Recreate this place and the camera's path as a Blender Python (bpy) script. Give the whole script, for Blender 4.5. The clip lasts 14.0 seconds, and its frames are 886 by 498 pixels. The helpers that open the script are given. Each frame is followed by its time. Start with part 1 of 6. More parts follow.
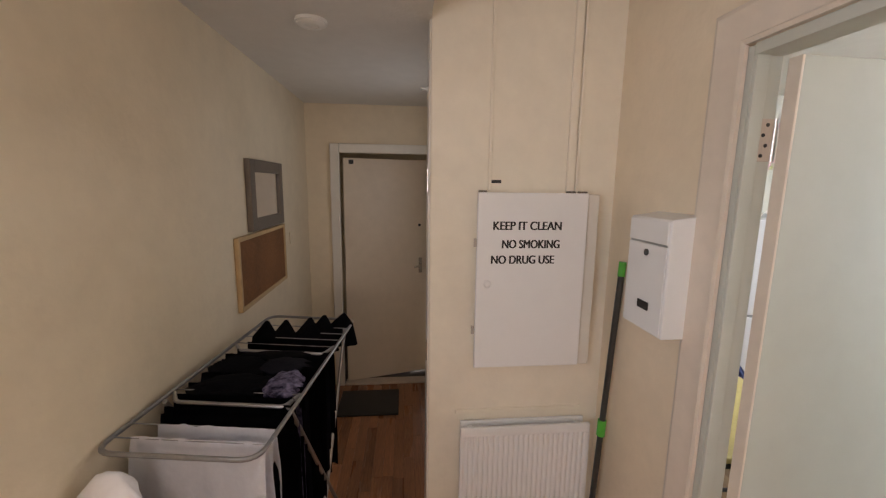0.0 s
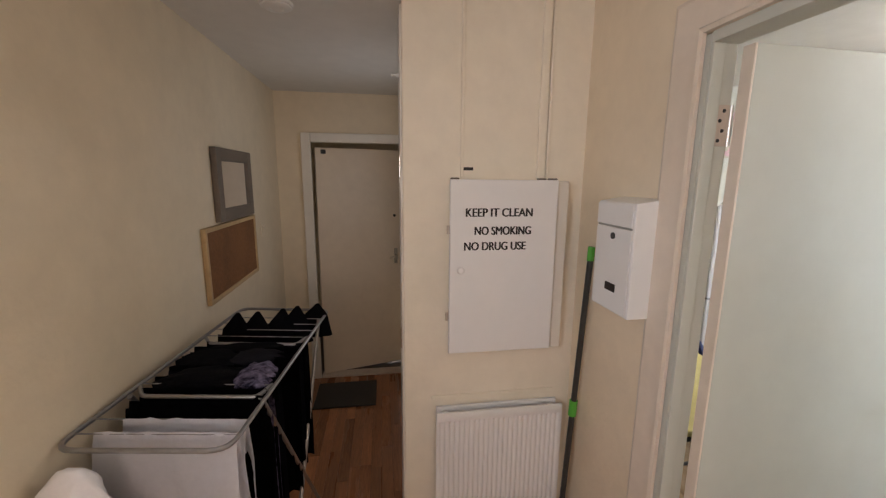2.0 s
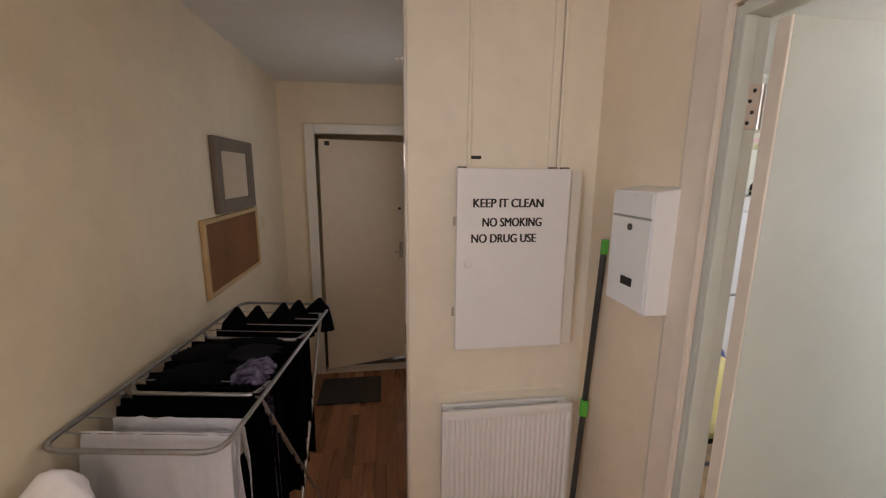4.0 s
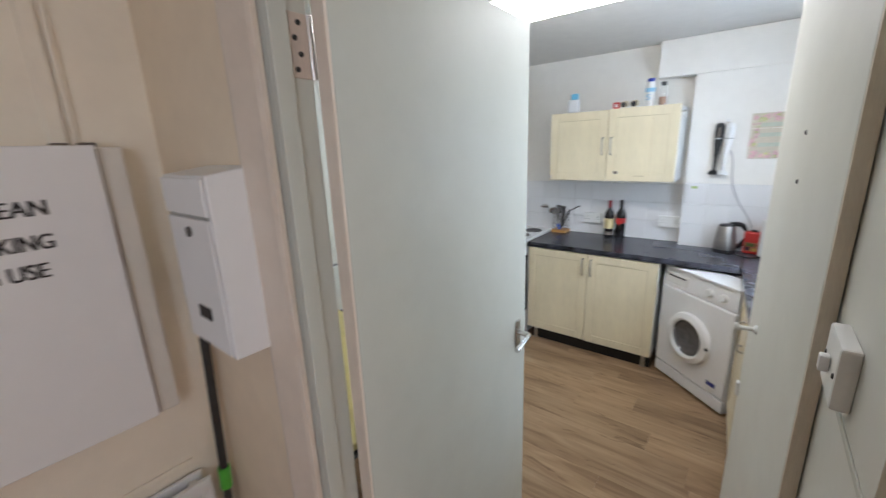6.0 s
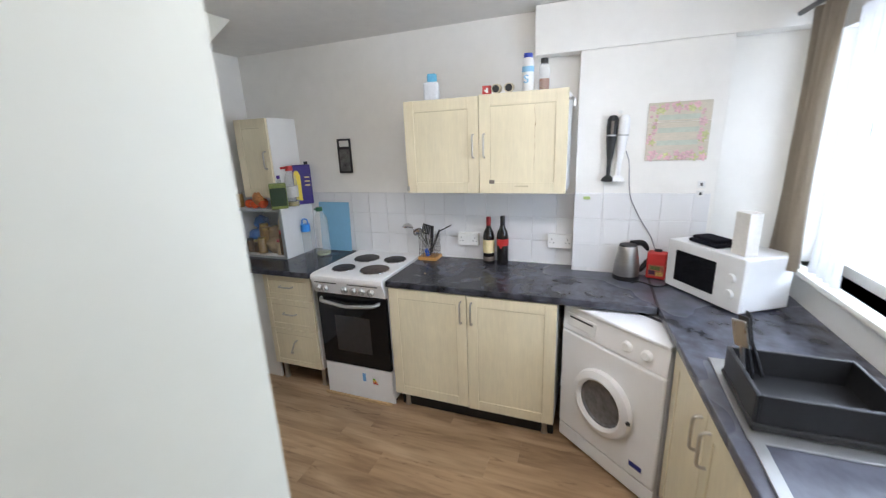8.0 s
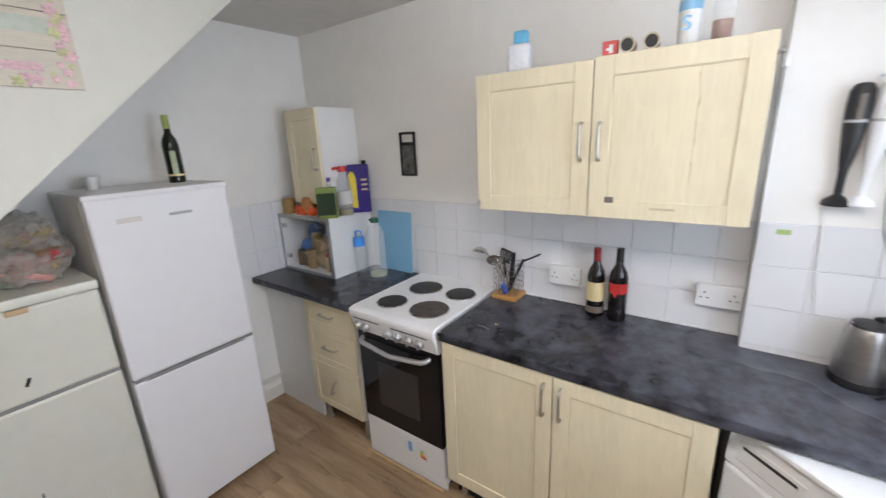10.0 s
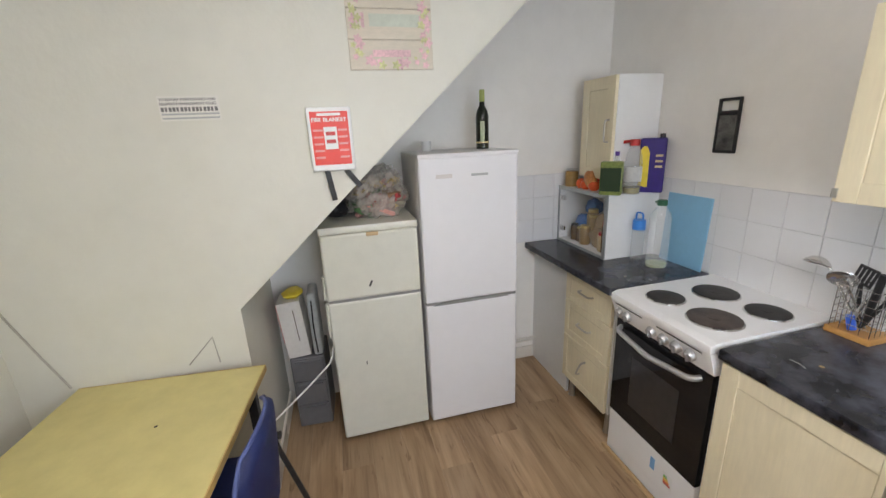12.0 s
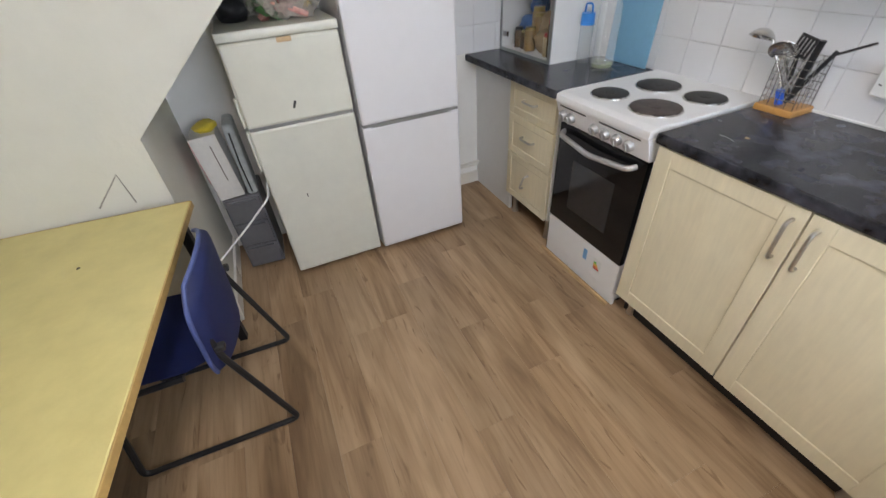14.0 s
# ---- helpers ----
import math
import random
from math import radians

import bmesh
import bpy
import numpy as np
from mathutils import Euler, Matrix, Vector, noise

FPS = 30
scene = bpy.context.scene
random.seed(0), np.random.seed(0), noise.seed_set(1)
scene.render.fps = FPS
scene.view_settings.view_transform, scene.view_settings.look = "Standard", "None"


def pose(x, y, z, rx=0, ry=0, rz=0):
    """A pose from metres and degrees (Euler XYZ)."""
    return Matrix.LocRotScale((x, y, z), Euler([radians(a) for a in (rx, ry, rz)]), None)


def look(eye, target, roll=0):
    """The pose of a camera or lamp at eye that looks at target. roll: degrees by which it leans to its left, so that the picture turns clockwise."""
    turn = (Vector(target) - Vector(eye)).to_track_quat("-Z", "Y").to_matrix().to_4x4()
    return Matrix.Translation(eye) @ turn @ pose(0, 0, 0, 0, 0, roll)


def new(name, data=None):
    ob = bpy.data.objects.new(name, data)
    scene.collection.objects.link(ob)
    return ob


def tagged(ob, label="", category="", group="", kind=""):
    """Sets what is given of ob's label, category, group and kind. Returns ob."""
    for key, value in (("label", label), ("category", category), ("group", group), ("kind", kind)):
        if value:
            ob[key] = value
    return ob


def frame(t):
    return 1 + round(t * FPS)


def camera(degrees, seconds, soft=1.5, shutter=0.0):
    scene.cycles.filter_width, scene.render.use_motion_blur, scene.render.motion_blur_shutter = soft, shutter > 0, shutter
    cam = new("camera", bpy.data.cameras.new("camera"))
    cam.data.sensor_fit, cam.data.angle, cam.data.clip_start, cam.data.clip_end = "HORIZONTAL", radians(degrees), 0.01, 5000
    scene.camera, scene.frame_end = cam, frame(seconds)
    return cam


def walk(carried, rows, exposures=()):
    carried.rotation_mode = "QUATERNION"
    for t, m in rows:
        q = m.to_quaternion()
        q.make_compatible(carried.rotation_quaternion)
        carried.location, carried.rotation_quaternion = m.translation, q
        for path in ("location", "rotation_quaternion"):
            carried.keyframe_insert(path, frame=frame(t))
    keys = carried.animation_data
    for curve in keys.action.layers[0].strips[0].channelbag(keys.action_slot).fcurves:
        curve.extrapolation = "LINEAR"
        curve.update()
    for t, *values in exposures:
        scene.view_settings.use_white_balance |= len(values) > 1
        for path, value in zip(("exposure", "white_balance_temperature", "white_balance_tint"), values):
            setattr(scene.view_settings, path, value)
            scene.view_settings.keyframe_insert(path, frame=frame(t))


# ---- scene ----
cam = camera(96.5, 14.0, soft=1.25, shutter=0.4)
PATH = [
    (0, (0.383, 0.592, 1.774), (0.574, 2.557, 1.457), 0.8),
    (0.5, (0.381, 0.586, 1.773), (0.592, 2.55, 1.46), 1.0),
    (1, (0.406, 0.585, 1.758), (0.716, 2.532, 1.419), 0.9),
    (1.5, (0.404, 0.571, 1.754), (0.746, 2.51, 1.407), 0.4),
    (2, (0.399, 0.581, 1.755), (0.703, 2.526, 1.401), 0.5),
    (4.5, (0.415, 0.692, 1.727), (0.69, 2.637, 1.349), 0.5),
    (5, (0.646, 0.742, 1.742), (1.315, 2.589, 1.364), -1.1),
    (5.3, (0.739, 0.748, 1.742), (1.683, 2.459, 1.317), -2.1),
    (5.5, (0.797, 0.741, 1.726), (1.88, 2.359, 1.268), -2.1),
    (6, (0.879, 0.904, 1.716), (2.389, 2.116, 1.217), -2.1),
    (6.5, (0.959, 1.036, 1.7), (2.691, 1.9, 1.198), -1.1),
    (7, (1.251, 1.133, 1.664), (3.059, 1.8, 1.127), -3.8),
    (7.2, (1.4, 1.153, 1.683), (3.232, 1.767, 1.168), -4.0),
    (9.3, (2.509, 1.386, 1.715), (4.188, 2.351, 1.214), -1.1),
    (9.5, (2.573, 1.414, 1.716), (4.246, 2.399, 1.236), -2.0),
    (10, (2.677, 1.448, 1.706), (4.232, 2.588, 1.176), -2.7),
    (10.5, (2.769, 1.45, 1.726), (4.017, 2.949, 1.285), -1.3),
    (11, (2.79, 1.452, 1.719), (3.693, 3.181, 1.279), -1.6),
    (11.5, (2.76, 1.446, 1.689), (3.356, 3.294, 1.208), -1.2),
    (12, (2.698, 1.466, 1.665), (3.17, 3.325, 1.1), -2.6),
    (12.5, (2.626, 1.496, 1.608), (3.165, 3.246, 0.803), -2.4),
    (13, (2.646, 1.49, 1.495), (3.236, 2.973, 0.289), -3.8),
    (13.5, (2.669, 1.485, 1.467), (3.284, 2.857, 0.149), -4.5),
    (14, (2.7, 1.476, 1.486), (3.278, 2.939, 0.251), -4.4),
]
walk(cam, [(t, look(eye, target, roll)) for t, eye, target, roll in PATH],
     exposures=[(0, -0.36, 6800, 17), (4.5, -0.47, 6800, 17), (5.0, -0.48, 6400, 15), (5.5, -0.35, 6050, 14), (6.0, -0.62, 6050, 14), (6.5, -0.58, 6100, 13), (7.2, -0.45, 6200, 14),
                (8.0, -0.45, 6250, 17), (9.3, -0.43, 6300, 19), (10.5, -0.43, 6500, 19), (12, -0.37, 6700, 18), (14, -0.35, 6500, 18)])

# ---- world and light ----
world = bpy.data.worlds.new("world")
scene.world = world
world.use_nodes = True
wn = world.node_tree
sky = wn.nodes.new("ShaderNodeTexSky")
sky.sky_type, sky.sun_disc = "NISHITA", False
sky.sun_elevation, sky.sun_rotation = radians(40), radians(0)
wn.nodes["Background"].inputs["Strength"].default_value = 0.12
wn.links.new(sky.outputs["Color"], wn.nodes["Background"].inputs["Color"])


def area_lamp(name, x, y, z, rx, ry, rz, sx, sy, power, color):
    d = bpy.data.lights.new(name, "AREA")
    d.shape, d.size, d.size_y, d.energy, d.color = "RECTANGLE", sx, sy, power, color
    ob = new(name, d)
    ob.matrix_world = pose(x, y, z, rx, ry, rz)
    return ob


sun_data = bpy.data.lights.new("sun", "SUN")
sun_data.energy, sun_data.angle, sun_data.color = 2.0, radians(2), (1.0, 0.95, 0.88)
new("sun", sun_data).matrix_world = pose(0, 0, 6, -50, 0, 0)
# daylight through the kitchen window, and two unseen lamps added to light the near hall
area_lamp("kitchen_window_light", 3.5, 0.135, 1.6, -90, 0, 180, 1.46, 0.99, 38, (0.74, 0.87, 1.0))
area_lamp("hall_side_window_light", -0.46, 0.05, 1.82, 0, -90, 0, 0.80, 1.0, 25, (0.82, 0.90, 1.0))
area_lamp("hall_window_light", 0.40, -2.51, 2.06, 90, 0, 0, 0.80, 0.70, 19, (1.0, 0.80, 0.66))

# daylight from the side window of the far end of the hall
area_lamp("porch_window_light", 0.71, 3.05, 1.65, 0, 90, 0, 0.85, 0.55, 3.0, (0.86, 0.93, 1.0))


# ---- materials ----
def material(name, base, rough=0.5, metal=0.0, var=0.06, scale=6.0, stretch=(1, 1, 1), bump=0.05, bump_scale=60.0, stain=0.0,
             second=None, coat=0.0, per_piece=0.0, alpha=1.0, transmission=0.0, sharp=0.2, rough_var=0.08):
    m = bpy.data.materials.new(name)
    m.use_nodes = True
    t = m.node_tree
    p = t.nodes["Principled BSDF"]
    L = t.links.new

    def node(kind, **kw):
        n = t.nodes.new(kind)
        for k, v in kw.items():
            n.inputs[k].default_value = v
        return n
    co = node("ShaderNodeTexCoord")
    mp = node("ShaderNodeMapping", Scale=stretch)
    L(co.outputs["Object"], mp.inputs["Vector"])
    fine = node("ShaderNodeTexNoise", Scale=scale * 5, Detail=6.0, Roughness=0.6)
    big = node("ShaderNodeTexNoise", Scale=scale * 0.35, Detail=4.0)
    L(mp.outputs["Vector"], fine.inputs["Vector"])
    L(mp.outputs["Vector"], big.inputs["Vector"])
    dark = [c * (1 - 2.2 * var) for c in base]
    light = [min(1, c * (1 + 1.6 * var)) for c in base]
    if second:
        dark = list(second)
    r1 = t.nodes.new("ShaderNodeValToRGB")
    r1.color_ramp.elements[0].position, r1.color_ramp.elements[1].position = 0.5 - sharp, 0.5 + sharp
    r1.color_ramp.elements[0].color, r1.color_ramp.elements[1].color = (*dark, 1), (*light, 1)
    add = t.nodes.new("ShaderNodeMath")
    add.operation = "MULTIPLY_ADD"
    add.inputs[1].default_value = 0.5
    half = t.nodes.new("ShaderNodeMath")
    half.operation = "MULTIPLY"
    half.inputs[1].default_value = 0.5
    L(big.outputs["Fac"], half.inputs[0])
    L(fine.outputs["Fac"], add.inputs[0])
    L(half.outputs[0], add.inputs[2])
    L(add.outputs[0], r1.inputs["Fac"])
    color = r1.outputs["Color"]
    if stain:
        s = node("ShaderNodeTexNoise", Scale=1.7, Detail=5.0, Roughness=0.65)
        L(co.outputs["Object"], s.inputs["Vector"])
        r = t.nodes.new("ShaderNodeValToRGB")
        r.color_ramp.elements[0].position, r.color_ramp.elements[1].position = 0.45, 0.75
        r.color_ramp.elements[0].color, r.color_ramp.elements[1].color = (1, 1, 1, 1), (1 - stain, 1 - stain * 1.1, 1 - stain * 1.3, 1)
        L(s.outputs["Fac"], r.inputs["Fac"])
        mx = t.nodes.new("ShaderNodeMixRGB")
        mx.blend_type = "MULTIPLY"
        mx.inputs[0].default_value = 1
        L(color, mx.inputs[1])
        L(r.outputs["Color"], mx.inputs[2])
        color = mx.outputs[0]
    if per_piece:
        info = t.nodes.new("ShaderNodeObjectInfo")
        hsv = t.nodes.new("ShaderNodeHueSaturation")
        rng = node("ShaderNodeMapRange")
        rng.inputs["To Min"].default_value, rng.inputs["To Max"].default_value = 1 - per_piece, 1 + per_piece
        L(info.outputs["Random"], rng.inputs["Value"])
        L(rng.outputs["Result"], hsv.inputs["Value"])
        L(color, hsv.inputs["Color"])
        color = hsv.outputs["Color"]
        # shift the grain from piece to piece
        vm = t.nodes.new("ShaderNodeVectorMath")
        vm.operation = "MULTIPLY_ADD"
        cmb = t.nodes.new("ShaderNodeCombineXYZ")
        for k in range(3):
            L(info.outputs["Random"], cmb.inputs[k])
        vm.inputs[1].default_value = (37, 53, 71)
        L(cmb.outputs[0], vm.inputs[0])
        L(co.outputs["Object"], vm.inputs[2])
        L(vm.outputs[0], mp.inputs["Vector"])
    L(color, p.inputs["Base Color"])
    rr = node("ShaderNodeMapRange")
    rr.inputs["To Min"].default_value, rr.inputs["To Max"].default_value = max(0.02, rough - rough_var), min(1, rough + rough_var)
    L(big.outputs["Fac"], rr.inputs["Value"])
    L(rr.outputs["Result"], p.inputs["Roughness"])
    p.inputs["Metallic"].default_value = metal
    p.inputs["Coat Weight"].default_value = coat
    p.inputs["Alpha"].default_value = alpha
    p.inputs["Transmission Weight"].default_value = transmission
    if bump:
        bn = node("ShaderNodeTexNoise", Scale=bump_scale, Detail=3.0)
        L(mp.outputs["Vector"], bn.inputs["Vector"])
        b = node("ShaderNodeBump", Strength=bump, Distance=0.01)
        L(bn.outputs["Fac"], b.inputs["Height"])
        L(b.outputs["Normal"], p.inputs["Normal"])
    return m


def glass_material(name, color, rough=0.03):
    m = material(name, color, rough, var=0.0, bump=0.0, transmission=1.0)
    m.node_tree.nodes["Principled BSDF"].inputs["IOR"].default_value = 1.2
    return m


def glow_material(name, color, strength):
    m = bpy.data.materials.new(name)
    m.use_nodes = True
    p = m.node_tree.nodes["Principled BSDF"]
    p.inputs["Emission Color"].default_value, p.inputs["Emission Strength"].default_value = (*color, 1), strength
    return m


M_CREAM = material("cream_wall_paint", (0.80, 0.70, 0.535), 0.55, var=0.035, scale=2.2, bump=0.12, bump_scale=45, stain=0.10)
M_PALE = material("pale_cream_paint", (0.91, 0.84, 0.705), 0.5, var=0.03, scale=2.2, bump=0.10, bump_scale=45, stain=0.07)
M_PEACH = material("peach_wall_paint", (0.89, 0.76, 0.585), 0.55, var=0.03, scale=2.2, bump=0.12, bump_scale=45, stain=0.08)
M_DOOR = material("yellowed_cream_door_paint", (0.75, 0.65, 0.52), 0.4, var=0.03, scale=2.5, bump=0.05, bump_scale=30, stain=0.08)
M_KITCHEN = material("white_wall_paint", (0.87, 0.852, 0.805), 0.6, var=0.02, scale=2.0, bump=0.10, bump_scale=50, stain=0.04)
# kept darker than M_KITCHEN to offset the window lamp on the stair side
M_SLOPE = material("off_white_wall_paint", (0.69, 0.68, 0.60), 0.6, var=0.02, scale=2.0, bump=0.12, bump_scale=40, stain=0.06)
M_CEIL = material("ceiling_paint", (0.74, 0.72, 0.68), 0.8, var=0.03, scale=2.0, bump=0.15, bump_scale=70)
M_GLOSS = material("white_gloss_paint", (0.78, 0.75, 0.68), 0.3, var=0.02, scale=3.0, bump=0.04, bump_scale=30, stain=0.05)
M_ARCH = material("aged_pinkish_gloss_paint", (0.80, 0.70, 0.59), 0.35, var=0.04, scale=3.0, bump=0.05, bump_scale=40, stain=0.08)
# shade put into the door paint: darker on this leaf, lifted in M_SIDE
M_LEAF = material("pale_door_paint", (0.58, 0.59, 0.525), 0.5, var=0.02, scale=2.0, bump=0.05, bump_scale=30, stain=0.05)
M_SIDE = material("pale_paint_lifted", (0.74, 0.74, 0.68), 0.5, var=0.02, scale=2.0, bump=0.05, bump_scale=30, stain=0.05)
M_EDGE = material("bare_wood_edge", (0.58, 0.49, 0.41), 0.5, var=0.08, scale=6, stretch=(8, 8, 1), bump=0.05)
M_WHITE = material("white_enamel", (0.86, 0.86, 0.855), 0.42, var=0.012, scale=3.0, bump=0.0, rough_var=0.05)
M_FRIDGE = material("white_fridge_enamel", (0.78, 0.775, 0.785), 0.45, var=0.012, scale=3.0, bump=0.02, bump_scale=90, rough_var=0.05)
M_OLDWHITE = material("aged_cream_enamel", (0.69, 0.69, 0.605), 0.3, var=0.03, scale=3.0, bump=0.02, stain=0.05)
M_PLASTIC = material("white_plastic", (0.80, 0.80, 0.78), 0.4, var=0.015, scale=5, bump=0.0)
M_BEECH = material("pale_birch_laminate", (0.78, 0.70, 0.50), 0.38, var=0.045, scale=2.4, stretch=(7, 7, 0.8), bump=0.02, bump_scale=30, stain=0.11, sharp=0.2)
M_BEECH_D = material("darker_birch", (0.60, 0.52, 0.34), 0.5, var=0.08, scale=4, stretch=(6, 6, 1))
M_WORK = material("dark_slate_worktop", (0.072, 0.076, 0.096), 0.26, var=0.35, scale=2.2, bump=0.03, bump_scale=80, second=(0.007, 0.007, 0.009), sharp=0.12)
M_WORK.node_tree.nodes["Principled BSDF"].inputs["Specular IOR Level"].default_value = 0.42
M_STEEL = material("brushed_steel", (0.62, 0.61, 0.59), 0.28, 1.0, var=0.05, scale=6, stretch=(20, 20, 1), bump=0.01)
M_CHROME = material("satin_chrome", (0.70, 0.69, 0.67), 0.2, 1.0, var=0.03, bump=0.0)
M_HANDLE = material("tarnished_steel_handle", (0.56, 0.53, 0.48), 0.4, 1.0, var=0.06, bump=0.0)
M_SATIN = material("satin_silver_plastic", (0.50, 0.50, 0.49), 0.45, 0.6, var=0.05, bump=0.0)
M_BLACK = material("black_plastic", (0.015, 0.015, 0.016), 0.4, var=0.2, bump=0.0)
M_BLACKGLASS = material("black_oven_glass", (0.008, 0.008, 0.009), 0.06, var=0.1, bump=0.0, coat=0.3, rough_var=0.02)
M_BLACKGLASS.node_tree.nodes["Principled BSDF"].inputs["Specular IOR Level"].default_value = 0.14
M_IRON = material("cast_iron_plate", (0.035, 0.032, 0.030), 0.55, var=0.25, scale=8, bump=0.1, bump_scale=120)
M_IRON_B = material("rusty_cast_iron_plate", (0.09, 0.068, 0.058), 0.5, var=0.3, scale=5, bump=0.1, bump_scale=120)
M_TILE = material("white_glazed_tile", (0.80, 0.80, 0.80), 0.15, var=0.01, scale=3, bump=0.02, bump_scale=10, per_piece=0.025)
M_GROUT = material("grey_grout", (0.77, 0.76, 0.75), 0.8, var=0.06, scale=10, stain=0.1)


def plank_material(name, pale, mid, dark, rough):
    """Printed oak: long soft bands, finer grain lines and sparse dark flecks, shifted from plank to plank."""
    m = bpy.data.materials.new(name)
    m.use_nodes = True
    t = m.node_tree
    L = t.links.new
    p = t.nodes["Principled BSDF"]
    co, info = t.nodes.new("ShaderNodeTexCoord"), t.nodes.new("ShaderNodeObjectInfo")
    cmb = t.nodes.new("ShaderNodeCombineXYZ")
    for k in range(3):
        L(info.outputs["Random"], cmb.inputs[k])
    vm = t.nodes.new("ShaderNodeVectorMath")
    vm.operation = "MULTIPLY_ADD"
    vm.inputs[1].default_value = (37, 53, 71)
    L(cmb.outputs[0], vm.inputs[0])
    L(co.outputs["Object"], vm.inputs[2])

    def grain(sx, sy, detail, warp):
        mp = t.nodes.new("ShaderNodeMapping")
        mp.inputs["Scale"].default_value = (sx, sy, 1)
        n = t.nodes.new("ShaderNodeTexNoise")
        n.inputs["Scale"].default_value, n.inputs["Detail"].default_value, n.inputs["Distortion"].default_value = 1.0, detail, warp
        L(vm.outputs[0], mp.inputs["Vector"])
        L(mp.outputs["Vector"], n.inputs["Vector"])
        return n.outputs["Fac"]

    def ramp(fac, *stops):
        r = t.nodes.new("ShaderNodeValToRGB")
        e = r.color_ramp.elements
        while len(e) < len(stops):
            e.new(0.5)
        for q, (pos, c) in zip(e, stops):
            q.position, q.color = pos, (*c, 1)
        L(fac, r.inputs["Fac"])
        return r.outputs["Color"]

    def blend(kind, fac, a, b):
        x = t.nodes.new("ShaderNodeMixRGB")
        x.blend_type = kind
        x.inputs[0].default_value = fac
        L(a, x.inputs[1])
        L(b, x.inputs[2])
        return x.outputs[0]
    bands = ramp(grain(9, 1.3, 4, 0.9), (0.30, dark), (0.48, mid), (0.68, pale))
    lines = ramp(grain(60, 3.2, 5, 0.5), (0.34, (0.80, 0.78, 0.75)), (0.54, (1, 1, 1)))
    flecks = ramp(grain(26, 5.0, 2, 1.2), (0.26, (0.55, 0.50, 0.45)), (0.36, (1, 1, 1)))
    color = blend("MULTIPLY", 0.8, blend("MULTIPLY", 0.8, bands, lines), flecks)
    worn = ramp(grain(0.9, 0.9, 4, 0.0), (0.40, (0.90, 0.88, 0.86)), (0.62, (1, 1, 1)))
    color = blend("MULTIPLY", 1.0, color, worn)
    hsv, rng = t.nodes.new("ShaderNodeHueSaturation"), t.nodes.new("ShaderNodeMapRange")
    rng.inputs["To Min"].default_value, rng.inputs["To Max"].default_value = 0.87, 1.12
    L(info.outputs["Random"], rng.inputs["Value"])
    L(rng.outputs["Result"], hsv.inputs["Value"])
    L(color, hsv.inputs["Color"])
    L(hsv.outputs["Color"], p.inputs["Base Color"])
    p.inputs["Roughness"].default_value = rough
    b = t.nodes.new("ShaderNodeBump")
    b.inputs["Strength"].default_value, b.inputs["Distance"].default_value = 0.06, 0.004
    L(grain(70, 2.6, 4, 0.3), b.inputs["Height"])
    L(b.outputs["Normal"], p.inputs["Normal"])
    return m


M_VINYL = plank_material("oak_vinyl_plank", (0.49, 0.345, 0.210), (0.385, 0.257, 0.146), (0.225, 0.138, 0.073), 0.34)
M_LAMINATE = material("red_oak_laminate", (0.34, 0.15, 0.07), 0.28, var=0.15, scale=3, stretch=(9, 0.8, 1), bump=0.02, per_piece=0.28, second=(0.20, 0.08, 0.035), sharp=0.13)
M_JOINT = material("dark_floor_joint", (0.07, 0.045, 0.03), 0.7, var=0.2)
M_TABLE = material("yellowed_melamine", (0.665, 0.58, 0.25), 0.42, var=0.06, scale=2.5, bump=0.03, bump_scale=120, stain=0.12)
M_TABLE_E = material("worn_beech_edge", (0.52, 0.34, 0.12), 0.45, var=0.14, scale=5, bump=0.04)
M_BLUE = material("dark_blue_polypropylene", (0.042, 0.060, 0.21), 0.45, var=0.08, scale=4, bump=0.06, bump_scale=300)
M_TUBE = material("black_powder_coated_tube", (0.018, 0.018, 0.02), 0.4, var=0.15, scale=8)
M_GREY = material("dark_grey_tube", (0.06, 0.06, 0.06), 0.35, 0.4, var=0.1)
M_GREYWOOD = material("grey_stained_wood", (0.17, 0.14, 0.115), 0.5, var=0.12, scale=5, stretch=(1, 4, 8), bump=0.05)
M_FRONT = material("grey_metal_trim", (0.42, 0.44, 0.43), 0.4, 0.6, var=0.06, bump=0)
M_DRIP = material("brown_drip_stain", (0.56, 0.38, 0.18), 0.5, var=0.3, scale=20, bump=0)
M_DARK = material("dark_plinth", (0.022, 0.018, 0.016), 0.7, var=0.2)


# ---- mesh tools ----
def bm_box(x0, x1, y0, y1, z0, z1, bevel=0.0, seg=2):
    bm = bmesh.new()
    add_box(bm, x0, x1, y0, y1, z0, z1)
    if bevel:
        bmesh.ops.bevel(bm, geom=list(bm.edges), offset=bevel, segments=seg, profile=0.5, affect="EDGES")
    return bm


def add_box(bm, x0, x1, y0, y1, z0, z1):
    vs = [bm.verts.new((x, y, z)) for x in (x0, x1) for y in (y0, y1) for z in (z0, z1)]
    for q in ((0, 1, 3, 2), (4, 6, 7, 5), (0, 4, 5, 1), (2, 3, 7, 6), (0, 2, 6, 4), (1, 5, 7, 3)):
        bm.faces.new([vs[i] for i in q])


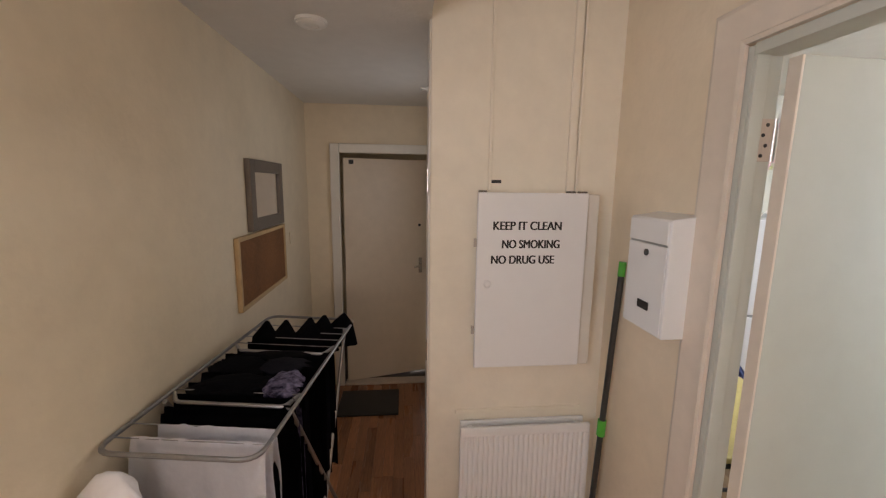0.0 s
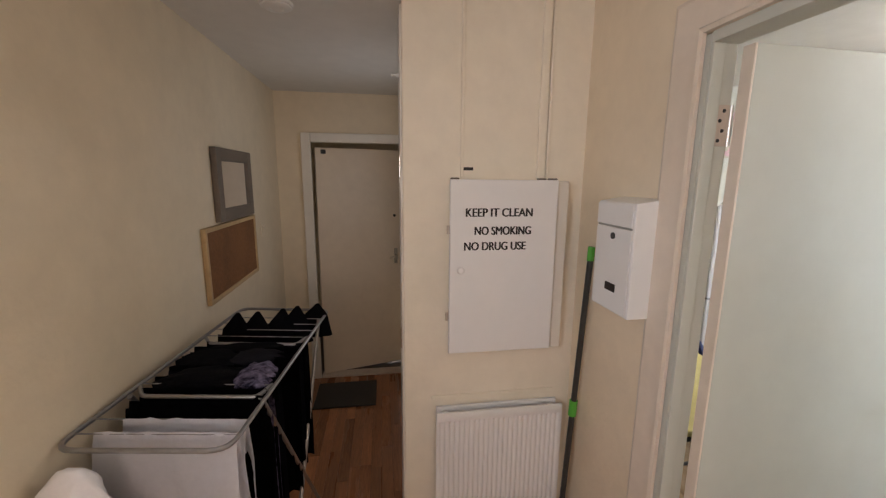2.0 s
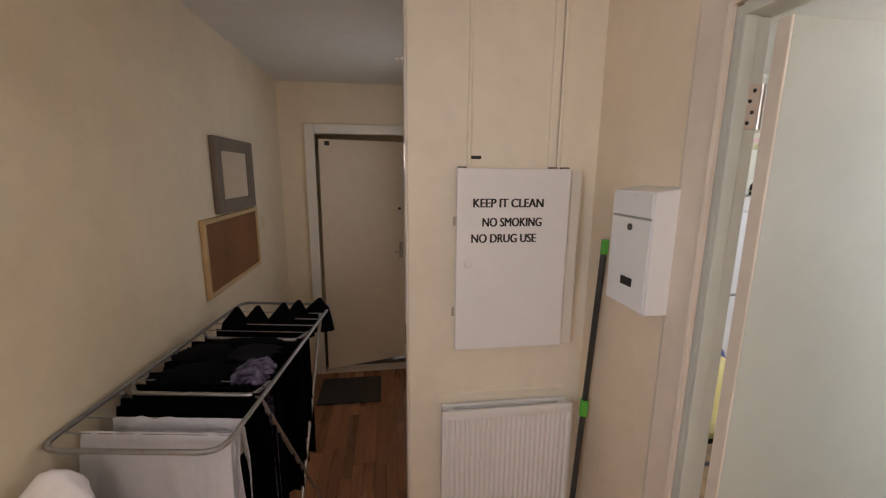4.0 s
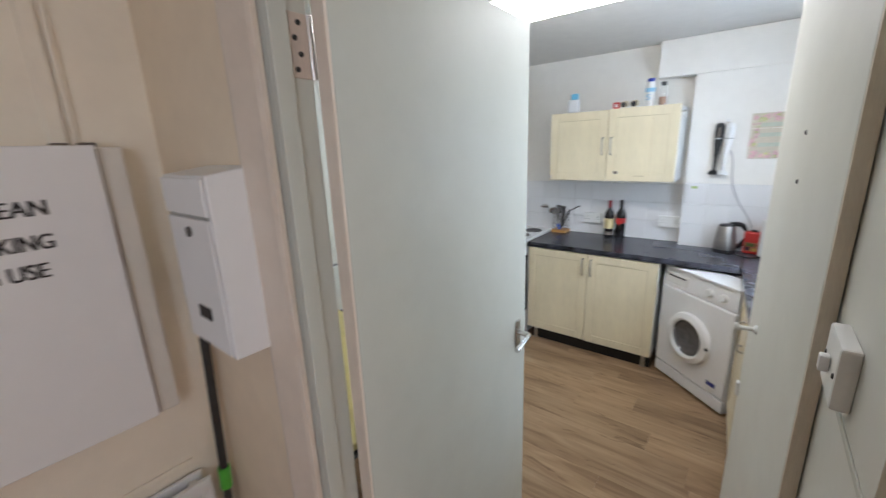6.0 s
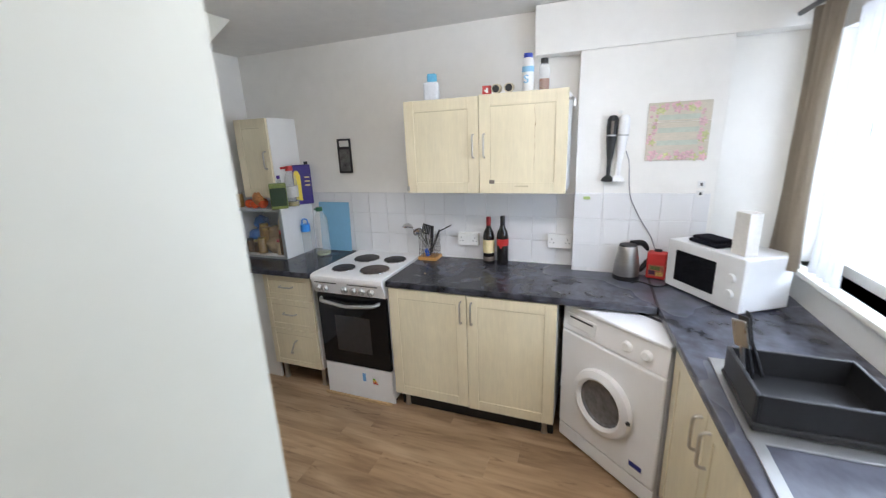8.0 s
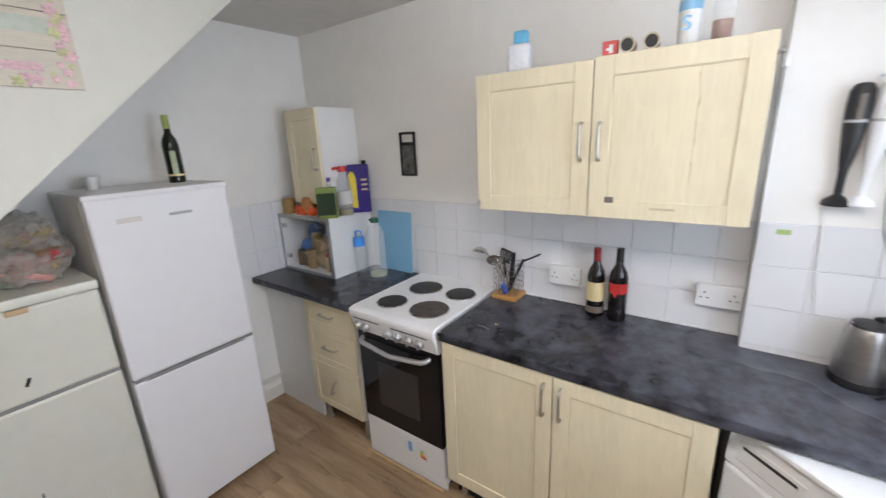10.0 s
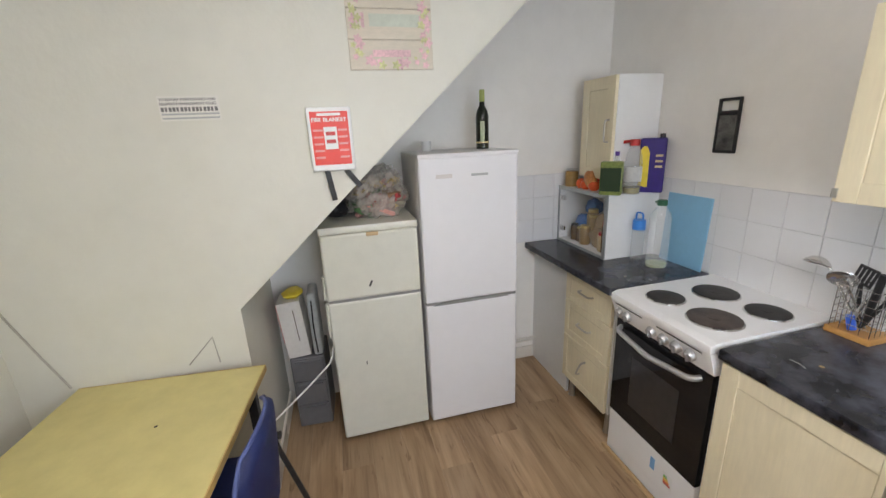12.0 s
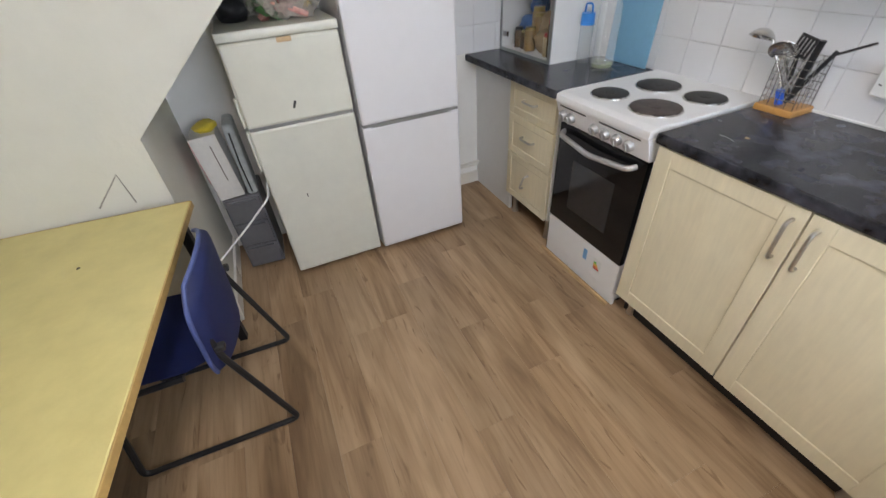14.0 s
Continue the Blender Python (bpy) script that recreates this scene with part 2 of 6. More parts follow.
def bm_lathe(profile, seg=24):
    """A body of revolution round z from (radius, height) pairs."""
    bm = bmesh.new()
    rings = []
    for r, z in profile:
        if r < 1e-5:
            rings.append([bm.verts.new((0, 0, z))])
        else:
            rings.append([bm.verts.new((r * math.cos(2 * math.pi * i / seg), r * math.sin(2 * math.pi * i / seg), z)) for i in range(seg)])
    for a, b in zip(rings, rings[1:]):
        for i in range(seg):
            j = (i + 1) % seg
            if len(a) == 1 and len(b) > 1:
                bm.faces.new((a[0], b[j], b[i]))
            elif len(b) == 1 and len(a) > 1:
                bm.faces.new((a[i], a[j], b[0]))
            elif len(a) > 1:
                bm.faces.new((a[i], a[j], b[j], b[i]))
    bmesh.ops.recalc_face_normals(bm, faces=bm.faces)
    return bm


def bm_tube(points, radius, seg=10, closed=False):
    """A round bar along a line of points."""
    bm = bmesh.new()
    pts = [Vector(p) for p in points]
    n = len(pts)
    rings, side = [], None
    for i, p in enumerate(pts):
        a = pts[(i - 1) % n] if closed or i else p
        b = pts[(i + 1) % n] if closed or i < n - 1 else p
        d = (b - a).normalized()
        if side is None:
            side = d.orthogonal().normalized()
        side = (side - d * side.dot(d)).normalized()
        up = d.cross(side)
        rings.append([bm.verts.new(p + radius * (math.cos(2 * math.pi * k / seg) * side + math.sin(2 * math.pi * k / seg) * up)) for k in range(seg)])
    for i in range(n if closed else n - 1):
        a, b = rings[i], rings[(i + 1) % n]
        for k in range(seg):
            bm.faces.new((a[k], a[(k + 1) % seg], b[(k + 1) % seg], b[k]))
    if not closed:
        bm.faces.new(rings[0][::-1])
        bm.faces.new(rings[-1])
    bmesh.ops.recalc_face_normals(bm, faces=bm.faces)
    return bm


def rounded(points, r, steps=5):
    """A line of points with its inner corners rounded."""
    pts = [Vector(p) for p in points]
    out = [pts[0]]
    for a, b, c in zip(pts, pts[1:], pts[2:]):
        s, e = b + (a - b).normalized() * r, b + (c - b).normalized() * r
        for i in range(steps + 1):
            u = i / steps
            out.append((1 - u) ** 2 * s + 2 * u * (1 - u) * b + u * u * e)
    return out + [pts[-1]]


def bm_extrude(outline, axis, a, b, bevel=0.0):
    """A prism: a 2D outline drawn across the axis, from a to b along it."""
    bm = bmesh.new()

    def place(u, v, w):
        return {"x": (w, u, v), "y": (u, w, v), "z": (u, v, w)}[axis]
    lo = [bm.verts.new(place(u, v, a)) for u, v in outline]
    hi = [bm.verts.new(place(u, v, b)) for u, v in outline]
    n = len(lo)
    bm.faces.new(lo)
    bm.faces.new(hi[::-1])
    for i in range(n):
        bm.faces.new((lo[i], hi[i], hi[(i + 1) % n], lo[(i + 1) % n]))
    bmesh.ops.recalc_face_normals(bm, faces=bm.faces)
    if bevel:
        bmesh.ops.bevel(bm, geom=list(bm.edges), offset=bevel, segments=2, profile=0.5, affect="EDGES")
    return bm


def bm_join(*parts):
    out = bmesh.new()
    for b in parts:
        me = bpy.data.meshes.new("tmp")
        b.to_mesh(me)
        b.free()
        out.from_mesh(me)
        bpy.data.meshes.remove(me)
    return out


def moved(bm, m):
    bmesh.ops.transform(bm, matrix=m, verts=bm.verts)
    return bm


def mesh_of(name, bm, mat, smooth=35):
    me = bpy.data.meshes.new(name)
    bm.normal_update()
    if smooth:
        for e in bm.edges:
            e.smooth = len(e.link_faces) == 2 and e.calc_face_angle(0) < radians(smooth)
            if e.smooth and e.calc_face_angle(0) > radians(12):
                areas = sorted(f.calc_area() for f in e.link_faces)
                e.smooth = areas[1] < 12 * areas[0]
        for f in bm.faces:
            f.smooth = True
    bm.to_mesh(me)
    bm.free()
    me.materials.append(mat)
    return me


def part(name, bm, mat, parent=None, label="", smooth=35):
    ob = new(name, mesh_of(name, bm, mat, smooth))
    if parent is not None:
        ob.parent = parent
    if label:
        ob["label"] = label
    return ob


def thing(name, label, category, m=None, group=""):
    ob = new(name)
    ob.empty_display_size = 0.05
    if m is not None:
        ob.matrix_world = m
    return tagged(ob, label, category, group)


def setting(name, bm, mat, label, category="wall"):
    return tagged(part(name, bm, mat), label, category, kind="structure")


# ---- the large structure ----
CEIL = 2.41
BACK = 3.90
TILE_X = 4.50
floor = setting("floor", bm_join(bm_box(-0.7, 1.40, -2.62, 5.5, -0.2, -0.005), bm_box(1.40, 4.65, 0.15, 4.05, -0.2, -0.005)), M_JOINT, "plank floor with dark joints, red laminate in the hall and oak vinyl in the kitchen", "floor")
HIGH = 2.62
setting("ceiling", bm_join(bm_box(-0.7, 0.485, -2.7, 4.3, CEIL, HIGH), bm_box(0.485, 1.40, 2.371, 4.3, CEIL, HIGH), bm_box(1.40, 4.65, 0.15, 4.05, CEIL, HIGH), bm_box(-0.7, 1.40, -2.7, 4.3, HIGH, HIGH + 0.1), bm_box(1.40, 4.65, 0.15, 4.05, HIGH, HIGH + 0.1)),
        M_CEIL, "plain off-white painted ceiling, stepped up beside the boxed wall", "ceiling")
# hall
setting("wall_hall_west", bm_join(bm_box(-0.56, -0.418, -2.6, -0.5, 0, CEIL), bm_box(-0.56, -0.418, 0.6, 4.11, 0, CEIL), bm_box(-0.56, -0.418, -0.5, 0.6, 0, 1.38), bm_box(-0.56, -0.418, -0.5, 0.6, 2.27, CEIL)), M_CREAM, "cream painted plaster hall wall with faint stains")
setting("wall_hall_end", bm_join(bm_box(-0.418, -0.18, 3.972, 4.11, 0, CEIL), bm_box(-0.18, 0.69, 3.972, 4.11, 2.05, CEIL), bm_box(0.66, 0.82, 3.972, 4.11, 0, 2.05)),
        M_CREAM, "cream painted end wall round the front door")
setting("wall_hall_east", bm_join(bm_box(0.69, 0.82, 2.37, 2.77, 0, CEIL), bm_box(0.69, 0.82, 3.33, 3.972, 0, CEIL), bm_box(0.69, 0.82, 2.77, 3.33, 0, 1.22), bm_box(0.69, 0.82, 2.77, 3.33, 2.08, CEIL)), M_CREAM, "cream painted wall beside the front door")
setting("pillar", bm_box(0.488, 1.40, 2.247, 2.37, 0, HIGH, 0.003), M_PALE, "cream painted boxed-in wall with surface conduits")
setting("wall_kitchen_west", bm_join(bm_box(1.285, 1.375, 1.63, 2.247, 0, HIGH), bm_box(1.285, 1.375, 0.755, 1.63, 2.15, HIGH), bm_box(1.285, 1.398, -2.6, 0.755, 0, HIGH)),
        M_PEACH, "cream painted partition with the kitchen doorway")
# unseen end of the hall, its high opening added for the warm lamp
setting("wall_hall_south", bm_join(bm_box(-0.56, -0.01, -2.62, -2.5, 0, CEIL), bm_box(-0.01, 0.81, -2.62, -2.5, 0, 1.70), bm_box(0.81, 1.40, -2.62, -2.5, 0, HIGH)),
        M_CREAM, "cream painted unseen hall wall with an opening added for a lamp")
setting("wall_porch", bm_join(bm_box(-0.70, -0.56, 4.11, 5.4, 0, CEIL), bm_box(1.0, 1.14, 4.11, 5.4, 0, CEIL), bm_box(-0.70, 0.45, 5.4, 5.5, 0, CEIL), bm_box(0.45, 1.14, 5.4, 5.5, 2.0, CEIL), bm_box(-0.70, 1.14, 4.11, 5.5, CEIL, CEIL + 0.1)), M_CREAM, "plain walls of the porch beyond the front door")
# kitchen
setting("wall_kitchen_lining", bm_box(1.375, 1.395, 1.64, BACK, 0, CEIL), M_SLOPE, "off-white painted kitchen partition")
setting("wall_kitchen_east", bm_box(TILE_X, 4.65, 0.15, 4.05, 0, CEIL), M_KITCHEN, "white painted kitchen wall above the tiles")
setting("wall_kitchen_north", bm_box(1.40, 4.65, BACK, 4.05, 0, CEIL), M_KITCHEN, "white painted back wall of the kitchen")
setting("chimney_breast", bm_box(4.40, TILE_X, 0.64, 1.35, 0, CEIL, 0.003), M_KITCHEN, "white painted shallow pier beside the wall cupboard")
setting("boxing", bm_box(4.385, TILE_X - 0.002, 0.302, 1.597, 2.155, CEIL - 0.002, 0.004), M_KITCHEN, "white painted boxed-in beam under the ceiling", "beam")
setting("wall_kitchen_south", bm_join(bm_box(2.58, 2.75, 0.15, 0.30, 0, CEIL), bm_box(4.25, 4.65, 0.15, 0.30, 0, CEIL), bm_box(2.75, 4.25, 0.15, 0.30, 0, 1.08),
        bm_box(2.75, 4.25, 0.15, 0.30, 2.10, CEIL)), M_KITCHEN, "white painted kitchen wall with the window")
setting("wall_entry", bm_box(1.399, 2.58, 0.15, 0.771, 0, CEIL), M_SIDE, "pale painted return wall beside the kitchen doorway")
M_GROUND = material("pale_concrete_yard", (0.34, 0.33, 0.31), 0.9, var=0.12, scale=0.8, bump=0.2, bump_scale=12, stain=0.2)
setting("ground", bm_box(-150, 150, -150, 150, -0.5, -0.2), M_GROUND, "pale concrete yard outside the windows", "ground")
setting("backdrop", bm_box(-20, 30, -14.4, -14, -0.2, 2.4), material("brown_garden_fence", (0.30, 0.21, 0.13), 0.85, var=0.2, scale=2, stretch=(8, 8, 1)), "brown board fence far outside the kitchen window", "fence")
# the enclosure under the stairs: a wall with a sloping lower edge
slope = [(1.395, 0), (2.235, 0), (2.235, 0.98), (3.80, CEIL), (1.395, CEIL)]
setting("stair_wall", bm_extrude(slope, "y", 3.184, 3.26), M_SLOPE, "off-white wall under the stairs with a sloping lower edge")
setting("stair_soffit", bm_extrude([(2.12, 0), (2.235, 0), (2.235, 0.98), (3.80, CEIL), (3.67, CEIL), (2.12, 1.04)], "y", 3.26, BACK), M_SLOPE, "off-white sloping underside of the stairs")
setting("skirting", bm_box(2.235, 2.25, 3.19, 3.88, 0, 0.09, 0.003), M_GLOSS, "white painted skirting board", "skirting")
setting("skirting", bm_box(3.62, 3.985, 3.885, BACK, 0, 0.09, 0.003), M_GLOSS, "white painted skirting board", "skirting")

# ---- hall joinery and things ----
def door_trim(name, x0, x1, y, top, mat, depth=0.03, w=0.075):
    ob = thing(name, "cream gloss painted wooden door surround", "door frame")
    ob["kind"] = "structure"
    part("jamb", bm_box(x0 - w, x0, y - depth, y, 0, top + w, 0.006), mat, ob)
    part("jamb", bm_box(x1, x1 + w, y - depth, y, 0, top + w, 0.006), mat, ob)
    part("head", bm_box(x0, x1, y - depth, y, top, top + w, 0.006), mat, ob)
    return ob


door_trim("front_door_frame", -0.15, 0.64, 3.972, 2.025, M_GLOSS)
fd = thing("front_door", "cream painted flush front door standing slightly ajar", "door", pose(-0.126, 3.99, 0, 0, 0, 15))
part("leaf", bm_box(0, 0.76, 0, 0.044, 0.02, 1.99, 0.003), M_DOOR, fd)
part("number_plate", bm_box(0.045, 0.085, -0.004, -0.0005, 1.94, 1.975, 0.001), M_BLACK, fd, "small black plate")
part("spyhole", moved(bm_lathe([(0, 0), (0.012, 0), (0.012, 0.008), (0, 0.008)], 16), pose(0.66, 0, 1.42, 90)), M_BLACK, fd)
part("lever_handle", bm_join(bm_box(0.655, 0.685, -0.008, 0, 0.98, 1.12, 0.002), bm_tube(rounded([(0.67, -0.005, 1.06), (0.67, -0.05, 1.06), (0.60, -0.05, 1.04)], 0.012), 0.008)),
     M_CHROME, fd, "chrome lever handle")
part("threshold", bm_box(-0.02, 0.80, -0.045, 0.06, 0.0, 0.016, 0.003), M_EDGE, None).matrix_world = pose(-0.126, 3.99, 0)
tagged(bpy.data.objects["threshold"], "dark wooden threshold of the front door", "threshold", kind="structure")
tagged(part("doormat", bm_box(-0.15, 0.33, 3.45, 3.83, 0.001, 0.014, 0.004), M_BLACK), "black rubber doormat on the laminate floor", "doormat")

# unseen side window added at the near end of the hall, round its lamp
hw = thing("window_hall_unseen", "white painted unseen window added round the hall's side lamp", "window")
hw["kind"] = "structure"
for y in (-0.5, 0.025, 0.55):
    part("stile", bm_box(-0.55, -0.50, y, y + 0.05, 1.38, 2.27, 0.004), M_GLOSS, hw)
for z in (1.38, 2.22):
    part("rail", bm_box(-0.545, -0.505, -0.45, 0.55, z, z + 0.05, 0.004), M_GLOSS, hw)
part("sill", bm_box(-0.50, -0.38, -0.52, 0.62, 1.36, 1.383, 0.004), M_GLOSS, hw)

# kitchen door and its surround
kf = thing("kitchen_door_frame", "aged pinkish painted wooden door surround", "door frame")
kf["kind"] = "structure"


def architrave(w, inner, top, low):
    """A moulded surround on the hall side of the doorway: one jamb and the head, meeting in a mitre; w is its width."""
    steps = ((0.0, 0.000), (0.0, 0.012), (0.10, 0.016), (0.16, 0.011), (0.24, 0.012), (0.55, 0.017), (0.72, 0.024), (0.84, 0.026), (0.96, 0.022), (1.0, 0.016), (1.0, 0.0))
    bm = bmesh.new()
    rings = []
    for place in (lambda a: (inner + a, 0.0), lambda a: (inner + a, top + a), lambda a: (low, top + a)):
        rings.append([bm.verts.new((1.2845 - d, *place(u * w))) for u, d in steps])
    for a, b in zip(rings, rings[1:]):
        for k in range(len(steps) - 1):
            bm.faces.new((a[k], a[k + 1], b[k + 1], b[k]))
    bm.faces.new(rings[0])
    bm.faces.new(rings[-1])
    bmesh.ops.recalc_face_normals(bm, faces=bm.faces)
    return bm


part("architrave", architrave(0.105, 1.622, 2.150, 0.66), M_ARCH, kf, smooth=20)
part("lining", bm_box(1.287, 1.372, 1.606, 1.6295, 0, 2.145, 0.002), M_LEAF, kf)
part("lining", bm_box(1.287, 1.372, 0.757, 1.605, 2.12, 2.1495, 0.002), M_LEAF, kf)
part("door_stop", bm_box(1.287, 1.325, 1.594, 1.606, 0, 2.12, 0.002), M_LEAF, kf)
hg = part("hinge", bm_box(1.330, 1.370, 1.6025, 1.606, 1.85, 1.962, 0.001), M_EDGE, kf, "paint-smeared steel butt hinge")
for k in range(4):
    part("screw", moved(bm_lathe([(0, 0), (0.0055, 0), (0.0045, 0.002), (0, 0.002)], 10), pose(1.340 + 0.010 * (k % 2), 1.6025, 1.865 + 0.027 * k, 90)), M_BLACK, hg)
kd = thing("kitchen_door", "pale painted flush door standing open into the kitchen", "door", pose(1.376, 1.553, 0, 0, 0, 1.65))
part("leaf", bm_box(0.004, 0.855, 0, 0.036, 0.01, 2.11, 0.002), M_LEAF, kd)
part("edge_lipping", bm_box(-0.004, 0.004, 0.0, 0.036, 0.01, 2.11, 0.001), M_ARCH, kd, "pale pinkish painted edge")
part("hinge", moved(bm_lathe([(0, 0), (0.007, 0), (0.007, 0.112), (0, 0.112)], 12), pose(0.0, 0.052, 1.85)), M_STEEL, kd, "steel hinge knuckle")
for s, y0, y1 in ((-1, -0.008, 0.0005), (1, 0.0355, 0.044)):
    f = -0.004 if s < 0 else 0.040
    part("handle_plate", bm_box(0.765, 0.80, y0, y1, 0.925, 1.055, 0.003), M_CHROME, kd, "satin chrome handle plate")
    part("lever_handle", bm_tube(rounded([(0.783, f, 1.005), (0.783, f + 0.05 * s, 1.005), (0.665, f + 0.055 * s, 0.995)], 0.014), 0.0095), M_CHROME, kd, "satin chrome lever handle")

# the second leaf, flat against the return wall
sd = thing("side_door", "pale painted flush door standing open against the return wall", "door", pose(1.756, 0.798, 0, 0, 0, 5.7))
part("leaf", bm_box(0.002, 0.722, -0.024, 0.0, 0.01, 2.30, 0.002), M_SIDE, sd)
part("edge_lipping", bm_box(-0.006, 0.002, -0.024, -0.0005, 0.01, 2.30, 0.001), material("scuffed_beige_edge", (0.74, 0.66, 0.55), 0.5, var=0.06, scale=6, stretch=(8, 8, 1), bump=0.04), sd, "scuffed beige door edge")
for zz in (1.719, 1.609):
    part("screw_hole", moved(bm_lathe([(0, 0), (0.006, 0), (0.004, 0.003), (0, 0.003)], 12), pose(0.365, 0.0, zz, -90)), M_BLACK, sd, "dark screw plug")
part("hook", bm_lathe([(0, 0), (0.014, 0), (0.014, 0.004), (0.007, 0.01), (0.007, 0.04), (0.013, 0.045), (0.013, 0.055), (0, 0.058)], 16), M_PLASTIC, sd, "white plastic knob").matrix_local = pose(0.555, 0.0, 1.150, -90)
part("catch", bm_box(0.69, 0.715, 0.0, 0.010, 0.84, 0.89, 0.003), M_PLASTIC, sd, "white plastic catch")
sw = thing("light_switch", "white plastic surface-mounted light switch", "light switch", pose(1.606, 0.771, 1.400))
part("box", bm_box(-0.052, 0.052, 0, 0.022, -0.045, 0.045, 0.004), M_PLASTIC, sw)
part("rocker", bm_box(-0.008, 0.008, 0.0225, 0.034, -0.012, 0.012, 0.002), M_PLASTIC, sw)
for q in (-0.040, 0.040):
    part("screw", moved(bm_lathe([(0, 0), (0.0045, 0), (0.003, 0.002), (0, 0.002)], 10), pose(q, 0.022, 0, -90)), M_GREY, sw)
tagged(part("cable_trunking", bm_box(1.405, 1.72, 0.771, 0.774, 1.321, 1.331, 0.001), M_LEAF), "pale painted cable trunking under the switch", "trunking")

# meter cupboard with its lettering
box = thing("meter_cupboard", "white painted metal wall cupboard with black lettering", "cupboard")
part("body", bm_box(0.69, 1.185, 2.169, 2.249, 1.005, 1.745, 0.004), M_GLOSS, box)
part("door", bm_box(0.672, 1.128, 2.147, 2.167, 1.012, 1.75, 0.003), M_WHITE, box)
# solid dark strip in place of the shade between door and body
part("seam", bm_box(1.1285, 1.1345, 2.1655, 2.1695, 1.012, 1.742), M_GREYWOOD, box, "dark strip painted as the shade in the gap beside the door")
part("knob", moved(bm_lathe([(0, 0), (0.016, 0), (0.017, 0.006), (0.010, 0.011), (0, 0.011)], 20), pose(0.718, 2.147, 1.378, 90)), M_WHITE, box)
part("badge", bm_box(0.73, 0.785, 2.244, 2.247, 1.787, 1.800), M_BLACK, None)
tagged(bpy.data.objects["badge"], "small worn dark label stuck above the cupboard", "label")


def lettering(name, text, size, m, mat, label, category="lettering", parent=None, width=None):
    cu = bpy.data.curves.new(name, "FONT")
    cu.body, cu.size, cu.extrude = text, size, 0.0004
    tmp = bpy.data.objects.new("tmp", cu)
    scene.collection.objects.link(tmp)
    dg = bpy.context.evaluated_depsgraph_get()
    me = bpy.data.meshes.new_from_object(tmp.evaluated_get(dg))
    bpy.data.objects.remove(tmp)
    me.name = name
    if width:
        xs = [v.co.x for v in me.vertices]
        k = width / (max(xs) - min(xs))
        for v in me.vertices:
            v.co.x = (v.co.x - min(xs)) * k
    # bold strokes: the letters three times over, a hair apart
    bold = bmesh.new()
    for k in range(3):
        layer = bmesh.new()
        layer.from_mesh(me)
        bmesh.ops.translate(layer, verts=layer.verts, vec=((k - 1) * size * 0.034, 0, 0.00012 * k))
        tmp_me = bpy.data.meshes.new("tmp")
        layer.to_mesh(tmp_me)
        layer.free()
        bold.from_mesh(tmp_me)
        bpy.data.meshes.remove(tmp_me)
    bold.to_mesh(me)
    bold.free()
    me.materials.clear()
    me.materials.append(mat)
    ob = new(name, me)
    ob.matrix_world = m
    if parent is not None:
        ob.parent = parent
        ob["label"] = label
    else:
        tagged(ob, label, category)
    return ob


M_INK = material("black_vinyl_lettering", (0.012, 0.012, 0.014), 0.45, var=0.1, bump=0)
for text, x, z, w in (("KEEP IT CLEAN", 0.737, 1.601, 0.281), ("NO SMOKING", 0.775, 1.526, 0.239), ("NO DRUG USE", 0.732, 1.462, 0.262)):
    lettering("lettering", text, 0.049, pose(x, 2.146, z, 90), M_INK, "bold black capital lettering", parent=box, width=w)


def conduit(x, z0, w=0.02):
    return tagged(part("cable_conduit", bm_box(x - w / 2, x + w / 2, 2.234, 2.248, z0, HIGH, 0.003), M_PALE), "cream painted surface conduit running up the wall", "conduit", "conduits above the meter cupboard")


conduit(0.735, 1.755, 0.014), conduit(1.082, 1.75, 0.034), conduit(1.112, 1.75, 0.014)
for x, z in ((0.664, 1.16), (0.666, 1.53)):
    part("hinge", moved(bm_lathe([(0, 0), (0.006, 0), (0.006, 0.034), (0, 0.034)], 10), pose(x, 2.158, z)), M_EDGE, box, "worn hinge pin")
for x in (0.70, 1.075, 1.125):
    part("cable_gland", bm_box(x - 0.016, x + 0.016, 2.19, 2.222, 1.745, 1.757, 0.003), M_GREYWOOD, box, "dark cable entry")
# thin dark line up the wall beside the architrave
tagged(part("wall_cable", bm_tube(rounded([(1.2815, 1.735, 1.70), (1.2815, 1.730, 1.80), (1.2815, 1.722, 1.90)], 0.03), 0.0035, 8), M_GREYWOOD), "thin dark line on the wall above the letter box", "cable")

# radiator
rad = thing("radiator", "white ribbed steel panel radiator under the meter cupboard", "radiator")
bm = bmesh.new()
n = 25
prev = None
for i in range(n * 4 + 1):
    u = i / (n * 4)
    off = (0.0, 0.006, 0.006, 0.0)[i % 4]
    x = 0.635 + u * 0.575
    a = bm.verts.new((x, 2.169 + (0 if i % 4 in (0, 3) else 0.006), 0.68))
    b = bm.verts.new((x, 2.169 + (0 if i % 4 in (0, 3) else 0.006), 0.16))
    if prev:
        bm.faces.new((prev[0], a, b, prev[1]))
    prev = (a, b)
part("front_panel", bm, M_WHITE, rad)
part("panel_rim", bm_join(bm_box(0.625, 1.22, 2.166, 2.183, 0.675, 0.718, 0.004), bm_box(0.625, 1.22, 2.166, 2.183, 0.12, 0.162, 0.004), bm_box(0.625, 0.637, 2.167, 2.183, 0.16, 0.68), bm_box(1.208, 1.22, 2.167, 2.183, 0.16, 0.68)), M_WHITE, rad)
part("back_panel", bm_box(0.632, 1.212, 2.222, 2.237, 0.12, 0.718, 0.004), M_WHITE, rad)
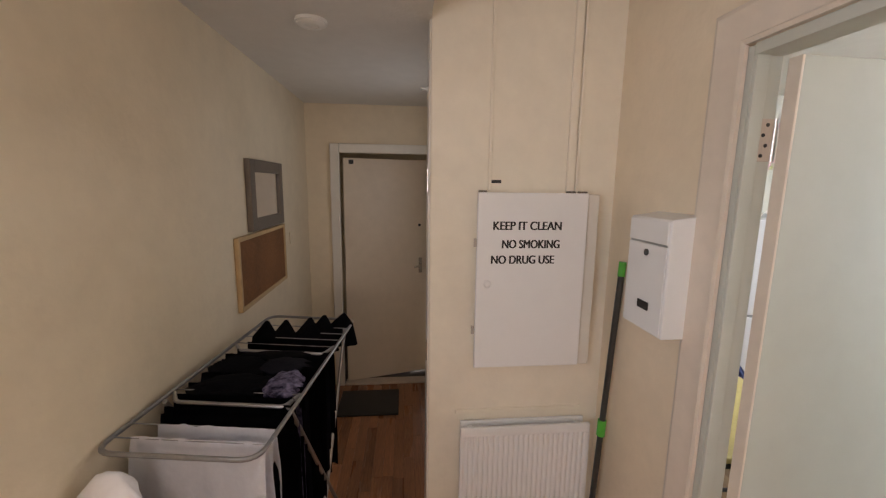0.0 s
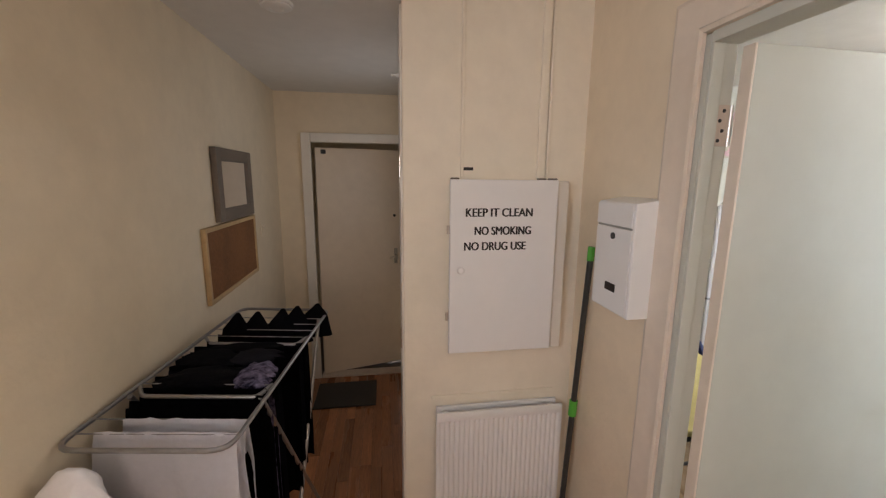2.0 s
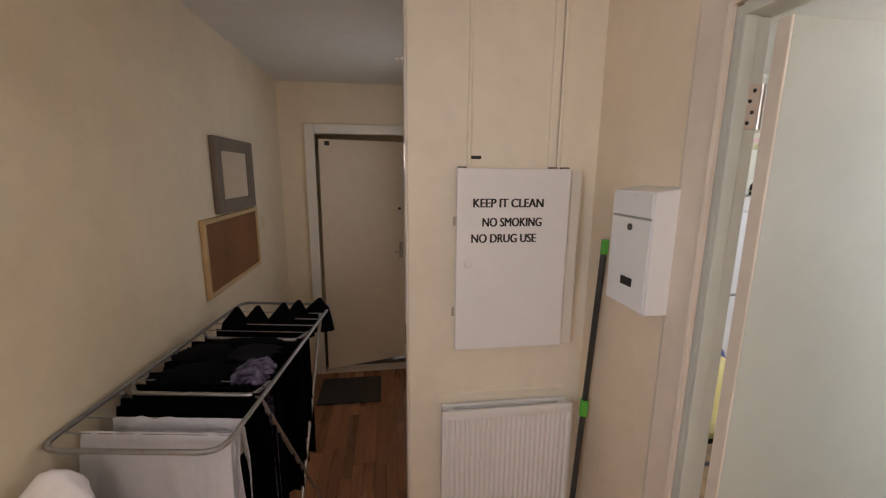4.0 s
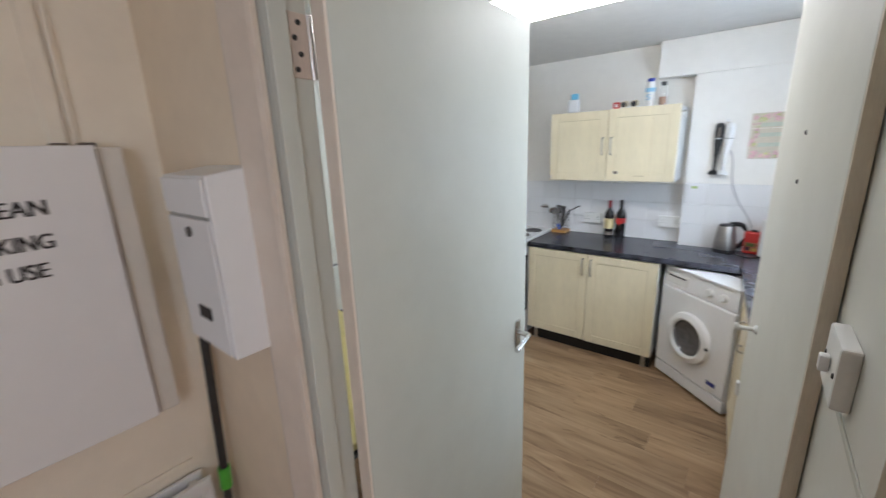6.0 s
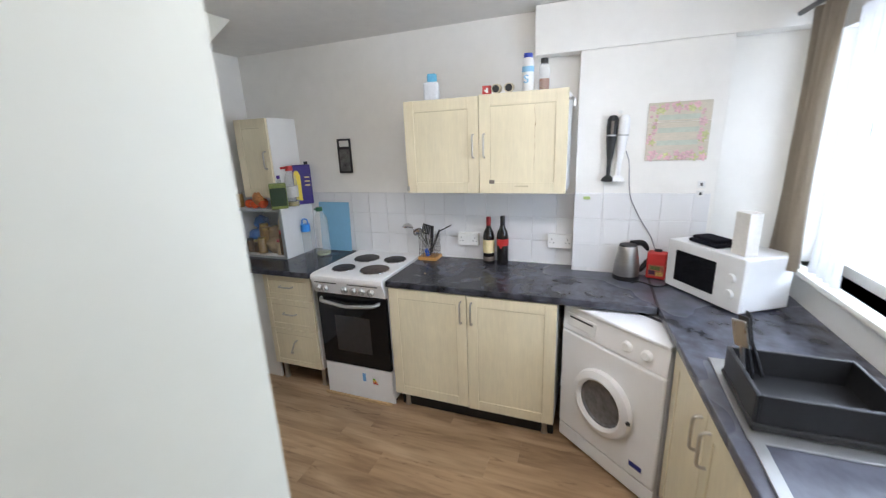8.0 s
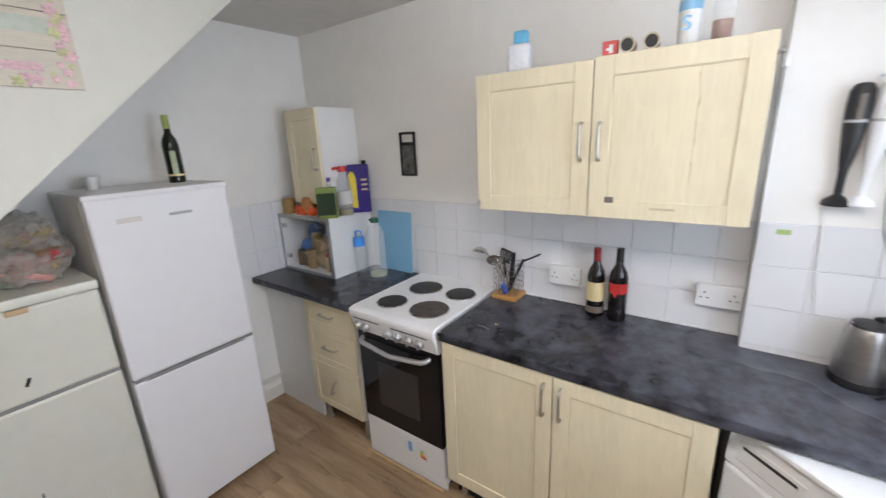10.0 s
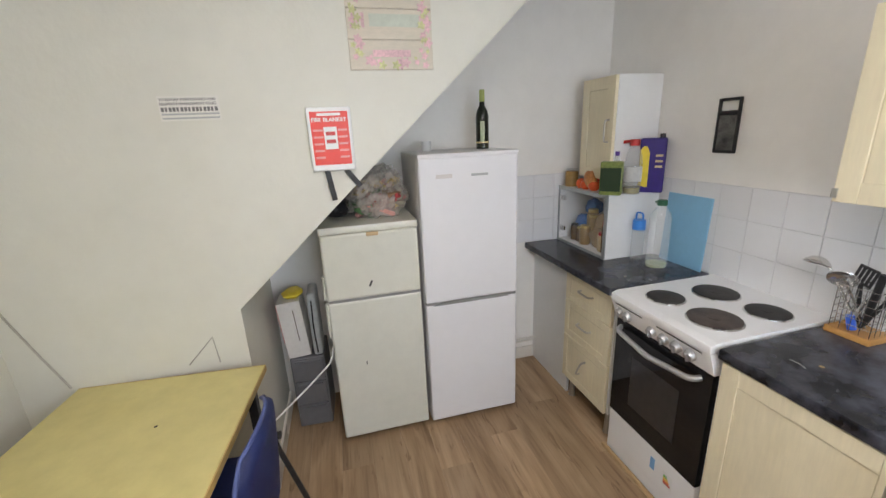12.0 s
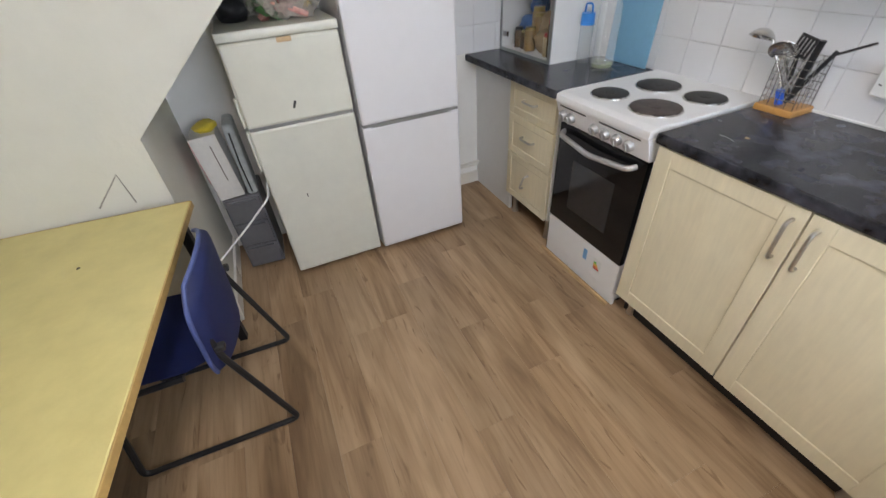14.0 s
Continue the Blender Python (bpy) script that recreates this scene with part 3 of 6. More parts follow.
for x in (0.66, 1.165):
    part("bracket", bm_box(x, x + 0.025, 2.183, 2.222, 0.60, 0.70), M_WHITE, rad)
for x in (0.65, 1.19):
    part("pipe", bm_tube([(x, 2.207, 0.0), (x, 2.207, 0.14)], 0.008), M_WHITE, rad)
tagged(part("pipe_trim", bm_box(0.61, 1.20, 2.238, 2.247, 0.745, 0.765, 0.003), M_PALE), "cream painted strip of trim above the radiator", "trim", kind="structure")

tagged(part("corner_trim", bm_join(bm_box(0.479, 0.4875, 2.240, 2.375, 0, CEIL, 0.002)), M_GLOSS), "white painted trim on the corner of the boxed wall", "trim", kind="structure")
tagged(part("door_stop_hook", moved(bm_lathe([(0, 0), (0.012, 0), (0.012, 0.004), (0.005, 0.010), (0.005, 0.025), (0.010, 0.030), (0, 0.034)], 16), pose(0.479, 2.30, 2.165, 0, -90)), M_PLASTIC), "small white knob on the corner trim", "hook")
for z in (1.0, 1.75):
    tagged(part("keep_plate", bm_box(0.475, 0.4795, 2.26, 2.285, z, z + 0.09, 0.001), M_CHROME), "chrome strike plate on the corner trim", "strike plate", "plates on the corner trim")

# mop leaning in the corner
mop = thing("mop", "dark mop handle with green grips leaning in the corner", "mop")
M_GREEN = material("green_plastic", (0.10, 0.50, 0.06), 0.4, var=0.08)
top, low = Vector((1.268, 2.10, 1.475)), Vector((1.215, 2.12, 0.02))
part("handle", bm_tube([top, low], 0.0125, 14), M_GREY, mop)
part("end_grip", bm_tube([top.lerp(low, 0.0), top.lerp(low, 0.04)], 0.0145, 14), M_GREEN, mop, "green end cap")
part("joint_collar", bm_tube([top.lerp(low, 0.485), top.lerp(low, 0.535)], 0.018, 14), M_GREEN, mop, "bright green joint collar")
part("head", bm_box(1.12, 1.275, 2.04, 2.19, 0.003, 0.04, 0.01), M_GREY, mop)

# letter box
lb = thing("letter_box", "white metal letter box screwed to the wall", "letter box")
part("body", bm_extrude([(1.285, 1.30), (1.285, 1.695), (1.185, 1.680), (1.185, 1.30)], "y", 1.708, 1.925, 0.004), M_WHITE, lb)
part("flap", bm_box(1.178, 1.184, 1.715, 1.918, 1.602, 1.675, 0.002), M_WHITE, lb)
part("front_door", bm_box(1.179, 1.184, 1.715, 1.918, 1.308, 1.594, 0.002), M_WHITE, lb)
# thin grey strip in place of the shaded line below the flap
part("seam", bm_box(1.1828, 1.1846, 1.718, 1.915, 1.5945, 1.6015), M_FRONT, lb, "grey strip painted as the shaded line under the flap")
part("lock", moved(bm_lathe([(0, 0), (0.011, 0), (0.011, 0.004), (0, 0.004)], 18), pose(1.179, 1.812, 1.566, 0, -90)), M_GREY, lb, "dark cam lock")
part("name_window", bm_box(1.176, 1.1795, 1.778, 1.836, 1.374, 1.402, 0.001), M_DARK, lb, "dark name card slot")

# left wall
M_CORK = material("cork", (0.235, 0.105, 0.042), 0.85, var=0.16, scale=14, bump=0.25, bump_scale=220)
M_PINE = material("pale_pine", (0.55, 0.38, 0.20), 0.5, var=0.1, scale=5, bump=0.03)
M_MIRROR = material("mirror_glass", (0.85, 0.86, 0.86), 0.02, 1.0, var=0.0, bump=0.0, rough_var=0.01)


def rim(x0, x1, y0, y1, z0, z1, w, bevel=0.003):
    """A picture-frame ring on the west wall."""
    return bm_join(bm_box(x0, x1, y0, y0 + w, z0, z1, bevel), bm_box(x0, x1, y1 - w, y1, z0, z1, bevel), bm_box(x0, x1, y0 + w, y1 - w, z0, z0 + w, bevel), bm_box(x0, x1, y0 + w, y1 - w, z1 - w, z1, bevel))


mi = thing("wall_mirror", "small mirror in a wide grey wooden surround", "mirror")
part("surround", rim(-0.418, -0.388, 2.69, 3.215, 1.525, 1.895, 0.065), M_GREYWOOD, mi)
part("glass", bm_box(-0.413, -0.399, 2.75, 3.155, 1.585, 1.835), M_MIRROR, mi, "mirror glass")
cb = thing("cork_board", "brown cork notice board in a pine surround", "notice board")
part("surround", rim(-0.418, -0.395, 2.51, 3.25, 1.15, 1.515, 0.022), M_PINE, cb)
part("panel", bm_box(-0.415, -0.403, 2.53, 3.23, 1.17, 1.495), M_CORK, cb)
ls = thing("light_switch", "cream plastic light switch on the hall wall", "light switch", pose(-0.418, 3.45, 1.40))
part("plate", bm_box(0, 0.009, -0.043, 0.043, -0.043, 0.043, 0.003), M_CREAM, ls)
part("rocker", bm_box(0.009, 0.015, -0.008, 0.008, -0.014, 0.014, 0.002), M_CREAM, ls)
sa = thing("smoke_alarm", "round white smoke alarm on the hall ceiling", "smoke alarm", pose(0.015, 2.317, CEIL, 180))
part("base", bm_lathe([(0, 0), (0.062, 0), (0.062, 0.012), (0, 0.012)], 32), M_PLASTIC, sa)
part("cover", bm_lathe([(0.056, 0.010), (0.055, 0.016), (0.046, 0.021), (0.030, 0.022), (0.027, 0.019), (0, 0.019)], 32), M_PLASTIC, sa)

# clothes airer with washing
M_AIRER = material("galvanised_wire", (0.34, 0.34, 0.35), 0.35, 0.8, var=0.1, scale=8, bump=0.0)
RZ = 1.09
ai = thing("clothes_airer", "folding metal clothes airer hung with dark washing", "clothes airer")
NL, NR, FL, FR = Vector((-0.412, 1.582, RZ)), Vector((0.015, 1.52, RZ)), Vector((-0.312, 2.645, RZ)), Vector((0.125, 2.565, RZ))


def on_rack(u, v, dz=0.0):
    """u across from the wall side, v along from the near end."""
    return NL.lerp(NR, u).lerp(FL.lerp(FR, u), v) + Vector((0, 0, dz))


part("outer_rail", bm_tube(rounded([on_rack(0.5, 0), on_rack(1, 0), on_rack(1, 1), on_rack(0, 1), on_rack(0, 0), on_rack(0.5, 0)], 0.055), 0.0068, 10), M_AIRER, ai)
for v in (0.06, 0.12, 0.30, 0.67, 0.74, 0.81, 0.88):
    part("cross_wire", bm_tube([on_rack(0.0, v), on_rack(1.0, v)], 0.0022, 8), M_AIRER, ai)
for v in (0.23, 0.60):
    part("tray_rail", bm_tube(rounded([on_rack(0.03, v + 0.05), on_rack(0.12, v), on_rack(0.93, v), on_rack(0.98, v + 0.07)], 0.02), 0.0066, 8), M_AIRER, ai)
for u0 in (0.04, 0.96):
    a, b = on_rack(u0, 0.23), on_rack(u0, 0.92)
    part("leg", bm_tube([a, Vector((b.x, b.y - 0.05, 0.012))], 0.008, 10), M_AIRER, ai)
    part("leg", bm_tube([on_rack(u0, 0.88), Vector((a.x, a.y + 0.02, 0.012))], 0.008, 10), M_AIRER, ai)


def hung(v, u0, u1, drop_a, drop_b, seed, amp=0.012, thick=0.012, lift=0.006, gap=0.05):
    """A garment folded over a cross wire: down on both sides with soft folds."""
    bm = bmesh.new()
    cols, rows = 18, 9
    grid = []
    for j in range(2 * rows + 1):
        s = (j - rows) / rows
        line = []
        for i in range(cols + 1):
            u = u0 + (u1 - u0) * i / cols
            p = on_rack(u, v, lift)
            drop = (drop_a if s < 0 else drop_b) * abs(s) * (1 + 0.08 * noise.noise((u * 7, seed, s)))
            wav = amp * noise.noise((u * 9 + seed, s * 1.6, seed * 3.1)) * min(1, 3 * abs(s)) * 1.8
            along = (0.008 + gap * 0.3 * min(1, abs(s) * 3)) * (1 if s > 0 else -1) if s else 0
            line.append(bm.verts.new((p.x + 0.004 * noise.noise((u * 5, s * 3, seed)), p.y + along + wav, p.z - drop + 0.006 * noise.noise((u * 12, seed, 1)))))
        grid.append(line)
    for a, b in zip(grid, grid[1:]):
        for i in range(cols):
            bm.faces.new((a[i], a[i + 1], b[i + 1], b[i]))
    bmesh.ops.solidify(bm, geom=list(bm.faces), thickness=thick * 0.35)
    bmesh.ops.recalc_face_normals(bm, faces=bm.faces)
    return bm


def crumpled_cloth(rx, ry, rz, seed):
    """A bunched garment: a lump with long soft folds."""
    bm = bmesh.new()
    bmesh.ops.create_icosphere(bm, subdivisions=4, radius=1)
    for v in bm.verts:
        d = 1 + 0.30 * noise.noise((v.co.x * 2.4 + seed, v.co.y * 2.4, v.co.z * 0.9)) + 0.12 * noise.noise((v.co.x * 6, v.co.y * 6 + seed, v.co.z * 2))
        v.co = Vector((v.co.x * rx * d, v.co.y * ry * d, v.co.z * rz * (0.9 + 0.1 * d) + rz))
    return bm


M_TOWEL = material("white_cotton", (0.86, 0.86, 0.90), 0.9, var=0.03, scale=8, bump=0.12, bump_scale=60)
M_DARKCLOTH = material("black_cotton", (0.0035, 0.0035, 0.005), 0.95, var=0.3, scale=8, bump=0.3, bump_scale=150)
M_NAVY = material("charcoal_cotton", (0.010, 0.010, 0.015), 0.95, var=0.4, scale=5, bump=0.3, bump_scale=120, second=(0.008, 0.008, 0.010))
M_PRINT = material("grey_patterned_cotton", (0.10, 0.09, 0.14), 0.95, var=0.8, scale=9, bump=0.2, second=(0.015, 0.014, 0.03), sharp=0.08)
for m in (M_DARKCLOTH, M_NAVY, M_PRINT):
    m.node_tree.nodes["Principled BSDF"].inputs["Specular IOR Level"].default_value = 0.08
tagged(part("white_towel", hung(0.06, 0.12, 0.99, 0.42, 0.36, 3), M_TOWEL, smooth=60), "white towel hung over the airer's end wire", "towel")
tagged(part("white_towel", hung(0.115, 0.20, 0.985, 0.30, 0.34, 5, amp=0.02), M_TOWEL, smooth=60), "second white towel hung close behind the first", "towel")
tagged(part("white_shirt", moved(crumpled_cloth(0.095, 0.055, 0.20, 8), pose(-0.325, 1.505, 0.69)), M_TOWEL, smooth=60), "crumpled white garment hung low on the airer", "shirt")
for v, u0, u1, da, db, mat, seed, lab in ((0.16, 0.14, 0.97, 0.60, 0.55, M_DARKCLOTH, 11, "black trousers hung over the airer"), (0.23, 0.40, 0.98, 0.48, 0.50, M_DARKCLOTH, 12, "black garment hung over the airer"),
                                          (0.30, 0.16, 0.98, 0.62, 0.66, M_DARKCLOTH, 13, "black top hung over the airer"), (0.37, 0.10, 0.97, 0.50, 0.62, M_NAVY, 14, "charcoal top hung over the airer"),
                                          (0.30, 0.70, 0.98, 0.50, 0.5, M_PRINT, 15, "dark patterned garment hung over the airer"), (0.51, 0.08, 0.98, 0.55, 0.62, M_DARKCLOTH, 16, "black jumper hung over the airer"),
                                          (0.60, 0.10, 0.97, 0.5, 0.55, M_NAVY, 17, "charcoal shirt hung over the airer"), (0.67, 0.12, 0.98, 0.52, 0.58, M_DARKCLOTH, 18, "black shirt hung over the airer"),
                                          (0.195, 0.10, 0.98, 0.50, 0.48, M_DARKCLOTH, 21, "black leggings hung over the airer"), (0.265, 0.05, 0.97, 0.52, 0.5, M_DARKCLOTH, 22, "black shorts hung over the airer"),
                                          (0.335, 0.05, 0.97, 0.55, 0.5, M_DARKCLOTH, 23, "black vest hung over the airer"), (0.405, 0.05, 0.60, 0.5, 0.5, M_DARKCLOTH, 24, "black scarf hung over the airer"),
                                          (0.475, 0.05, 0.97, 0.5, 0.5, M_DARKCLOTH, 25, "black skirt hung over the airer"), (0.555, 0.05, 0.97, 0.5, 0.55, M_DARKCLOTH, 26, "black pyjamas hung over the airer")):
    tagged(part("garment", hung(v, u0, u1, da, db, seed), mat, smooth=60), lab, "clothes", "washing on the airer")
for k, (u, v, rx, ry, rz, mat) in enumerate(((0.40, 0.34, 0.14, 0.075, 0.022, M_DARKCLOTH), (0.30, 0.47, 0.11, 0.08, 0.022, M_DARKCLOTH), (0.66, 0.50, 0.10, 0.07, 0.020, M_NAVY), (0.80, 0.36, 0.06, 0.09, 0.026, M_PRINT), (0.5, 0.57, 0.16, 0.05, 0.020, M_DARKCLOTH))):
    p = on_rack(u, v, -0.028)
    tagged(part("garment", moved(crumpled_cloth(rx, ry, rz, 30 + k), pose(p.x, p.y, p.z)), mat, smooth=60), "dark garment lying bunched across the airer's wires", "clothes", "washing on the airer")
for k, (u, v) in enumerate(((0.22, 0.74), (0.40, 0.76), (0.62, 0.80), (0.74, 0.84), (0.90, 0.92))):
    bm = bmesh.new()
    p = on_rack(u, v)
    h = 0.075 if k < 4 else 0.06
    cols = 10
    ring_lo = [bm.verts.new((p.x + 0.075 * math.cos(a) * (1 + 0.2 * noise.noise((a, k, 0))), p.y + 0.028 * math.sin(a), p.z - 0.10)) for a in [2 * math.pi * i / cols for i in range(cols)]]
    ring_mid = [bm.verts.new((p.x + 0.055 * math.cos(a), p.y + 0.020 * math.sin(a), p.z + 0.006)) for a in [2 * math.pi * i / cols for i in range(cols)]]
    tip = [bm.verts.new((p.x + 0.012 + 0.008 * math.cos(a), p.y + 0.006 * math.sin(a), p.z + h)) for a in [2 * math.pi * i / cols for i in range(cols)]]
    for lo, hi in ((ring_lo, ring_mid), (ring_mid, tip)):
        for i in range(cols):
            bm.faces.new((lo[i], lo[(i + 1) % cols], hi[(i + 1) % cols], hi[i]))
    bm.faces.new(tip), bm.faces.new(ring_lo[::-1])
    tagged(part("sock", bm, M_DARKCLOTH, smooth=60), "black sock standing folded on the airer's wires", "sock", "socks on the airer")

# ---- kitchen: units ----
def bow_handle(length, out=0.028, r=0.0055):
    """A bow handle upright along z, standing off towards -y."""
    h = length / 2
    return bm_tube(rounded([(0, 0, -h), (0, -out, -h), (0, -out, h), (0, 0, h)], 0.02, 6), r, 10)


def framed(name, parent, m, w, h, rail=0.062, t=0.02):
    """A framed door in the plane y = 0, its front towards -y, from x 0 to w and z 0 to h: a sunk panel with stiles and rails on it."""
    d = part(name, bm_box(rail - 0.006, w - rail + 0.006, -t + 0.005, -0.002, rail - 0.006, h - rail + 0.006), M_BEECH, parent)
    d.matrix_local = m
    for x in (0, w - rail):
        part("stile", bm_box(x, x + rail, -t, 0, 0, h, 0.002), M_BEECH, d)
    for z in (0, h - rail):
        part("rail", bm_box(rail, w - rail, -t + 0.0004, 0, z, z + rail, 0.002), M_BEECH, d)
    # thin darker strips where the panel meets its top rail and stiles
    part("groove", bm_box(rail, w - rail, -t + 0.0042, -t + 0.006, h - rail - 0.005, h - rail), M_BEECH_D, d, "darker strip along the top of the panel")
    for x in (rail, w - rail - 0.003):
        part("groove", bm_box(x, x + 0.003, -t + 0.0043, -t + 0.006, rail, h - rail - 0.005), M_BEECH_D, d, "darker strip along the side of the panel")
    return d


def unit_door(parent, m, w, h, handle_x, handle_z, handle=0.13, turn=0):
    d = framed("door", parent, m, w, h)
    part("handle", bow_handle(handle), M_HANDLE, d, "brushed steel bow handle").matrix_local = pose(handle_x, -0.02, handle_z, 0, turn, 0)
    return d


EAST = -90   # turns a door so that its front looks towards -x, its own x running towards -y
# base unit under the main worktop
bu = thing("base_unit", "pale birch laminate double base unit with steel handles", "cabinet", pose(3.935, 2.392, 0, 0, 0, EAST))
part("carcass", bm_box(0.002, 1.005, 0.002, 0.55, 0.12, 0.862), M_PLASTIC, bu)
part("plinth", bm_box(0.01, 1.0, 0.055, 0.07, 0.0, 0.12), M_DARK, bu, "dark recessed plinth")
for k in (0.05, 0.95):
    part("leg", moved(bm_lathe([(0, 0), (0.022, 0), (0.018, 0.02), (0.015, 0.15), (0, 0.15)], 14), pose(k, 0.06, 0)), M_HANDLE, bu)
unit_door(bu, pose(0.003, 0, 0.125), 0.498, 0.735, 0.468, 0.63)
unit_door(bu, pose(0.506, 0, 0.120), 0.498, 0.738, 0.030, 0.635)

# drawer unit beside the cooker
du = thing("drawer_unit", "pale birch laminate three-drawer unit on short legs", "cabinet", pose(3.965, 3.43, 0, 0, 0, EAST))
part("carcass", bm_box(0.002, 0.43, 0.002, 0.54, 0.15, 0.862), M_PLASTIC, du)
for k in (0.04, 0.39):
    part("leg", moved(bm_lathe([(0, 0), (0.022, 0), (0.018, 0.02), (0.015, 0.15), (0, 0.15)], 14), pose(k, 0.04, 0)), M_HANDLE, du)
for z0, h in ((0.155, 0.29), (0.45, 0.225), (0.68, 0.18)):
    d = framed("drawer_front", du, pose(0.01, 0, z0), 0.41, h, 0.04)
    part("handle", bow_handle(0.11), M_HANDLE, d, "brushed steel bow handle").matrix_local = pose(0.205, -0.02, h * 0.55, 0, 90 if z0 > 0.2 else 25, 0)
tagged(part("side_panel", bm_box(3.985, 4.003, 3.43, BACK, 0.0, 0.865, 0.001), M_PLASTIC), "white board closing the space beside the drawers", "panel")

# worktops
wt = thing("worktop", "dark slate-effect laminate worktop turning a corner", "worktop")
part("main_run", bm_box(3.905, TILE_X, 0.925, 2.403, 0.866, 0.905, 0.006), M_WORK, wt)
part("window_run", bm_extrude([(2.585, 0.305), (TILE_X, 0.305), (TILE_X, 0.922), (3.93, 0.922), (2.585, 0.826)], "z", 0.866, 0.905, 0.005), M_WORK, wt)
part("scuff", bm_tube([(4.055, 2.281, 0.9050), (4.056, 2.253, 0.9052), (4.046, 2.226, 0.9050)], 0.0018, 6), M_FRONT, wt, "pale scratched scuff")
part("scuff", moved(bm_lathe([(0, 0.0006), (0.007, 0.0005), (0.008, 0), (0, 0)], 10), pose(4.103, 2.219, 0.9049)), M_DRIP, wt, "small brown mark")
part("joint_strip", bm_box(3.91, 4.49, 0.917, 0.931, 0.9048, 0.9062), M_BLACK, wt, "dark jointing strip")
tagged(part("worktop", bm_box(3.905, TILE_X, 2.978, BACK, 0.866, 0.905, 0.006), M_WORK), "short dark slate-effect worktop over the drawers", "worktop")
tagged(part("sealant_bead", bm_box(4.488, 4.4995, 1.352, 2.388, 0.905, 0.914, 0.003), M_PLASTIC), "white sealant bead along the worktop", "sealant")

# wall cupboard
wc = thing("wall_cupboard", "pale birch laminate double wall cupboard with steel handles", "cabinet", pose(4.157, 2.318, 1.413, 0, 0, EAST))
part("carcass", bm_box(0.003, 0.93, 0.002, 0.342, 0.004, 0.525), M_PLASTIC, wc)
unit_door(wc, pose(0, 0, 0), 0.455, 0.53, 0.425, 0.265, 0.125)
unit_door(wc, pose(0.459, 0, 0), 0.474, 0.535, 0.030, 0.265, 0.125)
part("hinge", bm_box(-0.004, 0.012, -0.0215, -0.019, 0.012, 0.040), M_STEEL, wc, "tarnished steel hinge plate")
part("hinge", bm_box(-0.004, 0.004, 0.0, 0.025, 0.12, 0.15), M_STEEL, wc, "tarnished steel hinge plate")
part("worn_label", bm_box(0.515, 0.545, -0.0212, -0.0195, 0.055, 0.075), M_GREYWOOD, wc, "worn grey sticker")
drip_line = [(0.765 + 0.007 * noise.noise((0, q * 0.14, 2)), -0.0148, 0.475 - 0.0085 * q) for q in range(42)]
part("stain", bm_tube(drip_line, 0.0006, 6), M_DRIP, wc, "brown drip stain")
for q, run in ((3, 0.010), (11, 0.022), (19, 0.014), (24, 0.030), (33, 0.012)):
    x, y, z = drip_line[q]
    part("stain", bm_tube([(x, y, z), (x + 0.0004, y, z - run * 0.6), (x, y, z - run)], 0.0013, 6), M_DRIP, wc, "thicker brown drip")
part("scuff", bm_box(0.66, 0.735, -0.0208, -0.0199, 0.036, 0.044), M_BEECH_D, wc, "rubbed pale scuff")

# corner cupboard
cc = thing("wall_cupboard", "narrow birch-fronted white wall cupboard in the corner", "cabinet", pose(4.215, 3.73, 1.36, 0, 0, EAST))
part("carcass", bm_box(0, 0.30, 0.001, 0.284, 0.0, 0.565, 0.001), M_PLASTIC, cc)
unit_door(cc, pose(0.002, 0, 0.002), 0.296, 0.56, 0.262, 0.27, 0.12)

# south units under the window run
su = thing("base_unit", "pale birch laminate sink base unit", "cabinet", pose(3.60, 0.870, 0, 0, 0, 184))
part("carcass", bm_box(0.003, 1.005, 0.002, 0.44, 0.12, 0.862), M_PLASTIC, su)
part("plinth", bm_box(0.003, 1.01, 0.05, 0.066, 0, 0.12), M_DARK, su, "dark recessed plinth")
unit_door(su, pose(0.003, 0, 0.125), 0.395, 0.735, 0.36, 0.62)
unit_door(su, pose(0.402, 0, 0.125), 0.60, 0.735, 0.04, 0.62)

# ---- cooker ----
ck = thing("cooker", "white freestanding electric cooker with four hotplates", "cooker", pose(3.955, 2.955, 0, 0, 0, EAST))
W = 0.535
part("body", bm_box(0.003, W - 0.003, 0.012, 0.55, 0.03, 0.885, 0.003), M_WHITE, ck)
part("hob_top", bm_extrude([(-0.062, 0.872), (0.54, 0.892), (0.54, 0.912), (-0.03, 0.912), (-0.062, 0.902)], "x", 0.0, W, 0.003), M_WHITE, ck)
for x, y, r, mat in ((0.160, 0.095, 0.076, M_IRON), (0.195, 0.335, 0.09, M_IRON), (0.390, 0.110, 0.095, M_IRON_B), (0.415, 0.350, 0.077, M_IRON)):
    hp = part("hotplate", moved(bm_lathe([(0, 0.011), (r * 0.25, 0.011), (r * 0.27, 0.009), (r * 0.93, 0.010), (r, 0.008), (r, 0.0), (0, 0)], 36), pose(x, y, 0.912)), mat, ck)
    part("rim", moved(bm_lathe([(r, 0), (r + 0.006, 0.0), (r + 0.005, 0.004), (r, 0.005), (r, 0)], 36), pose(x, y, 0.9115)), M_STEEL, hp, "steel trim ring")
part("control_panel", bm_extrude([(-0.060, 0.872), (0.012, 0.872), (0.012, 0.775), (-0.026, 0.775)], "x", 0.0, W, 0.002), M_WHITE, ck)
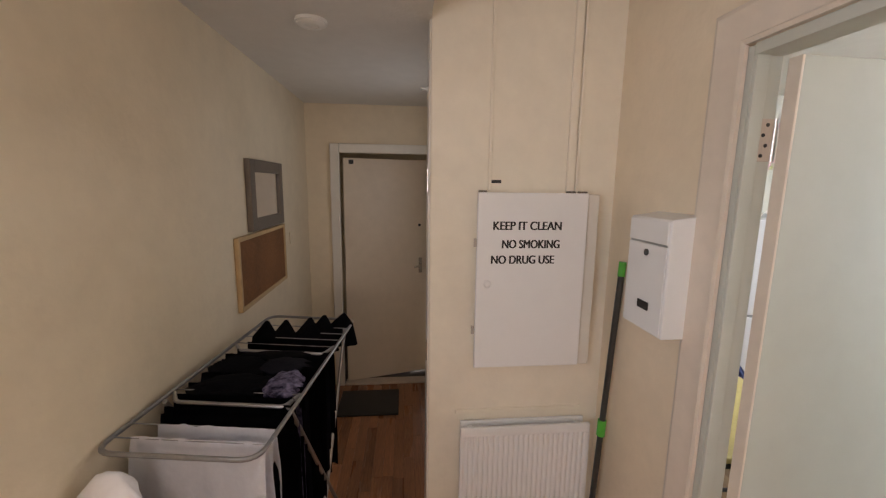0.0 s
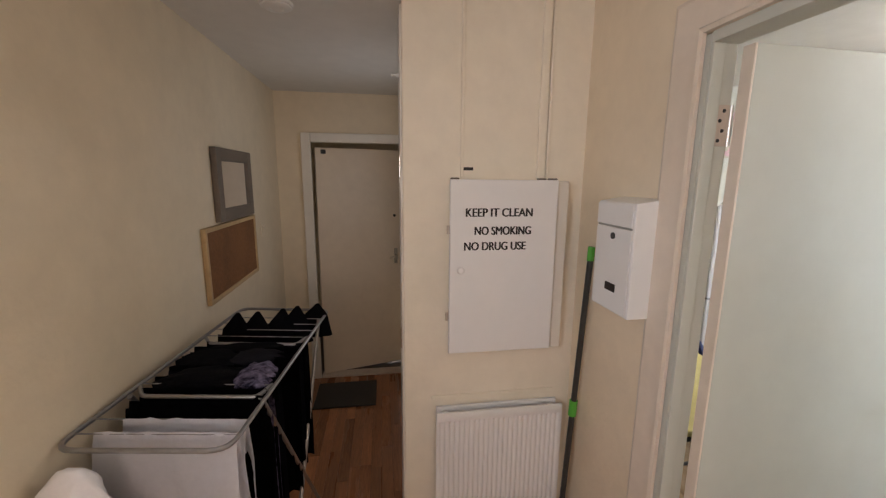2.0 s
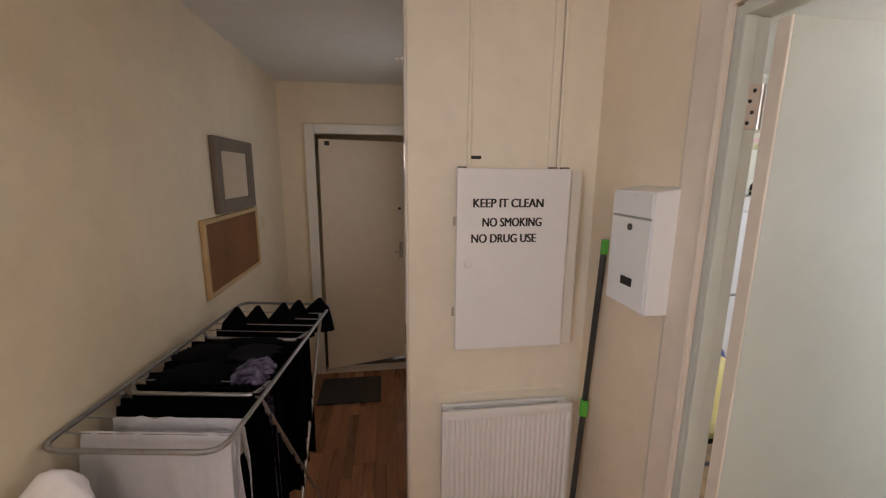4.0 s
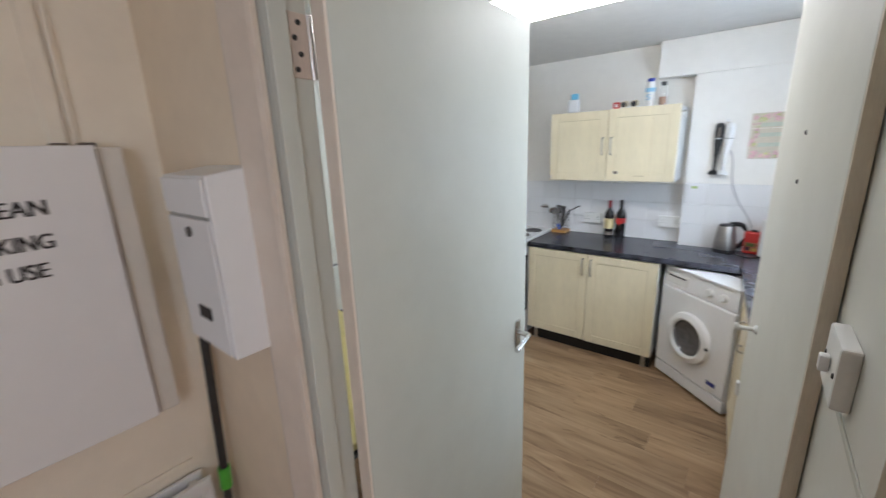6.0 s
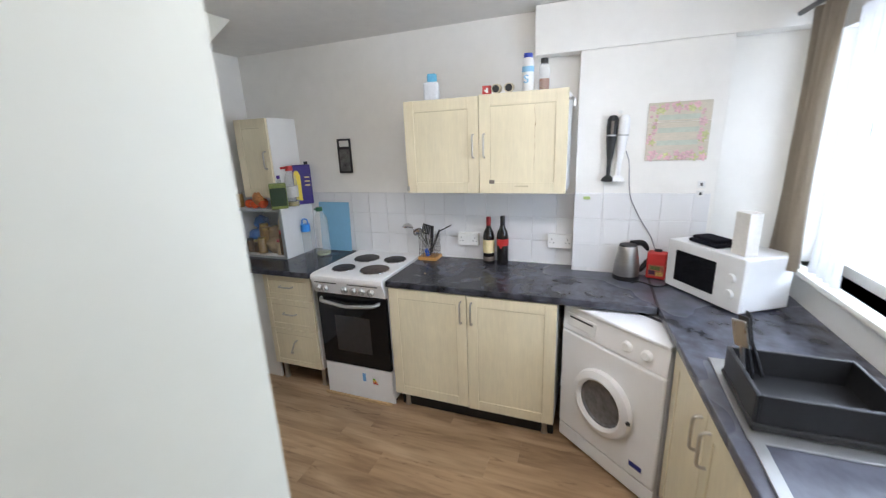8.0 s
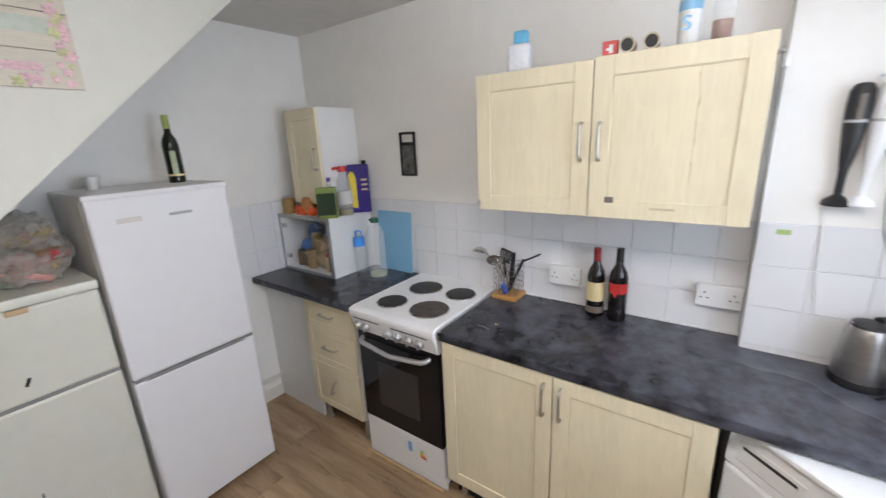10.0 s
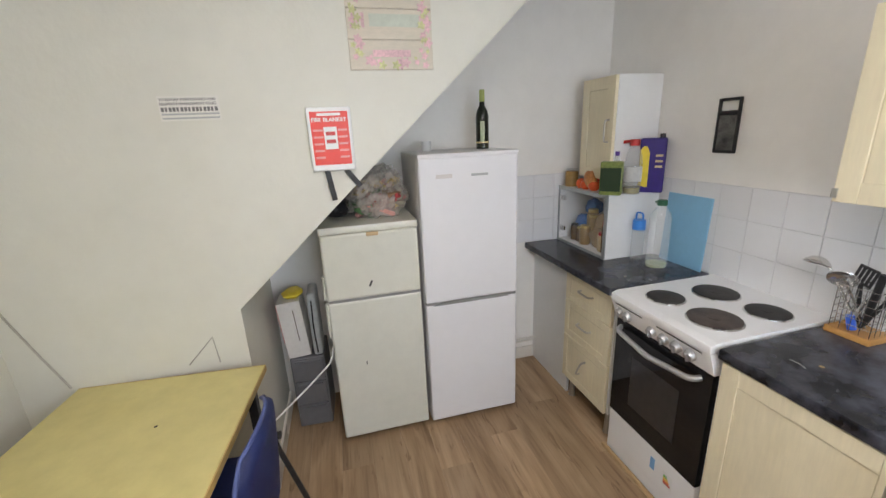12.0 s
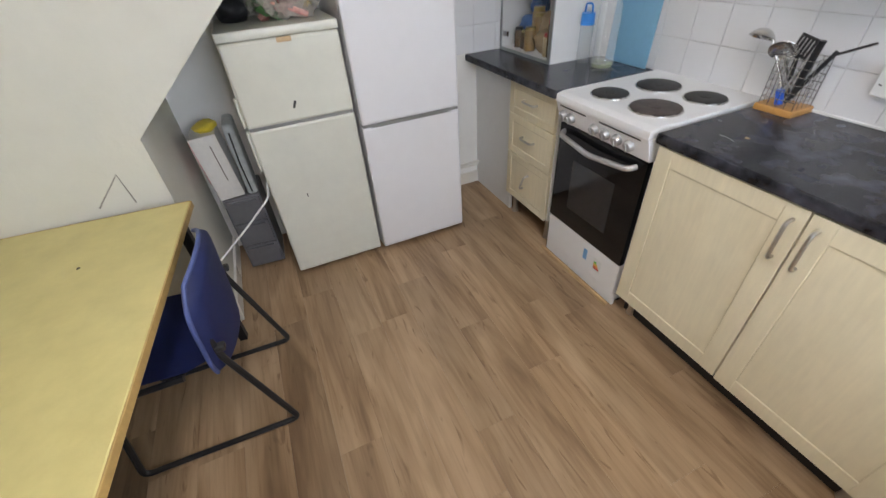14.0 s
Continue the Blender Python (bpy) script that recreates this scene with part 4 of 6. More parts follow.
for x in (0.05, 0.10, 0.25, 0.315, 0.38, 0.445):
    kb = part("knob", moved(bm_join(bm_lathe([(0, 0), (0.024, 0), (0.023, 0.012), (0.019, 0.020), (0, 0.020)], 20), bm_box(-0.004, 0.004, -0.018, 0.018, 0.018, 0.027, 0.001)),
              pose(x, -0.043, 0.818, 109)), M_SATIN, ck, "satin silver control knob")
for x0, x1 in ((0.03, 0.20), (0.28, 0.50)):
    part("marking", moved(bm_box(x0, x1, -0.0004, 0.0004, 0, 0.007), pose(0, -0.0565, 0.855, 19)), M_GREY, ck, "row of tiny printed symbols")
dr = part("oven_door", bm_box(0.006, W - 0.006, -0.022, 0.010, 0.255, 0.768, 0.004), M_BLACKGLASS, ck, "black glass oven door")
part("window", bm_box(0.13, 0.40, -0.0235, -0.0215, 0.36, 0.62, 0.0008), material("dark_tinted_glass", (0.03, 0.03, 0.032), 0.05, var=0.1, bump=0), dr, "slightly lighter inner window")
part("handle", bm_tube(rounded([(0.04, -0.02, 0.735), (0.05, -0.055, 0.728), (0.26, -0.068, 0.708), (0.47, -0.055, 0.728), (0.48, -0.02, 0.735)], 0.03, 6), 0.012, 12), M_SATIN, dr, "curved silver handle")
part("drawer", bm_box(0.006, W - 0.006, -0.018, 0.012, 0.075, 0.250, 0.005), M_WHITE, ck)
M_STK = material("coloured_sticker", (0.20, 0.45, 0.75), 0.4, var=0.1, bump=0)
M_YEL = material("yellow_print", (0.80, 0.62, 0.05), 0.4, var=0.1, bump=0)
M_RED = material("red_print", (0.56, 0.035, 0.03), 0.4, var=0.1, bump=0)
M_ORANGE = material("orange_print", (0.85, 0.28, 0.03), 0.4, var=0.1, bump=0)
part("sticker", bm_box(0.30, 0.325, -0.0195, -0.0178, 0.145, 0.205), M_STK, ck, "pale blue sticker")
en = part("energy_label", bm_box(0.375, 0.425, -0.0195, -0.0178, 0.125, 0.195), M_PLASTIC, ck, "energy label with coloured bars")
for k, mt in enumerate((M_GREEN, M_YEL, M_ORANGE, M_RED)):
    part("bar", bm_box(0.38, 0.398 + 0.007 * k, -0.0202, -0.0192, 0.170 - 0.011 * k, 0.179 - 0.011 * k), mt, en)
for x in (0.03, W - 0.03):
    part("foot", moved(bm_lathe([(0, 0), (0.018, 0), (0.015, 0.03), (0, 0.03)], 12), pose(x, 0.05, 0)), M_BLACK, ck)
part("base_strip", bm_box(0.0, W, -0.012, 0.005, 0.004, 0.075, 0.003), M_WHITE, ck)
tagged(part("floor_batten", bm_box(3.915, 3.93, 2.43, 2.965, 0.0, 0.02, 0.003), M_PINE), "thin pine batten on the floor before the cooker", "batten")

# ---- fridges ----
M_GASKET_SHADE = material("gasket_and_recess_grey", (0.26, 0.26, 0.25), 0.6, var=0.1, bump=0)


def fridge(name, label, x0, x1, y0, y1, top, split, mat, grooved):
    f = thing(name, label, "fridge freezer")
    part("cabinet", bm_box(x0, x1, y0 + 0.05, y1, 0.02, top, 0.006), mat, f)
    lower = part("lower_door", bm_box(x0, x1, y0, y0 + 0.046, 0.03, split - 0.006, 0.012, 3), mat, f)
    upper = part("upper_door", bm_box(x0, x1, y0, y0 + 0.046, split + 0.006, top - (0.0 if grooved else 0.035), 0.012, 3), mat, f)
    part("gasket", bm_box(x0 + 0.006, x1 - 0.006, y0 + 0.006, y0 + 0.05, split - 0.0075, split + 0.0075), M_GASKET_SHADE, f, "dark gap between the doors")
    for x in (x0 + 0.05, x1 - 0.05):
        part("foot", moved(bm_lathe([(0, 0), (0.02, 0), (0.02, 0.03), (0, 0.03)], 12), pose(x, y0 + 0.08, 0)), M_BLACK, f)
    return f, lower, upper


fb, lo, up = fridge("fridge_freezer", "tall white fridge freezer with two doors", 3.078, 3.608, 3.385, 3.88, 1.552, 0.775, M_FRIDGE, True)
part("top_cap", bm_box(3.076, 3.610, 3.383, 3.882, 1.545, 1.566, 0.006), M_FRIDGE, fb)
# flat grey shape on the door, drawn for the shade inside the grip
part("grip_recess", bm_extrude([(3.12, 0.764), (3.18, 0.778), (3.50, 0.778), (3.56, 0.764)], "y", 3.3835, 3.3925), M_GASKET_SHADE, lo, "grey shape painted as the shade of the grip recess")
part("nameplate", bm_box(3.35, 3.44, 3.3825, 3.386, 1.448, 1.460, 0.001), M_FRONT, up, "small grey nameplate")
part("nameplate", bm_box(3.165, 3.25, 3.3835, 3.386, 1.445, 1.465, 0.001), material("faded_sticker", (0.66, 0.62, 0.59), 0.5, bump=0), up, "faded sticker")
fa, lo, up = fridge("fridge_freezer", "older cream fridge freezer with two doors", 2.575, 3.060, 3.40, 3.88, 1.245, 0.86, M_OLDWHITE, False)
part("top_cap", bm_box(2.573, 3.062, 3.398, 3.882, 1.212, 1.248, 0.006), M_OLDWHITE, fa)
part("catch", bm_box(2.80, 2.86, 3.393, 3.402, 1.19, 1.21, 0.004), M_PINE, up, "yellowed plastic catch")
part("badge", moved(bm_box(-0.005, 0.005, -0.002, 0.002, -0.016, 0.016), pose(2.80, 3.40, 0.94, 0, 25, 0)), M_BLACK, up, "small dark badge")
part("scratch", bm_box(2.735, 2.740, 3.3985, 3.401, 0.48, 0.50), M_BLACK, lo, "small dark scratch")
part("edge_handle", bm_box(2.562, 2.575, 3.41, 3.445, 0.66, 0.85, 0.006), M_OLDWHITE, lo, "yellowed moulded edge grip")
part("edge_handle", bm_box(2.562, 2.575, 3.41, 3.445, 0.87, 1.0, 0.006), M_OLDWHITE, up, "yellowed moulded edge grip")

# ---- washing machine ----
wm = thing("washing_machine", "white front-loading washing machine set askew under the worktop", "washing machine", pose(3.998, 1.365, 0, 0, 0, -130.5))
part("body", bm_box(0.0, 0.60, 0.02, 0.52, 0.02, 0.835, 0.012, 3), M_WHITE, wm)
part("top", bm_box(0.0, 0.60, 0.005, 0.52, 0.83, 0.85, 0.008), M_WHITE, wm)
part("front_panel", bm_box(0.002, 0.598, 0.0, 0.03, 0.11, 0.70, 0.012, 3), M_WHITE, wm)
part("kick_panel", bm_box(0.004, 0.596, 0.004, 0.03, 0.02, 0.105, 0.006), M_WHITE, wm)
part("fascia", bm_extrude([(0.004, 0.705), (0.016, 0.828), (0.04, 0.828), (0.04, 0.705)], "x", 0.002, 0.598, 0.003), M_WHITE, wm)
part("drawer", moved(bm_box(0.03, 0.22, -0.004, 0.012, -0.035, 0.035, 0.005), pose(0, 0.010, 0.765, -6)), M_PLASTIC, wm, "detergent drawer front")
part("drawer_grip", moved(bm_box(0.05, 0.20, -0.006, 0.004, 0.012, 0.022, 0.002), pose(0, 0.010, 0.765, -6)), M_GREY, wm, "dark grip slot")
for x in (0.40, 0.50):
    part("dial", moved(bm_lathe([(0, 0), (0.026, 0), (0.024, 0.014), (0.018, 0.020), (0, 0.020)], 24), pose(x, 0.010, 0.765, 84)), M_PLASTIC, wm)
dd = part("door", moved(bm_lathe([(0.125, -0.005), (0.165, 0.0), (0.175, 0.015), (0.168, 0.035), (0.135, 0.048), (0.122, 0.04), (0.118, 0.0), (0.125, -0.005)], 48), pose(0.30, 0.0, 0.41, 90)), M_WHITE, wm, "round white door ring")
part("porthole", moved(bm_lathe([(0.123, 0.03), (0.112, 0.016), (0.075, 0.009), (0, 0.006)], 40), pose(0.30, 0.0, 0.41, 90)), material("smoked_glass", (0.12, 0.12, 0.125), 0.08, var=0.3, bump=0, coat=0.5), dd, "smoked glass porthole")
part("catch", moved(bm_lathe([(0, 0), (0.012, 0), (0.010, 0.006), (0, 0.006)], 14), pose(0.468, -0.035, 0.41, 90)), M_GREY, dd)
part("sticker", moved(bm_lathe([(0, 0), (0.042, 0), (0.042, 0.0015), (0, 0.0015)], 28), pose(0.50, 0.0005, 0.165, 90)), M_PLASTIC, wm, "round white sticker")
part("sticker_band", bm_box(0.467, 0.533, -0.0022, -0.001, 0.165, 0.192), material("navy_print", (0.02, 0.03, 0.22), 0.4, bump=0), wm, "dark blue printed band")
part("top_groove", bm_box(0.26, 0.44, 0.19, 0.215, 0.8495, 0.8508), M_GREY, wm, "pale grey printed strip")

# ---- table and chair ----
tb = thing("table", "yellowed melamine-topped table against the wall", "table", pose(2.303, 3.120, 0, 0, 0, -5.0))
part("tabletop", bm_box(-0.715, 0.0, -1.30, 0.0, 0.712, 0.738, 0.005), M_TABLE, tb)
part("edge_band", bm_join(bm_box(-0.002, 0.004, -1.30, 0.0, 0.711, 0.737, 0.002), bm_box(-0.715, 0.0, -0.002, 0.004, 0.711, 0.737, 0.002)), M_TABLE_E, tb, "worn beech edge")
for x in (-0.63, -0.055):
    for y in (-1.25, -0.06):
        part("leg", bm_box(x - 0.018, x + 0.018, y - 0.018, y + 0.018, 0, 0.712, 0.003), M_TUBE, tb)
part("rail", bm_join(bm_box(-0.06, -0.045, -1.23, -0.08, 0.66, 0.712), bm_box(-0.62, -0.07, -0.065, -0.05, 0.66, 0.712), bm_box(-0.62, -0.07, -1.26, -1.245, 0.66, 0.712)), M_TUBE, tb)
part("chip", moved(bm_lathe([(0, 0.0004), (0.006, 0.0004), (0.006, 0), (0, 0)], 12), pose(-0.28, -0.32, 0.738)), M_DARK, tb, "small dark mark")

ch = thing("chair", "dark blue plastic chair on a bent black tube base", "chair", pose(2.088, 2.735, 0, 0, 0, 88))


def shell(w0, w1, profile, thick=0.006, cup=0.025):
    """A moulded sheet swept along a (y, z) profile, cupped across."""
    bm = bmesh.new()
    rows = []
    n = len(profile)
    for j, (y, z) in enumerate(profile):
        u = j / (n - 1)
        w = w0 + (w1 - w0) * u
        edge = 1 - 0.10 * (2 * u - 1) ** 8
        rows.append([bm.verts.new((w * edge * s / 2, y + cup * s * s, z + 0.018 * s * s))
                     for s in [k / 7 for k in range(-7, 8)]])
    for a, b in zip(rows, rows[1:]):
        for i in range(14):
            bm.faces.new((a[i], a[i + 1], b[i + 1], b[i]))
    bmesh.ops.solidify(bm, geom=list(bm.faces), thickness=thick)
    bmesh.ops.recalc_face_normals(bm, faces=bm.faces)
    return bm


# in the chair's own axes the sitter looks along +y
part("seat", shell(0.42, 0.42, [(0.20, 0.415), (0.17, 0.43), (0.10, 0.44), (0.0, 0.435), (-0.12, 0.428), (-0.20, 0.435)], cup=0.0), M_BLUE, ch)


BACK_W, BACK_LOW, BACK_TOP = 0.475, 0.405, 0.780


def back_point(u, v):
    """A point of the chair's back: u across from -1 to 1, v up from 0 to 1; corners rounded, dished, its rim turned forward."""
    half = BACK_W / 2 * (1 - 0.34 * max(0, (v - 0.62) / 0.38) ** 3 - 0.10 * max(0, (0.25 - v) / 0.25) ** 2)
    turn = min(1, max(0, (abs(u) - 0.82) / 0.18) ** 2 + max(0, (v - 0.88) / 0.12) ** 2)
    return (half * u, -0.268 - 0.030 * v + 0.046 * u * u + 0.022 * turn, BACK_LOW + (BACK_TOP - BACK_LOW) * v - 0.09 * max(0, v - 0.5) * u * u)


def moulded_back():
    bm = bmesh.new()
    rows, cols = 18, 20
    grid = [[bm.verts.new(back_point(2 * i / cols - 1, j / rows)) for i in range(cols + 1)] for j in range(rows + 1)]
    for a, b in zip(grid, grid[1:]):
        for i in range(cols):
            bm.faces.new((a[i], a[i + 1], b[i + 1], b[i]))
    bmesh.ops.solidify(bm, geom=list(bm.faces), thickness=0.007)
    bmesh.ops.recalc_face_normals(bm, faces=bm.faces)
    return bm


back = part("backrest", moulded_back(), M_BLUE, ch, smooth=60)
rim_line = [back_point(-1, k / 12) for k in range(13)] + [back_point(k / 10 - 1, 1) for k in range(1, 20)] + [back_point(1, 1 - k / 12) for k in range(13)]
part("rolled_rim", bm_tube(rim_line, 0.0075, 8), material("scuffed_blue_rim", (0.075, 0.105, 0.27), 0.5, var=0.12, scale=8, bump=0.05), back, "scuffed paler rim", smooth=60)
for s_ in (-1, 1):
    part("tube_side", bm_tube(rounded([(0.205 * s_, -0.225, 0.62), (0.212 * s_, -0.235, 0.47), (0.215 * s_, -0.355, 0.013), (0.215 * s_, 0.20, 0.013), (0.20 * s_, 0.13, 0.41), (0.20 * s_, -0.10, 0.415)], 0.035, 6), 0.011, 10), M_TUBE, ch, "black tube side of the base")
    part("clamp", bm_box(0.212 * s_ - 0.014, 0.212 * s_ + 0.014, -0.262, -0.232, 0.50, 0.522, 0.004), M_GREY, ch, "dark worn clamp")
part("cross_tube", bm_join(bm_tube([(-0.20, 0.10, 0.412), (0.20, 0.10, 0.412)], 0.010), bm_tube([(-0.20, -0.09, 0.408), (0.20, -0.09, 0.408)], 0.010)), M_TUBE, ch)

# ---- kitchen: fittings ----
bt = thing("ceiling_light", "white fluorescent ceiling light with an opal diffuser", "ceiling light")
part("base", bm_box(2.68, 2.90, 0.84, 2.08, 2.37, CEIL, 0.004), M_PLASTIC, bt)
part("diffuser", bm_box(2.69, 2.89, 0.86, 2.06, 2.30, 2.3695, 0.02, 3), glow_material("lit_opal_diffuser", (1.0, 0.975, 0.92), 27.0), bt, "lit opal diffuser")


def socket(y, z, label):
    s = thing("double_socket", label, "socket", pose(TILE_X - 0.0065, y, z, 0, 0, EAST), "double sockets over the worktop")
    part("back_box", bm_box(-0.073, 0.073, -0.030, 0, -0.043, 0.043, 0.003), M_PLASTIC, s)
    part("plate", bm_box(-0.075, 0.075, -0.038, -0.0302, -0.045, 0.045, 0.003), M_PLASTIC, s)
    for x in (-0.024, 0.024):
        part("switch", bm_box(x - 0.006, x + 0.006, -0.041, -0.0375, 0.008, 0.026, 0.001), M_PLASTIC, s)
    for x in (-0.048, 0.048):
        for dx, dz, w, h in ((0, 0.012, 0.004, 0.009), (-0.011, -0.010, 0.008, 0.004), (0.011, -0.010, 0.008, 0.004)):
            part("pin_slot", bm_box(x + dx - w / 2, x + dx + w / 2, -0.0386, -0.0378, dz - h / 2, dz + h / 2), M_GREY, s)


socket(2.04, 1.052, "white plastic double socket on the tiles behind the bottles")
socket(1.43, 1.068, "white plastic double socket on the tiles beside the pier")
for k, z in enumerate((1.435, 1.385)):
    sp = thing("fused_switch", "small white accessory plate on the pier", "switch", pose(4.3995, 0.71, z, 0, 0, EAST), "plates on the pier")
    part("plate", bm_box(-0.018, 0.018, -0.010, 0, -0.018, 0.018, 0.003), M_PLASTIC, sp)
    part("rocker", bm_box(-0.006, 0.006, -0.014, -0.010, -0.008, 0.008, 0.001), M_GREY, sp)
tagged(part("tile_sticker", bm_box(4.3918, 4.3938, 1.262, 1.300, 1.347, 1.364), material("green_sticker", (0.42, 0.55, 0.20), 0.5, bump=0)), "small green sticker on a tile", "sticker")

# window with curtains
wd = thing("window_kitchen", "white window over the sink with daylight outside", "window")
wd["kind"] = "structure"
part("sill", bm_box(2.73, 4.27, 0.16, 0.36, 1.055, 1.08, 0.004), M_GLOSS, wd)
for x in (2.75, 3.46, 4.20):
    part("stile", bm_box(x, x + 0.05, 0.17, 0.22, 1.08, 2.10, 0.004), M_GLOSS, wd)
for z in (1.08, 2.05):
    part("rail", bm_box(2.80, 4.20, 0.17, 0.22, z, z + 0.05, 0.004), M_GLOSS, wd)
for x in (2.80, 3.51):
    pane = part("pane", bm_box(x, x + (0.66 if x < 3 else 0.69), 0.190, 0.195, 1.13, 2.05), glass_material("window_glass", (0.95, 0.97, 0.97)), wd)
    pane.visible_shadow = False
M_CURTAIN = material("taupe_curtain_cloth", (0.34, 0.29, 0.23), 0.9, var=0.06, scale=10, stretch=(8, 8, 1), bump=0.2, bump_scale=120)
M_NET = material("white_net_cloth", (0.80, 0.80, 0.80), 0.9, var=0.03, scale=10, bump=0.2, bump_scale=150)


def drape(x0, x1, y, z0, z1, folds, amp, seed, gather=0.0):
    bm = bmesh.new()
    cols, rows = folds * 8, 14
    grid = []
    for j in range(rows + 1):
        v = j / rows
        line = []
        for i in range(cols + 1):
            u = i / cols
            x = x0 + (x1 - x0) * u + gather * math.sin(v * math.pi) * (0.5 - u)
            line.append(bm.verts.new((x, y + amp * math.sin(u * folds * 2 * math.pi + 0.4 * noise.noise((u * 3, v * 2, seed))) * (0.6 + 0.5 * v) + 0.01 * noise.noise((u * 6, v * 3, seed)), z1 + (z0 - z1) * v)))
        grid.append(line)
    for a, b in zip(grid, grid[1:]):
        for i in range(cols):
            bm.faces.new((a[i], a[i + 1], b[i + 1], b[i]))
    bmesh.ops.solidify(bm, geom=list(bm.faces), thickness=0.003)
    bmesh.ops.recalc_face_normals(bm, faces=bm.faces)
    return bm


tagged(part("curtain", drape(3.98, 4.28, 0.40, 1.10, 2.19, 4, 0.028, 4, 0.08), M_CURTAIN, smooth=80), "taupe cloth curtain hanging beside the window", "curtain")
tagged(part("net_curtain", drape(3.72, 3.97, 0.37, 1.12, 2.12, 4, 0.018, 9, 0.05), M_NET, smooth=80), "white net curtain hanging in the window", "curtain")
tagged(part("curtain_rail", bm_tube([(2.70, 0.41, 2.205), (4.48, 0.41, 2.205)], 0.012, 12), M_GREY), "dark curtain rail over the window", "curtain rail")
tagged(part("blind_rail", bm_join(bm_box(3.3, 4.44, 0.40, 0.44, 2.352, 2.372, 0.004), bm_box(3.3, 4.44, 0.39, 0.45, 2.385, 2.40, 0.003)), M_GREYWOOD), "grey blind headrail under the ceiling", "blind rail")

# sink with dish rack
M_SINK = material("dull_sink_steel", (0.50, 0.50, 0.49), 0.45, 1.0, var=0.05, scale=4, bump=0.0)
sk = thing("sink", "stainless steel sink with a ribbed drainer", "sink")
part("drainer", bm_join(bm_box(3.02, 3.46, 0.40, 0.815, 0.906, 0.912, 0.002), *[bm_box(3.06, 3.42, 0.45 + 0.05 * k, 0.462 + 0.05 * k, 0.911, 0.915, 0.001) for k in range(7)]), M_SINK, sk)
part("bowl_rim", bm_join(bm_box(2.62, 3.02, 0.40, 0.44, 0.906, 0.913, 0.002), bm_box(2.62, 3.02, 0.78, 0.812, 0.906, 0.913, 0.002), bm_box(2.62, 2.66, 0.44, 0.79, 0.906, 0.913, 0.002)), M_SINK, sk)
part("tap", bm_tube(rounded([(3.0, 0.38, 0.905), (3.0, 0.38, 1.15), (2.95, 0.50, 1.18), (2.92, 0.56, 1.12)], 0.05, 6), 0.011, 12), M_CHROME, sk, "chrome mixer tap")
dk = thing("dish_rack", "black plastic dish rack standing on the drainer", "dish rack")
part("tray", bm_box(3.06, 3.36, 0.46, 0.80, 0.9145, 0.935, 0.006), M_BLACK, dk)
for y in (0.47, 0.785):
    part("side", bm_box(3.07, 3.35, y, y + 0.012, 0.935, 1.02, 0.003), M_BLACK, dk)
for x in (3.07, 3.338):
    part("end", bm_box(x, x + 0.012, 0.482, 0.785, 0.935, 1.02, 0.003), M_BLACK, dk)
for k in range(3):
    tagged(part("spatula", bm_join(bm_tube([(3.32 - 0.02 * k, 0.70 + 0.03 * k, 0.94), (3.34 - 0.03 * k, 0.74 + 0.02 * k, 1.06)], 0.006), moved(bm_box(-0.022, 0.022, -0.003, 0.003, 0, 0.09, 0.003), pose(3.34 - 0.03 * k, 0.74 + 0.02 * k, 1.055, -8, 8, 20 * k))),
                M_BLACK if k < 2 else M_STEEL), "kitchen tool standing in the dish rack", "utensil", "tools in the dish rack")

# ---- kitchen: on the worktops ----
mw = thing("microwave", "white microwave oven set across the corner", "microwave", pose(4.25, 0.855, 0.905, 0, 0, -147))
# its front runs along its own x and looks towards its own -y
part("body", bm_box(0, 0.44, 0.012, 0.27, 0.012, 0.262, 0.008), M_WHITE, mw)
part("front", bm_box(0, 0.44, 0.0, 0.014, 0.010, 0.264, 0.006), M_PLASTIC, mw)
part("window", bm_box(0.06, 0.30, -0.003, 0.001, 0.055, 0.215, 0.003), M_BLACKGLASS, mw, "black door window")
for z in (0.165, 0.09):
    part("dial", moved(bm_lathe([(0, 0), (0.022, 0), (0.020, 0.014), (0, 0.016)], 20), pose(0.385, 0.0, z, 90)), M_PLASTIC, mw)
for x in (0.03, 0.41):
    part("foot", moved(bm_lathe([(0, 0), (0.012, 0), (0.012, 0.014), (0, 0.014)], 10), pose(x, 0.04, 0)), M_BLACK, mw)
tagged(part("dark_cloth", moved(bm_join(bm_box(-0.09, 0.09, -0.06, 0.06, 0, 0.018, 0.008), bm_box(-0.07, 0.08, -0.05, 0.05, 0.018, 0.034, 0.008)), pose(4.155, 0.68, 1.1695, 0, 0, 30)), M_NAVY), "folded dark cloths on the microwave", "cloth")
tagged(part("carton", moved(bm_box(-0.04, 0.04, -0.03, 0.03, 0, 0.19, 0.003), pose(3.98, 0.60, 1.1695, 0, 0, 25)), material("cream_card", (0.75, 0.72, 0.66), 0.6, var=0.06, scale=12)), "cream card carton standing on the microwave", "carton")

M_KETTLE = material("worn_brushed_steel", (0.42, 0.40, 0.375), 0.36, 1.0, var=0.08, scale=5, stretch=(1, 1, 18), bump=0.01)
kt = thing("kettle", "brushed steel jug kettle with a black handle", "kettle", pose(4.318, 1.045, 0.905, 0, 0, 20) @ Matrix.Diagonal((0.84, 0.84, 0.87, 1)))
part("base", bm_lathe([(0, 0), (0.085, 0), (0.088, 0.012), (0.082, 0.028), (0, 0.028)], 32), M_BLACK, kt)
